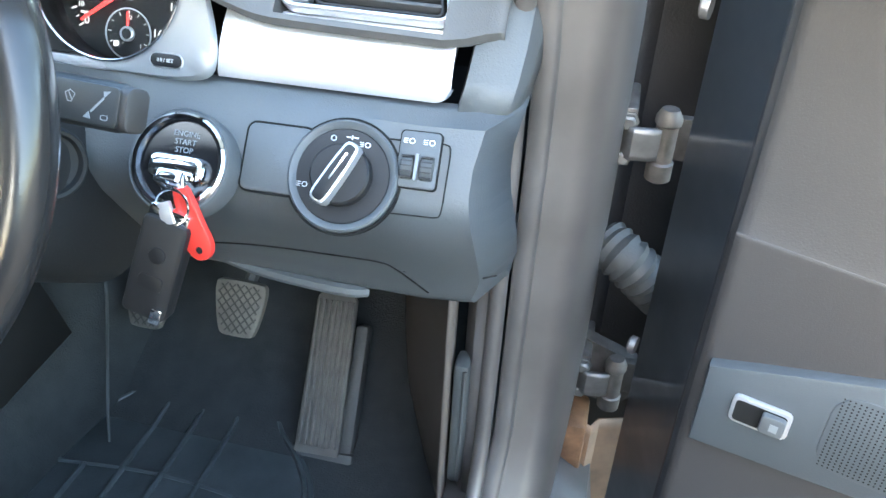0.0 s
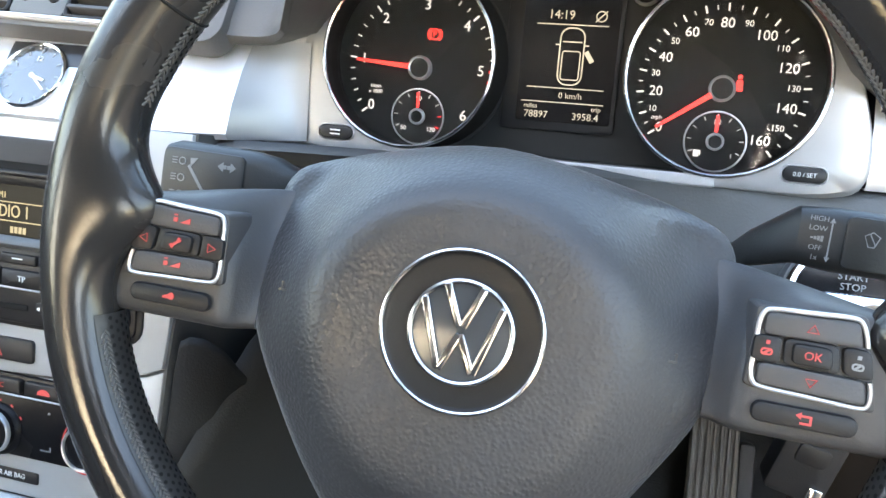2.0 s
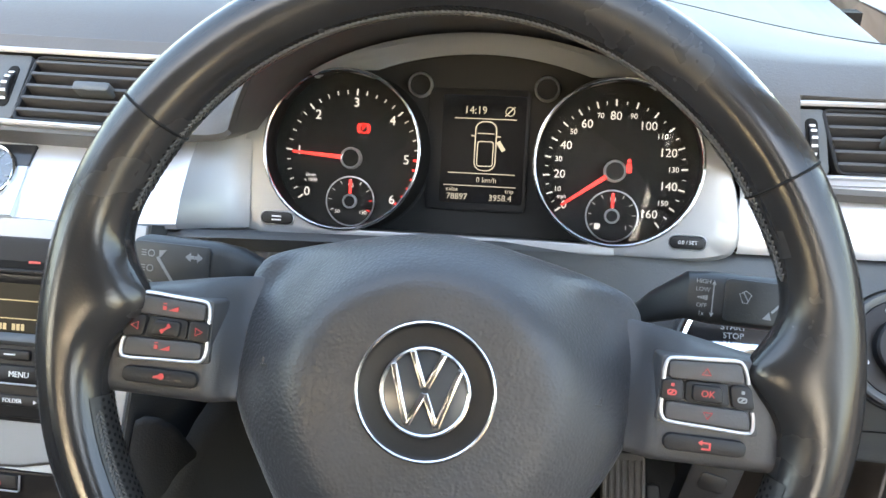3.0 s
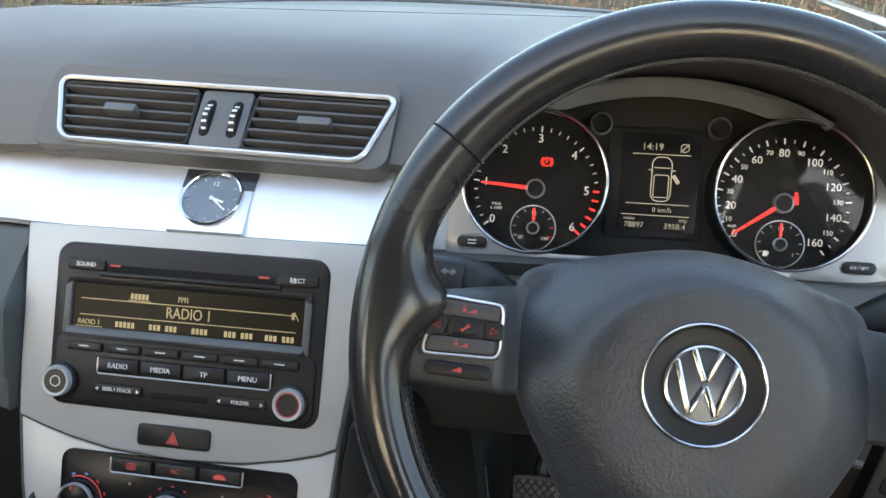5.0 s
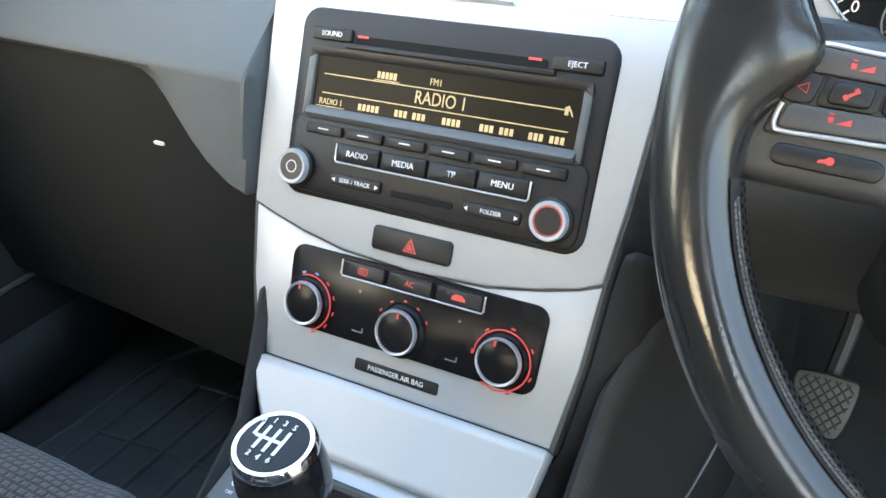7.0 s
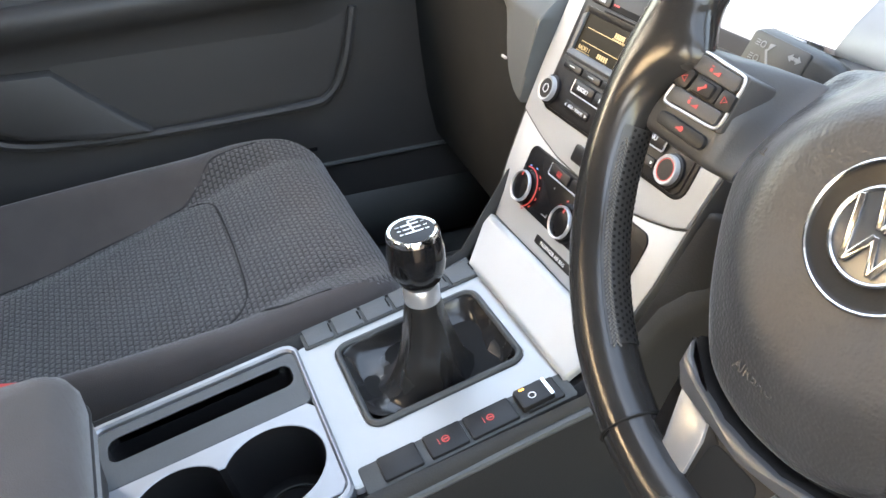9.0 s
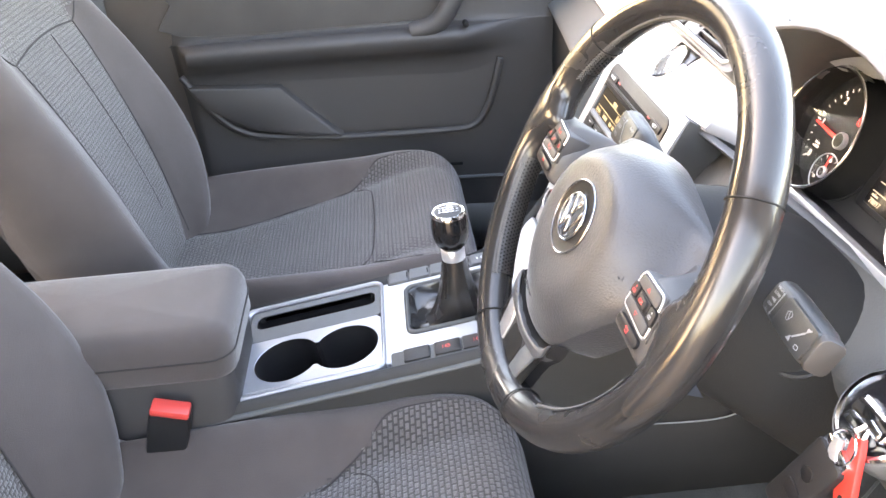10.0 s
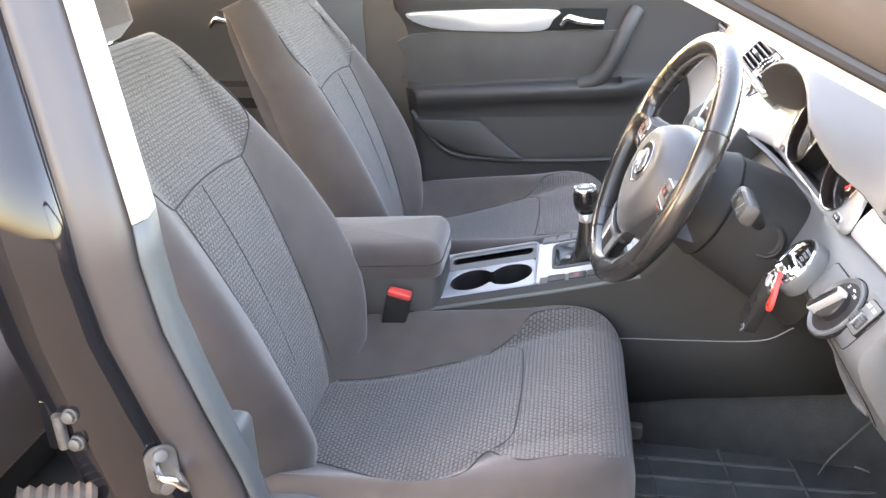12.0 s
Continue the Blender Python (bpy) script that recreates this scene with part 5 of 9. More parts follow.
for s in (-1, 1):
    sp = part("spoke", loft(bmesh.new(), [spoke_row(k / 20, s) for k in range(21)]), M_SLAT, sw, "dark grey side spoke", sharp=70)

    def P(u, v):
        """Place on the button pad, u outwards and v upwards: it widens outwards and downwards."""
        return s * lerp(0.1052, lerp(0.1475, 0.1400, (v + 1) / 2), (u + 1) / 2), 0.0016 + 0.0150 * v + 0.0009 * u * v

    def Q(w, h, u, v):
        return [P(u + a, v + b) for a, b in rr(w, h, 0.12, 4)]

    pod = part("button_pod", prism(bmesh.new(), Q(2.16, 2.14, 0, 0), -0.014, 0.0072, 0.0010), M_SLAT, sp, "button pad")
    for up in (1, -1):
        pts = [(-1, 0.30), (-1, 0.62), (-0.94, 0.90), (-0.76, 1.0), (0, 1.0), (0.76, 1.0), (0.94, 0.90), (1, 0.62), (1, 0.38)]
        part("bracket", tube(bmesh.new(), smooth_line([(*P(a, up * b), 0.0080) for a, b in pts], 4), 0.0009, 8), M_ALU, pod, "satin silver bracket")
        part("key", prism(bmesh.new(), Q(1.80, 0.56, 0, up * 0.64), 0.0075, 0.0098, 0.0009), M_SLAT, pod)
        mx, my = P(0.0, up * 0.62)
        if s < 0:
            part("mark", joined(poly([(mx - 0.0012, my - 0.0010), (mx + 0.0036, my - 0.0010), (mx + 0.0036, my + 0.0014)], 0.0098), bar(0.0018, 0.0018, mx - 0.0030, my + 0.0002, 0.0098), bar(0.0016, 0.0006, mx - 0.0030, my + 0.0022, 0.0098)), M_REDLIT, pod)
        else:
            part("mark", tube(bmesh.new(), [(mx - 0.0020, my - up * 0.0010, 0.0100), (mx + 0.0020, my - up * 0.0010, 0.0100), (mx, my + up * 0.0018, 0.0100)], 0.0003, 4, True), M_REDLIT, pod)
    for sx in (-1, 1):
        u = sx * 0.80
        part("key", prism(bmesh.new(), Q(0.50, 0.66, u, 0), 0.0075, 0.0098, 0.0006), M_BLACK, pod)
        mx, my = P(u, 0)
        if s < 0:
            d = -sx
            part("mark", tube(bmesh.new(), [(mx + d * 0.0018, my, 0.0100), (mx - d * 0.0016, my + 0.0018, 0.0100), (mx - d * 0.0016, my - 0.0018, 0.0100)], 0.0003, 4, True), M_REDLIT, pod)
        else:
            part("mark", joined(rim(bmesh.new(), rr(0.0042, 0.0026, 0.001, 3, mx, my - 0.001), rr(0.0030, 0.0014, 0.0006, 3, mx, my - 0.001), 0.0098, 0.0101), bar(0.0008, 0.0030, mx, my - 0.001, 0.0098, turn=-50), bar(0.0014, 0.0014, mx, my + 0.0024, 0.0098)), M_REDLIT if sx < 0 else M_GREYPRINT, pod)
    part("key_bed", prism(bmesh.new(), Q(0.98, 0.66, 0, 0), 0.0070, 0.0092, 0.0005), M_BLACK, pod)
    part("key", prism(bmesh.new(), Q(0.70, 0.52, 0, 0), 0.0080, 0.0112, 0.0012), M_BLACK, pod)
    mx, my = P(0, 0)
    part("mark", words("OK", 0.0042, mx, my, 0.0112) if s > 0 else joined(bar(0.0044, 0.0011, mx, my, 0.0112, turn=38), bar(0.0013, 0.0019, mx - 0.0017, my - 0.0013, 0.0112, turn=38), bar(0.0013, 0.0019, mx + 0.0015, my + 0.0015, 0.0112, turn=38)), M_REDLIT, pod)
    lx = s * 0.1262
    low = part("lower_key", prism(bmesh.new(), rr(0.0365, 0.0076, 0.0034, 5, lx, -0.0217), 0.006, 0.0086, 0.001), M_BLACK, sp, "lower oblong key")
    if s < 0:
        part("mark", joined(prism(bmesh.new(), circle(0.0015, 14, lx + 0.0010, -0.0212), 0.0086, 0.0089), poly([(lx - 0.0030, -0.0224), (lx, -0.0222), (lx + 0.0004, -0.0204), (lx - 0.0026, -0.0214)], 0.0086)), M_REDLIT, low)
    else:
        part("mark", joined(bar(0.0036, 0.0008, lx + 0.0004, -0.0232, 0.0086), bar(0.0030, 0.0008, lx + 0.0002, -0.0205, 0.0086), bar(0.0008, 0.0034, lx + 0.0022, -0.0219, 0.0086), poly([(lx - 0.0032, -0.0205), (lx - 0.0012, -0.0192), (lx - 0.0012, -0.0218)], 0.0086)), M_REDLIT, low)

# lower spoke: forked, silver faced
low_lp = [(-0.054, -0.0990), (-0.050, -0.1060), (-0.040, -0.1130), (-0.020, -0.1195), (0.0, -0.1210), (0.020, -0.1195), (0.040, -0.1130), (0.050, -0.1060), (0.054, -0.0990), (0.0535, -0.1130), (0.044, -0.1280), (0.040, -0.1640), (0.047, -0.1750), (0.0, -0.1800), (-0.047, -0.1750), (-0.040, -0.1640), (-0.044, -0.1280), (-0.0535, -0.1130)]
ls = part("lower_spoke", prism(bmesh.new(), smooth_loop(low_lp[::-1], 3), -0.013, 0.0035, 0.003), M_BLACK, sw, "lower spoke")
fr = rr(0.066, 0.054, 0.010, 5, 0, -0.1445)
face = [(-0.0535, -0.1010), (-0.049, -0.1085), (-0.038, -0.1150), (-0.018, -0.1205), (0.0, -0.1215), (0.018, -0.1205), (0.038, -0.1150), (0.049, -0.1085), (0.0535, -0.1010), (0.0530, -0.1150), (0.045, -0.1240), (0.0, -0.1300), (-0.045, -0.1240), (-0.0530, -0.1150)]
part("silver_bridge", prism(bmesh.new(), face[::-1], -0.006, 0.0062, 0.002), M_BRIDGE, ls, "dark satin grey bridge")
for s in (-1, 1):
    leg = [(s * 0.0445, -0.1230), (s * 0.0220, -0.1270), (s * 0.0190, -0.1360), (s * 0.0165, -0.1630), (s * 0.0240, -0.1720), (s * 0.0380, -0.1690), (s * 0.0370, -0.1500)]
    # the right leg's shade is put in with a darker material
    part("silver_leg", prism(bmesh.new(), leg if s < 0 else leg[::-1], -0.004, 0.0055, 0.002), M_SPOKE if s < 0 else M_LOWER, ls, "satin silver fork leg" if s < 0 else "silver fork leg coloured dark for shade")
part("fork_slot", prism(bmesh.new(), rr(0.031, 0.038, 0.006, 5, 0, -0.150), 0.002, 0.0040, 0.0006), M_VOID, ls, "dark slot in the fork")

# ---- steering column and stalks ----
col = thing("steering_column", "charcoal plastic column shroud behind the steering wheel", "column", COL_M)
part("collar", lathe(bmesh.new(), [(0.056, -0.030), (0.062, -0.036), (0.0670, -0.052), (0.0750, -0.078), (0.0800, -0.0960), (0.0815, -0.0990), (0.0810, -0.1015), (0.0765, -0.1025)], 64, 0, -0.023), M_SHROUD, col, "round drum behind the wheel")
part("lip", mapped(tube(bmesh.new(), [(0.0812 * math.cos(a * math.pi / 36), 0.0812 * math.sin(a * math.pi / 36), 0) for a in range(72)], 0.0011, 8, True), Matrix.Translation((0, -0.023, -0.0992))), M_SHROUD, col, "rounded rear lip")
rows = []
for z, w, h, r, cy in ((-0.1035, 0.154, 0.152, 0.074, -0.023), (-0.1050, 0.160, 0.158, 0.076, -0.023), (-0.125, 0.164, 0.160, 0.072, -0.024), (-0.19, 0.176, 0.166, 0.064, -0.028), (-0.27, 0.196, 0.170, 0.050, -0.035)):
    rows.append([(x, y, z) for x, y in rr(w, h, r, 9, 0, cy)])
part("shroud", loft(bmesh.new(), rows, True, True), M_SHROUD, col, "charcoal grained shroud")
for s, y, z in ((-1, 0.006, -0.140), (1, -0.010, -0.165)):
    m = Matrix.Translation((s * 0.082, y, z)) @ Matrix.Rotation(radians(s * 62), 4, "Y")
    part("stalk_socket", mapped(lathe(bmesh.new(), [(0.027, -0.006), (0.0265, 0.0015), (0.0245, 0.0036), (0.0220, 0.0030), (0.0205, -0.0015), (0.010, -0.004), (0.001, -0.004)], 36), m), M_SHROUD, col, "round ringed socket of a stalk")


def stalk(name, label, s, tip_x, y0, y1, z0, z1, marks, size=1.0):
    st = thing(name, label, "stalk", COL_M, group="column stalks")
    rows = []
    for t, h, d in ((0, 0.017, 0.013), (0.18, 0.019, 0.014), (0.36, 0.023, 0.016), (0.5, 0.034, 0.019), (0.62, 0.0375, 0.020), (0.95, 0.0375, 0.020), (1.0, 0.033, 0.017)):
        x = lerp(0.062, tip_x, t)
        u = ease(min(1.0, t / 0.5))
        y, z = lerp(y0, y1, u), lerp(z0, z1, u)
        rows.append([(s * x, y + b, z + a) for b, a in rr(h * size, d, d * 0.38, 4)])
    part("arm", loft(bmesh.new(), rows, True, True), M_STALK, st, "dark grey plastic arm")
    zc = z1 + 0.0098
    xm = s * lerp(0.062, tip_x, 0.80)
    part("face_plate", prism(bmesh.new(), rr(0.046 - 0.020 * (1 - size), 0.030 * size, 0.003, 4, xm + 0.010 * (1 - size), y1), zc - 0.002, zc + 0.0012, 0.0006), M_STALK, st, "dark grey face plate")
    prints = joined(*marks(0.0, 0.0, 0.0))
    part("print", mapped(prints, Matrix.Translation((xm + 0.010 * (1 - size), y1, zc + 0.0012)) @ Matrix.Diagonal((size, size, 1.0, 1.0))), M_GREYPRINT, st, "pale printed symbols")
    return st


def lamp_mark(x, y, z):
    return [rim(bmesh.new(), rr(0.0042, 0.0040, 0.0018, 4, x, y), rr(0.0030, 0.0028, 0.0012, 4, x, y), z, z + 0.0003), *[bar(0.0030, 0.0005, x - 0.0045, y + 0.0014 * k, z) for k in (-1, 0, 1)]]


def left_marks(x, y, z):
    r = []
    for k in (-1, 0, 1):
        r += lamp_mark(x - 0.012, y + 0.0085 * k, z)
    r += [bar(0.0016, 0.017, x - 0.003, y, z, turn=38), poly([(x + 0.0030, y - 0.0105), (x + 0.0085, y - 0.0095), (x + 0.0040, y - 0.0055)], z), poly([(x - 0.0075, y + 0.0105), (x - 0.0030, y + 0.0110), (x - 0.0070, y + 0.0060)], z)]
    for sx in (-1, 1):
        r += [poly([(x + 0.0135 + sx * 0.0052, y + 0.0085), (x + 0.0135 + sx * 0.0020, y + 0.0110), (x + 0.0135 + sx * 0.0020, y + 0.0060)], z), bar(0.0020, 0.0020, x + 0.0135 + sx * 0.0012, y + 0.0085, z)]
    r += [bar(0.0008, 0.006, x + 0.014, y - 0.0085, z), bar(0.004, 0.0008, x + 0.0165, y - 0.0072, z), bar(0.004, 0.0008, x + 0.0165, y - 0.0100, z)]
    return r


def right_marks(x, y, z):
    r = [tube(bmesh.new(), [(x - 0.017, y + 0.005, z), (x - 0.013, y + 0.0075, z), (x - 0.009, y + 0.005, z), (x - 0.0115, y - 0.001, z), (x - 0.0145, y - 0.001, z)], 0.0004, 4, True), bar(0.0006, 0.007, x - 0.0125, y + 0.003, z, turn=30)]
    r += [bar(0.0016, 0.015, x + 0.010, y, z, turn=-40), poly([(x - 0.0005, y - 0.0105), (x + 0.0055, y - 0.0110), (x + 0.0035, y - 0.0055)], z), poly([(x + 0.0150, y + 0.0060), (x + 0.0200, y + 0.0115), (x + 0.0140, y + 0.0105)], z)]
    r += [rim(bmesh.new(), rr(0.006, 0.004, 0.0015, 4, x + 0.0165, y - 0.0085), rr(0.0048, 0.0028, 0.001, 4, x + 0.0165, y - 0.0085), z, z + 0.0003)]
    return r


stalk("indicator_stalk", "black indicator stalk with pale printed lamp symbols", -1, 0.186, 0.004, 0.024, -0.138, -0.066, left_marks)
wp = stalk("wiper_stalk", "black wiper stalk with pale printed symbols and words", 1, 0.186, -0.010, 0.0425, -0.168, -0.086, right_marks, 0.77)
part("end_button", mapped(prism(bmesh.new(), rr(0.0265, 0.0185, 0.006, 5), 0, 0.007, 0.002), Matrix.Translation((0.184, 0.0425, -0.086)) @ Matrix.Rotation(radians(-12), 4, 'Y') @ Matrix.Rotation(radians(90), 4, "Y") @ Matrix.Rotation(radians(90), 4, "Z")), M_ENDCAP, wp, "brown-grey end button")
zc = -0.0758
for k, s in enumerate(("HIGH", "LOW", "", "OFF", "1x")):
    y = 0.0422 + 0.0088 - 0.0043 * k
    part("print", words(s, 0.0032, 0.1315, y, zc, "CENTER") if s else joined(*[bar(0.0011, 0.0008 + 0.0006 * j, 0.1295 + 0.0014 * j, y, zc) for j in range(4)]), M_GREYPRINT, wp)
part("print", joined(bar(0.0006, 0.015, 0.1370, 0.0422, zc), poly([(0.1358, 0.0498), (0.1382, 0.0498), (0.1370, 0.0520)], zc), poly([(0.1358, 0.0346), (0.1370, 0.0324), (0.1382, 0.0346)], zc)), M_GREYPRINT, wp)

# ---- ignition, key and switches on the driver's panel ----
PT = 38.0
ign = thing("ignition_switch", "round chrome-ringed ignition slot with start lettering", "ignition", face_m((0.540, 0.190, 0.8495), PT) @ Matrix.Scale(1.16, 4))
part("collar", lathe(bmesh.new(), [(0.0330, -0.012), (0.0330, 0.004), (0.0315, 0.0065), (0.0300, 0.0060)], 48, cap=False), M_LOWER, ign, "dark collar")
part("ring", lathe(bmesh.new(), [(0.0302, 0.002), (0.0300, 0.0072), (0.0285, 0.0086), (0.0262, 0.0080), (0.0252, 0.004)], 48, cap=False), M_CHROME, ign, "bright ring")
part("face", prism(bmesh.new(), circle(0.0258, 40), -0.004, 0.0035), M_GLOSS, ign, "gloss black face")
part("lettering", joined(words("ENGINE", 0.0048, 0.001, 0.0175, 0.0036), words("START", 0.0048, 0.001, 0.0125, 0.0036), words("STOP", 0.0048, 0.001, 0.0075, 0.0036)), M_GREYPRINT, ign, "start and stop lettering")
part("slot_shield", prism(bmesh.new(), rr(0.036, 0.016, 0.006, 5, 0.001, -0.004), 0.002, 0.0120, 0.004), M_CHROME, ign, "bright key slot shield")

key = thing("car_key", "black folding car key with a red tag hanging from the ignition", "key")
part("key_head", mapped(prism(bmesh.new(), rr(0.020, 0.026, 0.004, 4), -0.004, 0.004, 0.0015), face_m((0.544, 0.178, 0.842), 38) @ Matrix.Translation((0, -0.003, 0.010)) @ Matrix.Rotation(radians(70), 4, "X")), M_CHROME, key, "bright key head")
fob_m = Matrix.Translation((0.5335, 0.150, 0.787)) @ Matrix.Rotation(radians(16), 4, "Y") @ face_m((0, 0, 0), 14)
fob = part("fob", mapped(prism(bmesh.new(), rr(0.034, 0.078, 0.005, 5), -0.008, 0.008, 0.003), fob_m), M_BLACK, key, "black plastic fob")
part("fob_button", mapped(joined(prism(bmesh.new(), circle(0.0062, 24, 0.0, 0.012), 0.007, 0.0092, 0.0008), prism(bmesh.new(), rr(0.018, 0.012, 0.003, 4, 0, -0.010), 0.007, 0.0090, 0.0008)), fob_m), M_RADIO, fob)
part("fob_cap", mapped(prism(bmesh.new(), rr(0.030, 0.010, 0.002, 4, 0.0, 0.042), -0.006, 0.006, 0.002), fob_m), M_CHROME, fob, "bright metal end")
part("blade_tip", mapped(box(bmesh.new(), 0.006, 0.014, -0.040, -0.028, 0.0075, 0.0095, 0.0008), fob_m), M_CHROME, fob)
part("split_ring", mapped(tube(bmesh.new(), [(0.0125 * math.cos(a * math.pi / 16), 0.0125 * math.sin(a * math.pi / 16), 0) for a in range(32)], 0.0010, 6, True), Matrix.Translation((0.546, 0.158, 0.833)) @ Matrix.Rotation(radians(68), 4, "X")), M_CHROME, key, "bright split ring")
part("chain_clip", mapped(box(bmesh.new(), -0.005, 0.005, -0.008, 0.008, -0.002, 0.002, 0.001), face_m((0.543, 0.156, 0.829), 20, 20)), M_ALU, key)
tag_m = Matrix.Translation((0.5590, 0.160, 0.8210)) @ Matrix.Rotation(radians(-22), 4, "Y") @ face_m((0, 0, 0), 14)
tl = smooth_loop([(-0.0060, 0.024), (-0.0090, 0.0), (-0.0105, -0.016), (-0.0060, -0.0245), (0.0, -0.0262), (0.0060, -0.0245), (0.0105, -0.016), (0.0090, 0.0), (0.0060, 0.024), (0.0, 0.027)], 4)
part("tag", mapped(prism(bmesh.new(), tl, -0.0025, 0.0025, 0.0015), tag_m), M_RED, key, "red plastic tag")
part("tag_hole", mapped(prism(bmesh.new(), circle(0.0026, 16, 0.0, -0.0185), 0.0020, 0.0028), tag_m), M_VOID, key)

ls_m = face_m((0.653, 0.2050, 0.8505), PT, 1.0) @ Matrix.Scale(0.96, 4)
bl = thing("switch_panel", "charcoal switch panel with a blank cover", "panel", ls_m)
plate = rr(0.050, 0.050, 0.006, 5, -0.052, 0.006)
part("blank_cover", prism(bmesh.new(), plate, -0.006, 0.0018, 0.0012), M_LOWER, bl, "blank rectangular cover")
part("cover_joint", rim(bmesh.new(), inset(plate, -0.0016), plate, -0.004, 0.0006), M_VOID, bl)
part("bezel_joint", rim(bmesh.new(), circle(0.0432, 56), circle(0.0418, 56), -0.004, 0.0007), M_VOID, bl)
for yy in (0.0315, -0.0215):
    part("joint_line", tube(bmesh.new(), [(0.030 if yy > 0 else 0.038, yy, 0.0008), (0.070, yy + 0.001, 0.0008)], 0.0006, 5), M_VOID, bl)
part("joint_line", tube(bmesh.new(), smooth_line([(0.070, 0.0325, 0.0008), (0.0745, 0.029, 0.0008), (0.0750, 0.005, 0.0008), (0.0745, -0.017, 0.0008), (0.070, -0.0205, 0.0008)], 4), 0.0006, 5), M_VOID, bl)
lsw = thing("light_switch", "round headlamp rotary switch with a bright bar grip", "switch", ls_m)
part("bezel", lathe(bmesh.new(), [(0.0415, -0.006), (0.0410, 0.0035), (0.0395, 0.0050), (0.0375, 0.0045), (0.0345, 0.0020)], 56, cap=False), M_LOWER, lsw, "grey bezel")
part("dial_plate", lathe(bmesh.new(), [(0.0350, 0.0020), (0.0340, 0.0030), (0.022, 0.0034), (0.0005, 0.0034)], 48, cap=False), M_BLACK, lsw, "satin black plate")
part("knob", lathe(bmesh.new(), [(0.0225, 0.0034), (0.0220, 0.0110), (0.0205, 0.0125), (0.0005, 0.0130)], 40, cap=False), M_BLACK, lsw, "round knob")
gm = Matrix.Rotation(radians(-27), 4, "Z")
gl = smooth_loop([(-0.0055, -0.024), (0.0055, -0.024), (0.0072, -0.010), (0.0066, 0.012), (0.0045, 0.0225), (-0.0045, 0.0225), (-0.0066, 0.012), (-0.0072, -0.010)], 4)
g = part("grip", mapped(prism(bmesh.new(), gl, 0.010, 0.0225, 0.002), gm), M_ALU, lsw, "satin silver bar grip")
part("grip_inlay", mapped(prism(bmesh.new(), inset(gl, 0.0022), 0.0215, 0.0232, 0.0006), gm), M_BLACK, g, "dark inlay")
part("grip_mark", mapped(bar(0.0014, 0.022, 0, 0.004, 0.0232), gm), M_CHROME, g)
for deg, kind_ in ((112, 0), (84, 1), (58, 2), (200, 3)):
    x, y = 0.0285 * math.cos(radians(deg)), 0.0285 * math.sin(radians(deg))
    part("mark", joined(*((rim(bmesh.new(), circle(0.0022, 14, x, y), circle(0.0015, 14, x, y), 0.0034, 0.0038),) if kind_ == 0 else (bar(0.0035, 0.0008, x - 0.0028, y, 0.0034), bar(0.0035, 0.0008, x + 0.0028, y, 0.0034), bar(0.0008, 0.003, x, y, 0.0034)) if kind_ == 1 else (*lamp_mark(x, y, 0.0034),))), M_PRINT, lsw)
dim = thing("dimmer_switch", "small square panel with two thumb wheels", "switch", face_m((0.7035, 0.2165, 0.8655), PT, 1.5))
part("frame", rim(bmesh.new(), rr(0.0295, 0.0405, 0.003, 4), rr(0.028, 0.039, 0.003, 4), -0.004, 0.0012, 0.0003), M_VOID, dim)
part("plate", prism(bmesh.new(), rr(0.028, 0.039, 0.003, 4), -0.004, 0.0020, 0.0008), M_LOWER, dim, "charcoal plate")
for k in (-1, 1):
    w_ = part("thumb_wheel", mapped(lathe(bmesh.new(), [(0.009, -0.0045), (0.0100, -0.0035), (0.0100, 0.0035), (0.009, 0.0045)], 24), Matrix.Translation((k * 0.0070, -0.0055, -0.003)) @ Matrix.Rotation(radians(90), 4, "Y")), M_KNEE, dim, "ridged thumb wheel")
    for j in range(5):
        part("ridge", box(bmesh.new(), k * 0.0070 - 0.004, k * 0.0070 + 0.004, -0.0125 + 0.0035 * j - 0.0005, -0.0125 + 0.0035 * j + 0.0005, 0.003, 0.0072 - 0.0006 * abs(j - 2)), M_BLACK, w_)
    part("mark", joined(*lamp_mark(k * 0.0070 + 0.001, 0.0125, 0.0020)), M_PRINT, dim)
part("wheel_gap", prism(bmesh.new(), rr(0.0022, 0.018, 0.0006, 3, 0, -0.0055), 0.002, 0.0066), M_GREYPRINT, dim, "pale bridge between the wheels")

# ---- centre stack ----
ST_M = face_m((0.006, 0.148, 0.847), 24)
stack = thing("centre_stack", "satin silver centre panel holding radio and heater controls", "panel", ST_M)
top_lp = [(-0.1405, 0.0775), (0.1415, 0.0775), (0.1385, 0.030), (0.134, -0.030), (0.1285, -0.0765), (0.115, -0.0825), (0.090, -0.0890), (0.055, -0.0955), (0.0, -0.0985), (-0.055, -0.0955), (-0.090, -0.0890), (-0.115, -0.0825), (-0.1345, -0.0765), (-0.1375, -0.030), (-0.139, 0.030)]
rad_lp = rr(0.224, 0.1285, 0.013, 6, 0.0015, 0.0)
rad_lp = [(x * (1 + 0.10 * y), y) for x, y in rad_lp]
part("upper_plate", prism(bmesh.new(), top_lp, -0.012, 0.0025, 0.0022), M_SILVER, stack, "satin silver upper plate")
bot_lp = [(-0.1335, -0.0785), (-0.115, -0.0840), (-0.090, -0.0905), (-0.055, -0.0970), (0.0, -0.1000), (0.055, -0.0970), (0.090, -0.0905), (0.115, -0.0840), (0.1285, -0.0785), (0.1245, -0.130), (0.1155, -0.1860), (-0.1155, -0.1860), (-0.1275, -0.130)]
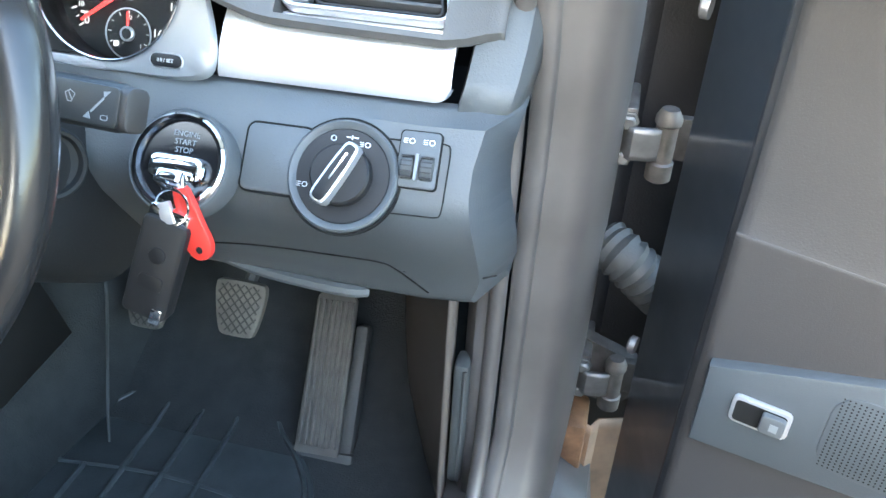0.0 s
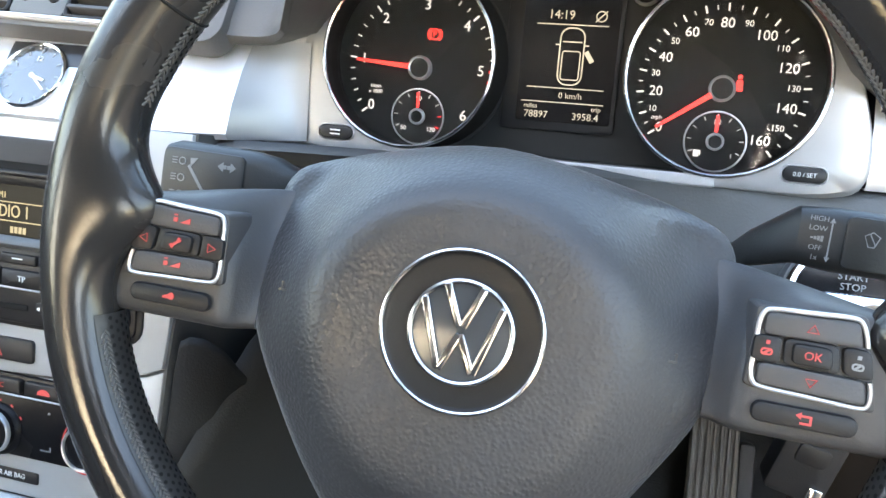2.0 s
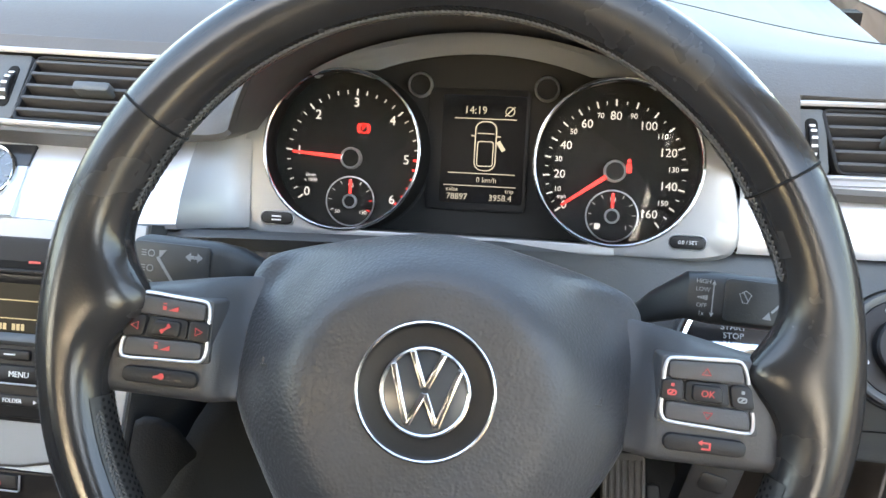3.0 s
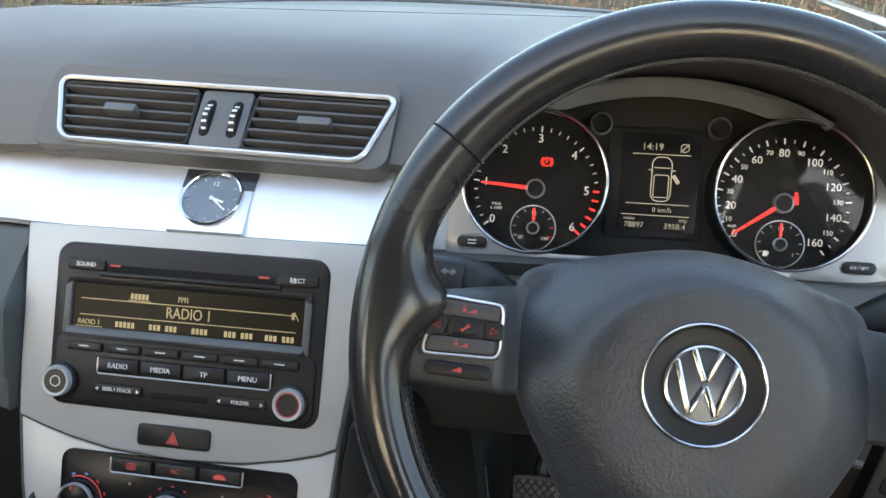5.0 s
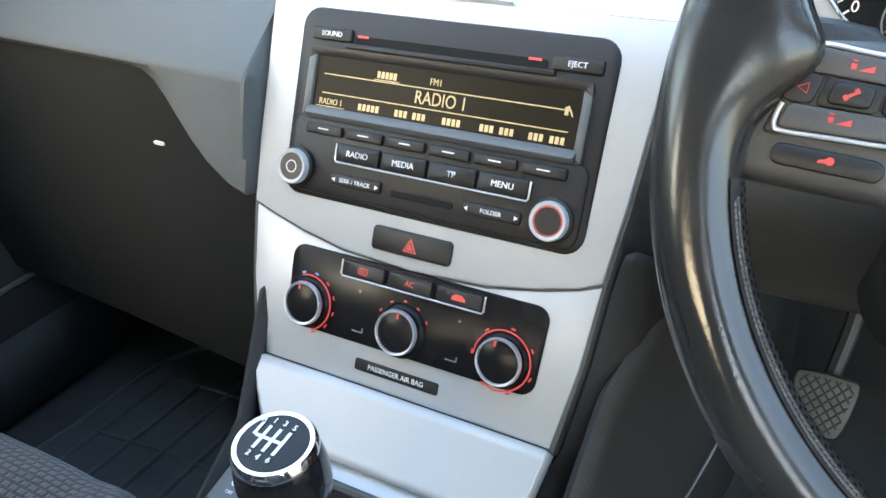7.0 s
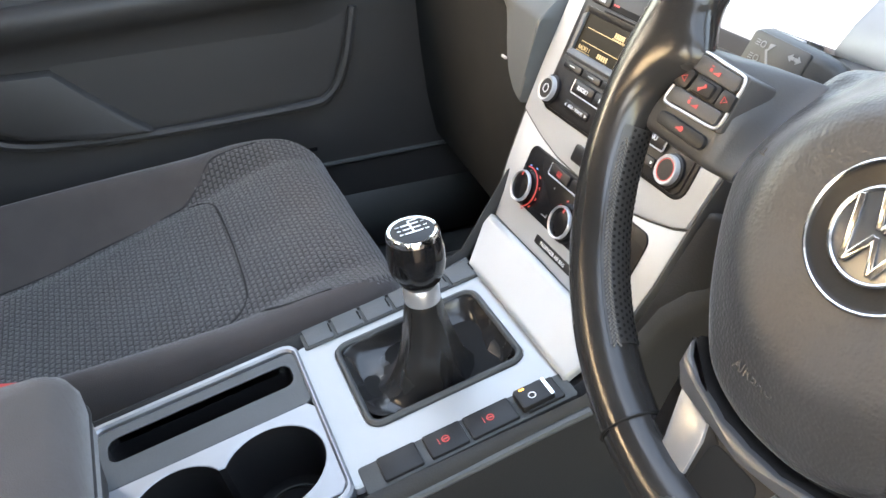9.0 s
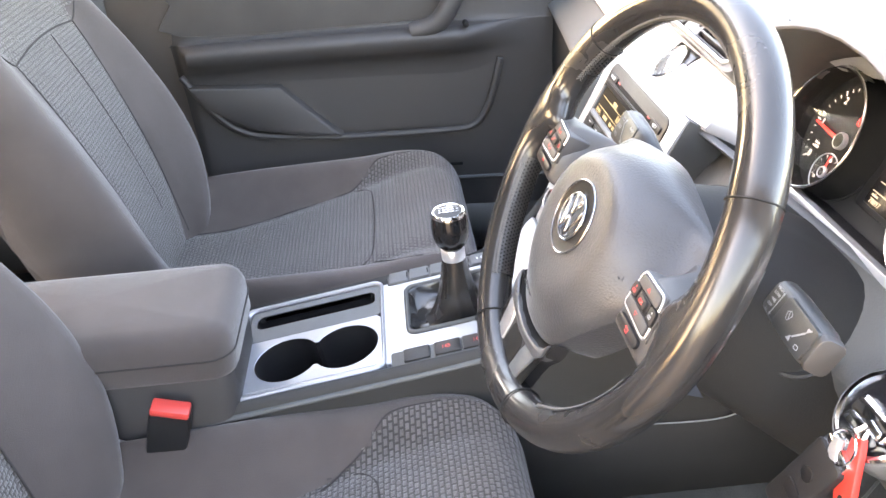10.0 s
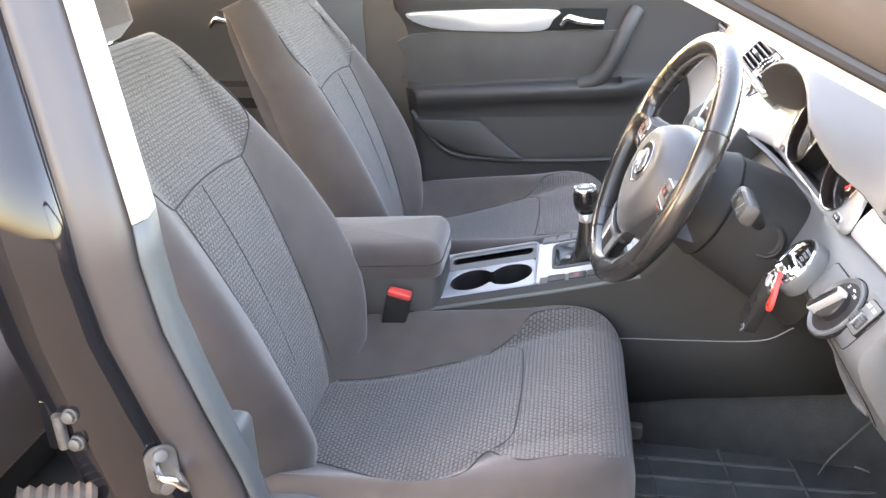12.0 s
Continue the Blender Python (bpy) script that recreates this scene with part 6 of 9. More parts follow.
part("lower_plate", prism(bmesh.new(), bot_lp, -0.012, 0.0005, 0.0018), M_SILVER, stack, "satin silver lower plate")
# dark body behind and beside it
rows = []
for z, g in ((0.001, 0.0), (-0.004, 0.003), (-0.03, 0.006), (-0.13, 0.012)):
    rows.append([(x * (1 + g * 6), y, z - 0.0015) for x, y in [(-0.1425, 0.078), (0.1435, 0.078), (0.1405, 0.030), (0.136, -0.030), (0.1305, -0.0765), (0.1265, -0.130), (0.1180, -0.190), (-0.1180, -0.190), (-0.1295, -0.130), (-0.1365, -0.0765), (-0.1395, -0.030), (-0.141, 0.030)]])
part("body", loft(bmesh.new(), rows, True, True), M_KNEE, stack, "black body of the stack")

radio = thing("car_radio", "black car radio with amber display and twin knobs", "radio", ST_M)
part("fascia", prism(bmesh.new(), rad_lp, 0.0, 0.0045, 0.0018), M_RADIO, radio, "satin black fascia")
part("lower_step", prism(bmesh.new(), [(x * (1 + 0.10 * y), y) for x, y in rr(0.216, 0.052, 0.009, 5, 0.0015, -0.035)], 0.004, 0.0062, 0.0015), M_RADIO, radio)
part("disc_slot", prism(bmesh.new(), rr(0.138, 0.0058, 0.002, 4, 0.002, 0.0450), 0.0045, 0.0052), M_VOID, radio, "disc slot")
part("slot_lip", prism(bmesh.new(), rr(0.150, 0.0035, 0.001, 4, 0.002, 0.0405), 0.0045, 0.0075, 0.001), M_RADIO, radio)
for x in (-0.0605, 0.0625):
    part("slot_lamp", bar(0.0085, 0.0016, x, 0.0475, 0.0053), M_REDLIT, radio, "small red slot light")
for x, s in ((-0.0845, "SOUND"), (0.0900, "EJECT")):
    k = part("button", prism(bmesh.new(), rr(0.032, 0.0085, 0.0015, 4, x, 0.0470), 0.004, 0.0068, 0.0010), M_RADIO, radio, "narrow black key")
    part("print", words(s, 0.0048, x, 0.0470, 0.0068), M_PRINT, k)
# sunken display with sloping frame
dw, dh, dx, dy = 0.190, 0.0365, 0.0015, 0.0140
o, i = rr(dw + 0.012, dh + 0.012, 0.003, 4, dx, dy), rr(dw, dh, 0.002, 4, dx, dy)
part("display_frame", loft(bmesh.new(), [[(x, y, 0.0052) for x, y in o + o[:1]], [(x, y, 0.0072) for x, y in o + o[:1]], [(x, y, 0.0072) for x, y in inset(o, 0.002) + inset(o, 0.002)[:1]], [(x, y, 0.0050) for x, y in i + i[:1]]]), M_RADIO, radio)
scr = part("display", prism(bmesh.new(), i, 0.0045, 0.0051), M_SCREEN, radio, "amber segment display")
part("display_lip", mapped(prism(bmesh.new(), rr(0.196, 0.0075, 0.003, 4, dx, 0), 0.0, 0.0060, 0.002), Matrix.Translation((0, -0.0075, 0.0045)) @ Matrix.Rotation(radians(-35), 4, "X")), M_LOWER, radio, "sloping grey lip under the display")
for sx in (-1, 1):
    part("display_cheek", prism(bmesh.new(), [(dx + sx * 0.0955, 0.033), (dx + sx * 0.1015, 0.030), (dx + sx * 0.1015, -0.010), (dx + sx * 0.0955, -0.006)], 0.004, 0.0080, 0.0015), M_LOWER, radio)
zt = 0.0053
part("readout", words("RADIO 1", 0.0120, 0.004, 0.0140, zt, wide=0.82), M_AMBER, scr, "lit station name")
part("readout", words("FM1", 0.0062, -0.001, 0.0250, zt, wide=0.85), M_AMBER, scr)
part("readout", joined(*[bar(0.0023, 0.0044, -0.044 + 0.0031 * j, 0.0248, zt) for j in range(5)], bar(0.019, 0.0006, -0.0375, 0.0215, zt)), M_AMBER, scr, "small lit clock")
part("readout", joined(bar(0.0022, 0.0050, 0.088, 0.020, zt), bar(0.0008, 0.0070, 0.0905, 0.020, zt, turn=30)), M_AMBER, scr)
for y in (0.0205, 0.0078):
    part("readout_line", bar(0.178, 0.0007, 0.002, y, zt), M_AMBER, scr)
for cx, w, kind_ in ((-0.0790, 0.022, "RADIO 1"), (-0.0470, 0.020, 0), (-0.0165, 0.024, 0), (0.0140, 0.014, 0), (0.0455, 0.024, 0), (0.0785, 0.024, 0)):
    if kind_:
        part("readout", joined(words(kind_, 0.0058, cx, 0.0020, zt, wide=0.85), bar(0.023, 0.0005, cx, -0.0012, zt)), M_AMBER, scr)
    else:
        n = int(w / 0.0034)
        part("readout", joined(*[bar(0.0024, 0.0044, cx - w / 2 + 0.0034 * (j + 0.5), 0.0020, zt) for j in range(n) if not (n > 5 and j == n // 2)]), M_AMBER, scr, "small lit preset name")
for ob in scr.children:
    tagged(ob, ob.get("label", ""), kind="stuff")
for j in range(6):
    x = -0.0795 + 0.0322 * j
    k = part("preset_key", prism(bmesh.new(), rr(0.0295, 0.0072, 0.0015, 4, x, -0.0170), 0.004, 0.0088, 0.0014), M_RADIO, radio, "preset key")
    part("print", bar(0.0085, 0.0009, x, -0.0166, 0.0088), M_PRINT, k)
for j, s in enumerate(("RADIO", "MEDIA", "TP", "MENU")):
    x = -0.0490 + 0.0355 * j
    k = part("mode_key", prism(bmesh.new(), rr(0.0335, 0.0120, 0.0012, 4, x, -0.0300), 0.005, 0.0098, 0.0012), M_RADIO, radio, "mode key")
    part("print", words(s, 0.0056, x, -0.0300, 0.0098), M_PRINT, k)
part("key_rail", tube(bmesh.new(), [(-0.0668, -0.0245, 0.0085), (-0.0668, -0.0352, 0.0085), (-0.0655, -0.0368, 0.0085), (0.0740, -0.0368, 0.0085), (0.0752, -0.0352, 0.0085), (0.0752, -0.0245, 0.0085)], 0.0007, 6), M_ALU, radio, "thin bright rail")
for x, s in ((-0.0485, "SEEK / TRACK"), (0.0525, "FOLDER")):
    k = part("rocker_key", prism(bmesh.new(), rr(0.040, 0.0080, 0.002, 4, x, -0.0485), 0.005, 0.0086, 0.0010), M_RADIO, radio, "rocker key")
    part("print", words(s, 0.0040, x, -0.0485, 0.0086), M_PRINT, k)
    for sx in (-1, 1):
        part("arrow", poly([(x + sx * 0.0185, -0.0485), (x + sx * 0.0160, -0.0470), (x + sx * 0.0160, -0.0500)], 0.0086), M_PRINT, k)
part("card_slot", prism(bmesh.new(), rr(0.046, 0.0042, 0.001, 4, 0.002, -0.0500), 0.0062, 0.0072, 0.0005), M_VOID, radio, "thin slot")
for x in (-0.0985, 0.0915):
    k = part("knob", lathe(bmesh.new(), [(0.0122, 0.005), (0.0122, 0.0125), (0.0114, 0.0140), (0.0094, 0.0134)], 36, x, -0.0455, cap=False), M_SILVER, radio, "round knob with bright rim")
    part("knob_skirt", lathe(bmesh.new(), [(0.0142, 0.0062), (0.0140, 0.0085), (0.0122, 0.0095)], 36, x, -0.0455, cap=False), M_RADIO, k)
    part("knob_cap", prism(bmesh.new(), circle(0.0100, 32, x, -0.0455), 0.008, 0.0132), M_RADIO, k, "dark cap")
    part("cap_ring", mapped(tube(bmesh.new(), [((0.0088 if x > 0 else 0.0040) * math.cos(a * math.pi / 16), (0.0088 if x > 0 else 0.0040) * math.sin(a * math.pi / 16), 0) for a in range(32)], 0.0004, 5, True), Matrix.Translation((x, -0.0455, 0.0133))), M_REDLIT if x > 0 else M_PRINT, k)

hz = thing("hazard_switch", "black hazard switch with a red triangle", "switch", ST_M)
part("rocker", prism(bmesh.new(), rr(0.060, 0.0165, 0.003, 4, -0.001, -0.0810), 0.0, 0.0052, 0.0015), M_BLACK, hz, "satin black rocker")
t0 = [(-0.0062, -0.0860), (0.0042, -0.0860), (-0.0010, -0.0765)]
part("triangle", joined(poly(t0, 0.0052)), M_REDLIT, hz, "backlit red triangle")
part("triangle_gap", joined(rim(bmesh.new(), [(-0.0046, -0.0851), (0.0026, -0.0851), (-0.0010, -0.0785)], [(-0.0038, -0.08465), (0.0018, -0.08465), (-0.0010, -0.0795)], 0.0055, 0.0058)), M_BLACK, hz)

hv = thing("heater_control", "gloss black heater panel with three chrome-ringed dials", "heater control", ST_M)
cl_lp = [(x * (1 + 0.35 * (y + 0.128)), y) for x, y in rr(0.194, 0.0585, 0.010, 6, 0.003, -0.1280)]
part("fascia", prism(bmesh.new(), cl_lp, -0.004, 0.0022, 0.0010), M_HEAT, hv, "gloss black fascia")
for j, (x, w) in enumerate(((-0.0330, 0.033), (0.0035, 0.033), (0.0400, 0.033))):
    k = part("key", prism(bmesh.new(), rr(w, 0.0105, 0.0015, 4, x, -0.1065), 0.002, 0.0060, 0.0012), M_BLACK, hv, "oblong key")
    part("mark", words("AC", 0.0052, x, -0.1065, 0.0060) if j == 1 else joined(rim(bmesh.new(), rr(0.0075, 0.0050, 0.0015, 4, x, -0.1065), rr(0.0062, 0.0037, 0.001, 4, x, -0.1065), 0.0060, 0.0063), *[bar(0.0005, 0.0030, x - 0.0015 + 0.0015 * q, -0.1065, 0.0060) for q in range(3)]) if j == 0 else joined(poly([(x - 0.0052, -0.1085), (x + 0.0052, -0.1085), (x + 0.0045, -0.1062), (x + 0.0018, -0.1045), (x - 0.0022, -0.1045), (x - 0.0048, -0.1062)], 0.0060)), M_REDLIT, k)
part("key_rail", tube(bmesh.new(), [(-0.0510, -0.1015, 0.0045), (-0.0510, -0.1115, 0.0045), (-0.0498, -0.1128, 0.0045), (0.0565, -0.1128, 0.0045), (0.0578, -0.1115, 0.0045), (0.0578, -0.1015, 0.0045)], 0.0007, 6), M_ALU, hv, "thin bright rail")
for x, a0, a1, big in ((-0.0755, -70, 110, True), (0.0010, 30, 150, False), (0.0755, -120, 180, True)):
    y = -0.1385 if big else -0.1395
    k = part("dial", lathe(bmesh.new(), [(0.0160, 0.002), (0.0154, 0.0092), (0.0147, 0.0098)], 44, x, y, cap=False), M_HEAT, hv, "rotary dial with bright rim")
    part("dial_rim", lathe(bmesh.new(), [(0.0156, 0.0086), (0.0154, 0.0108), (0.0148, 0.0118), (0.0138, 0.0114), (0.0135, 0.0096)], 44, x, y, cap=False), M_ALU, k, "thin bright rim")
    part("dial_cap", prism(bmesh.new(), circle(0.0137, 36, x, y), 0.006, 0.0102, 0.0006), M_HEAT, k, "dark cap")
    part("dial_skirt", lathe(bmesh.new(), [(0.0190, 0.0020), (0.0182, 0.0040), (0.0156, 0.0055)], 44, x, y, cap=False), M_HEAT, k)
    if big:
        arc = [(x + 0.0196 * math.cos(radians(lerp(a0, a1, q / 24))), y + 0.0196 * math.sin(radians(lerp(a0, a1, q / 24))), 0.0046) for q in range(25)]
        part("scale_arc", tube(bmesh.new(), arc, 0.0006, 5), M_REDLIT, hv, "backlit red arc")
    for q in range(7 if big else 5):
        deg = lerp(a0, a1, q / (6 if big else 4))
        r = 0.0214 if big else 0.0205
        px_, py_ = x + r * math.cos(radians(deg)), y + r * math.sin(radians(deg))
        blue = x < -0.05 and q >= 5
        part("scale_mark", bar(0.0030 if big else 0.0024, 0.0012, px_, py_, 0.0024, turn=deg + 90), M_BLUELIT if blue else M_REDLIT, hv)
    part("pointer", bar(0.0016, 0.0042, x + (0.0 if not big else -0.004), y + 0.0115, 0.0103), M_REDLIT, k)
for x, y in ((-0.035, -0.121), (0.042, -0.122)):
    part("lamp_dot", bar(0.0016, 0.0016, x, y, 0.0022), M_GREYPRINT, hv)
for x in (-0.033, 0.040):
    part("pictogram", joined(bar(0.0080, 0.0008, x, -0.1490, 0.0022), bar(0.0008, 0.0035, x + 0.004, -0.1475, 0.0022)), M_GREYPRINT, hv)

bag = thing("airbag_sign", "small black sign reading passenger air bag", "sign", ST_M)
part("plate", prism(bmesh.new(), rr(0.0655, 0.0085, 0.0015, 4, 0.0015, -0.1715), 0.0, 0.0015, 0.0006), M_BLACK, bag, "black plate")
part("lettering", words("PASSENGER AIR BAG", 0.0050, 0.0015, -0.1715, 0.0015, wide=0.95), M_PRINT, bag, "pale lettering")

# ---- centre console ----
CO_M = Matrix.Translation((0.026, -0.16, 0.598)) @ Matrix.Rotation(radians(12), 4, "X")
con = thing("centre_console", "charcoal centre console with silver gear surround and cup holders", "console", CO_M)
# silver ramp from stack to gear surround
rows = []
st_inv = CO_M.inverted() @ ST_M
for t in range(9):
    k = t / 8
    a = st_inv @ Vector((0, -0.1865, 0.0))
    e = Vector((0, 0.198, 0.001))
    mid = (a + e) / 2 + Vector((0, -0.0015, -0.0025))
    p = a * (1 - k) ** 2 + mid * 2 * k * (1 - k) + e * k * k
    hw0, hw1 = 0.1150, 0.0925
    cxk = lerp(-0.020, -0.0055, k)
    hw = lerp(hw0, hw1, k)
    rows.append([(cxk + hw * q, p.y, p.z - (0.003 if abs(q) > 0.99 else 0)) for q in (-1, -0.985, -0.5, 0, 0.5, 0.985, 1)])
thick(part("ramp", loft(bmesh.new(), rows), M_SILVER, con, "satin silver ramp"), 0.006)
# rounded dark flank between stack, ramp and knee panel
line = [ST_M @ Vector(p) for p in ((0.1345, -0.060, -0.004), (0.1310, -0.085, -0.004), (0.1275, -0.130, -0.004), (0.1195, -0.186, -0.005))] + [CO_M @ Vector(p) for p in ((0.0880, 0.232, 0.004), (0.0885, 0.198, -0.004), (0.0960, 0.160, -0.006))]
flank = [[p + Vector(d) for d in ((0, 0, -0.004), (0.003, 0, 0.003), (0.009, 0.003, 0.005), (0.017, 0.008, 0.001), (0.023, 0.016, -0.012), (0.028, 0.030, -0.045))] for p in smooth_line(line, 4)]
thick(part("flank", mapped(loft(bmesh.new(), flank), CO_M.inverted()), M_SHROUD, con, "dark brown-black rounded flank"), 0.003)
# gear surround
go, gi = rr(0.186, 0.198, 0.010, 6, 0.004, 0.100), rr(0.116, 0.148, 0.014, 6, -0.010, 0.110)
part("gear_surround", rim(bmesh.new(), go, gi, -0.008, 0.0015, 0.0015), M_SILVER, con, "satin silver gear surround")
part("boot_frame", rim(bmesh.new(), inset(gi, -0.0005), inset(gi, 0.0055), -0.014, 0.0055, 0.002), M_KNEE, con, "dark boot frame")
part("boot_well", prism(bmesh.new(), inset(gi, 0.004), -0.022, -0.014), M_VOID, con)
# switch rows on both sides
for sx, xs_, n in ((1, 0.094, 4), (-1, -0.094, 6)):
    part("switch_rail", prism(bmesh.new(), rr(0.029, 0.186, 0.003, 4, xs_ + 0.001 * sx, 0.106), -0.006, 0.0035, 0.001), M_KNEE, con, "dark switch rail")
for j in range(4):
    y = 0.046 + 0.040 * j if j < 3 else 0.176
    k = part("switch", prism(bmesh.new(), rr(0.025, 0.0335 if j != 2 else 0.042, 0.002, 4, 0.094, y - (0.004 if j == 3 else 0)), 0.002, 0.0062, 0.0012), M_BLACK, con, "black console switch")
    if j in (1, 2):
        part("mark", joined(rim(bmesh.new(), circle(0.0034, 16, 0.094, y), circle(0.0026, 16, 0.094, y), 0.0062, 0.0065), bar(0.0010, 0.0044, 0.094, y, 0.0062), bar(0.0060, 0.0007, 0.094, y - 0.006, 0.0062)), M_REDLIT if j == 1 else M_REDLIT, k)
bk = part("parking_brake", prism(bmesh.new(), rr(0.022, 0.030, 0.003, 4, 0.094, 0.166), 0.005, 0.0110, 0.002), M_BLACK, con, "parking brake rocker with bright edge")
part("bright_edge", bar(0.0200, 0.0030, 0.094, 0.1790, 0.0105, 0.001), M_CHROME, bk)
part("brake_lamp", bar(0.0020, 0.0045, 0.0865, 0.1590, 0.0110), M_ORANGE, bk, "small orange light")
part("mark", rim(bmesh.new(), circle(0.0034, 16, 0.096, 0.164), circle(0.0026, 16, 0.096, 0.164), 0.0110, 0.0113), M_PRINT, bk)
for j in range(6):
    y = 0.030 + 0.0305 * j
    k = part("switch", prism(bmesh.new(), rr(0.026, 0.0275, 0.0015, 4, -0.0945, y), 0.002, 0.0058, 0.0010), M_LOWER, con, "blank console switch")
    part("slot_mark", bar(0.014, 0.0016, -0.0945, y + 0.0125, 0.0059), M_VOID, k)
    if j == 4:
        part("mark", joined(rim(bmesh.new(), circle(0.0030, 16, -0.0945, y + 0.003), circle(0.0023, 16, -0.0945, y + 0.003), 0.0058, 0.0061), words("OFF", 0.0034, -0.0945, y - 0.005, 0.0058)), M_PRINT, k)
# cup holder tray


def cups():
    """Outline of two overlapping round cup wells."""
    r, c0, c1, x = 0.0440, -0.1275, -0.0475, 0.040
    pts = []
    for k in range(31):
        a = radians(lerp(-58, 238, k / 30))
        pts.append((x + r * math.cos(a), c1 + r * math.sin(a)))
    for k in range(31):
        a = radians(lerp(122, 418, k / 30))
        pts.append((x + r * math.cos(a), c0 + r * math.sin(a)))
    return pts


cup_lp = cups()
slot_lp = rr(0.030, 0.172, 0.010, 6, -0.060, -0.0925)
# tray face as strips round the openings
bm = bmesh.new()
n = len(cup_lp)
sq = []
for x, y in cup_lp:
    d = Vector((x - 0.040, y + 0.0875))
    k = min(0.0545 / max(abs(d.x), 1e-6), 0.0960 / max(abs(d.y), 1e-6))
    sq.append((0.040 + d.x * k, -0.0925 + d.y * k * 0.985))
rim(bm, sq, cup_lp, -0.006, 0.0025, 0.0008)
part("cup_plate", bm, M_SPOKE, con, "satin grey cup holder plate")
so = [(min(x, -0.0145), y) for x, y in rr(0.074, 0.192, 0.010, 6, -0.0515, -0.0925)]
part("slot_plate", rim(bmesh.new(), so, slot_lp, -0.006, 0.0025, 0.0008), M_LOWER, con, "charcoal plate with a long slot")
part("tray_rim", rim(bmesh.new(), rr(0.206, 0.208, 0.016, 6, 0.004, -0.0975), rr(0.190, 0.192, 0.012, 6, 0.004, -0.0945), -0.010, 0.0060, 0.002), M_SPOKE, con, "satin grey raised rim of the tray")
part("cup_well", loft(bmesh.new(), [[(x, y, 0.002) for x, y in cup_lp + cup_lp[:1]], [(0.040 + (x - 0.040) * 0.97, -0.0875 + (y + 0.0875) * 0.98, -0.06) for x, y in cup_lp + cup_lp[:1]], [(0.040 + (x - 0.040) * 0.96, -0.0875 + (y + 0.0875) * 0.975, -0.062) for x, y in cup_lp + cup_lp[:1]]]), M_RADIO, con, "deep cup well")
part("cup_floor", poly([(0.040 + (x - 0.040) * 0.97, -0.0875 + (y + 0.0875) * 0.98) for x, y in cup_lp], -0.0625), M_RADIO, con)
for c0 in (-0.1275, -0.0475):
    part("cup_ring", rim(bmesh.new(), circle(0.031, 32, 0.040, c0), circle(0.029, 32, 0.040, c0), -0.062, -0.0595), M_KNEE, con)
part("slot_well", loft(bmesh.new(), [[(x, y, 0.002) for x, y in slot_lp + slot_lp[:1]], [(x, y, -0.03) for x, y in slot_lp + slot_lp[:1]]]), M_RADIO, con)
part("slot_floor", poly(slot_lp, -0.0305), M_RADIO, con)
# side walls of the console, down to the tunnel
for s in (-1, 1):
    rows = []
    for y, o in ((-0.46, 0.0), (-0.20, 0.0), (0.0, 0.0), (0.12, 0.002), (0.20, 0.004), (0.27, 0.012), (0.36, 0.026), (0.52, 0.05)):
        zt = 0.0035 if y < 0.2 else 0.0035 + (y - 0.2) * 0.9
        zt = min(zt, 0.09)
        rows.append([(s * (x + o) + 0.003 - (0.020 * ease((y - 0.12) / 0.10) if s < 0 else 0.0), y, z + zt * f) for x, z, f in ((0.086 if y < 0.19 else 0.1025, -0.014, 1), (0.1030, -0.006, 1), (0.108, 0.002, 1), (0.1125, -0.001, 1), (0.1165, -0.010, 1), (0.1175, -0.022, 1), (0.120, -0.08, 0.6), (0.130, -0.16, 0), (0.140, -0.26, 0))])
    thick(part("side_wall", loft(bmesh.new(), rows), M_CONSIDE, con, "black grained side wall"), 0.005)
    part("edge_band", tube(bmesh.new(), smooth_line([(s * 0.1165 + 0.003, -0.42, -0.010), (s * 0.1165 + 0.003, -0.2, -0.010), (s * 0.1165 + 0.003, 0.05, -0.010), (s * 0.119 + 0.003, 0.16, -0.006), (s * 0.121 + 0.003, 0.20, -0.004)], 4), 0.0040, 8), M_LOWER, con, "rounded edge band")
part("rear_wall", box(bmesh.new(), -0.10, 0.106, -0.50, -0.20, -0.20, -0.012), M_KNEE, con)
# joint line along the console side above the carpet
part("carpet_edge", tube(bmesh.new(), smooth_line([(0.1320, -0.42, -0.100), (0.1330, -0.20, -0.112), (0.1335, 0.0, -0.116), (0.1365, 0.130, -0.118), (0.1465, 0.252, -0.134), (0.168, 0.388, -0.143), (0.181, 0.445, -0.118)], 6), 0.0011, 6), M_GREYPRINT, con, "thin pale joint line")

# ---- gear lever ----
gl_m = Matrix.Translation((0.0325, -0.052, 0.614)) @ Matrix.Rotation(radians(6), 4, "X")
gear = thing("gear_lever", "six-speed gear lever with chrome-topped knob and leather boot", "gear lever", gl_m)
# leather boot: fixed to the frame all round, sagging into the well, then gathered up to the lever
nb = 60
to_gear = gl_m.inverted() @ CO_M
rows = []
for hx_, hy_, z, sq in ((0.0535, 0.0695, 0.0035, 7), (0.0520, 0.0680, 0.0020, 7), (0.0505, 0.0660, -0.0040, 6), (0.0480, 0.0620, -0.0110, 5), (0.0440, 0.0560, -0.0150, 4)):
    row = []
    for k in range(nb):
        a = 2 * math.pi * k / nb
        f = (abs(math.cos(a)) ** sq + abs(math.sin(a)) ** sq) ** (-1 / sq)
        sag = 0.0040 * math.sin(5 * a + 0.8) * max(0.0, 0.0035 - z) / 0.0185
        row.append(to_gear @ Vector((-0.010 + hx_ * f * math.cos(a), 0.110 + hy_ * f * math.sin(a), z + sag)))
    rows.append(row)
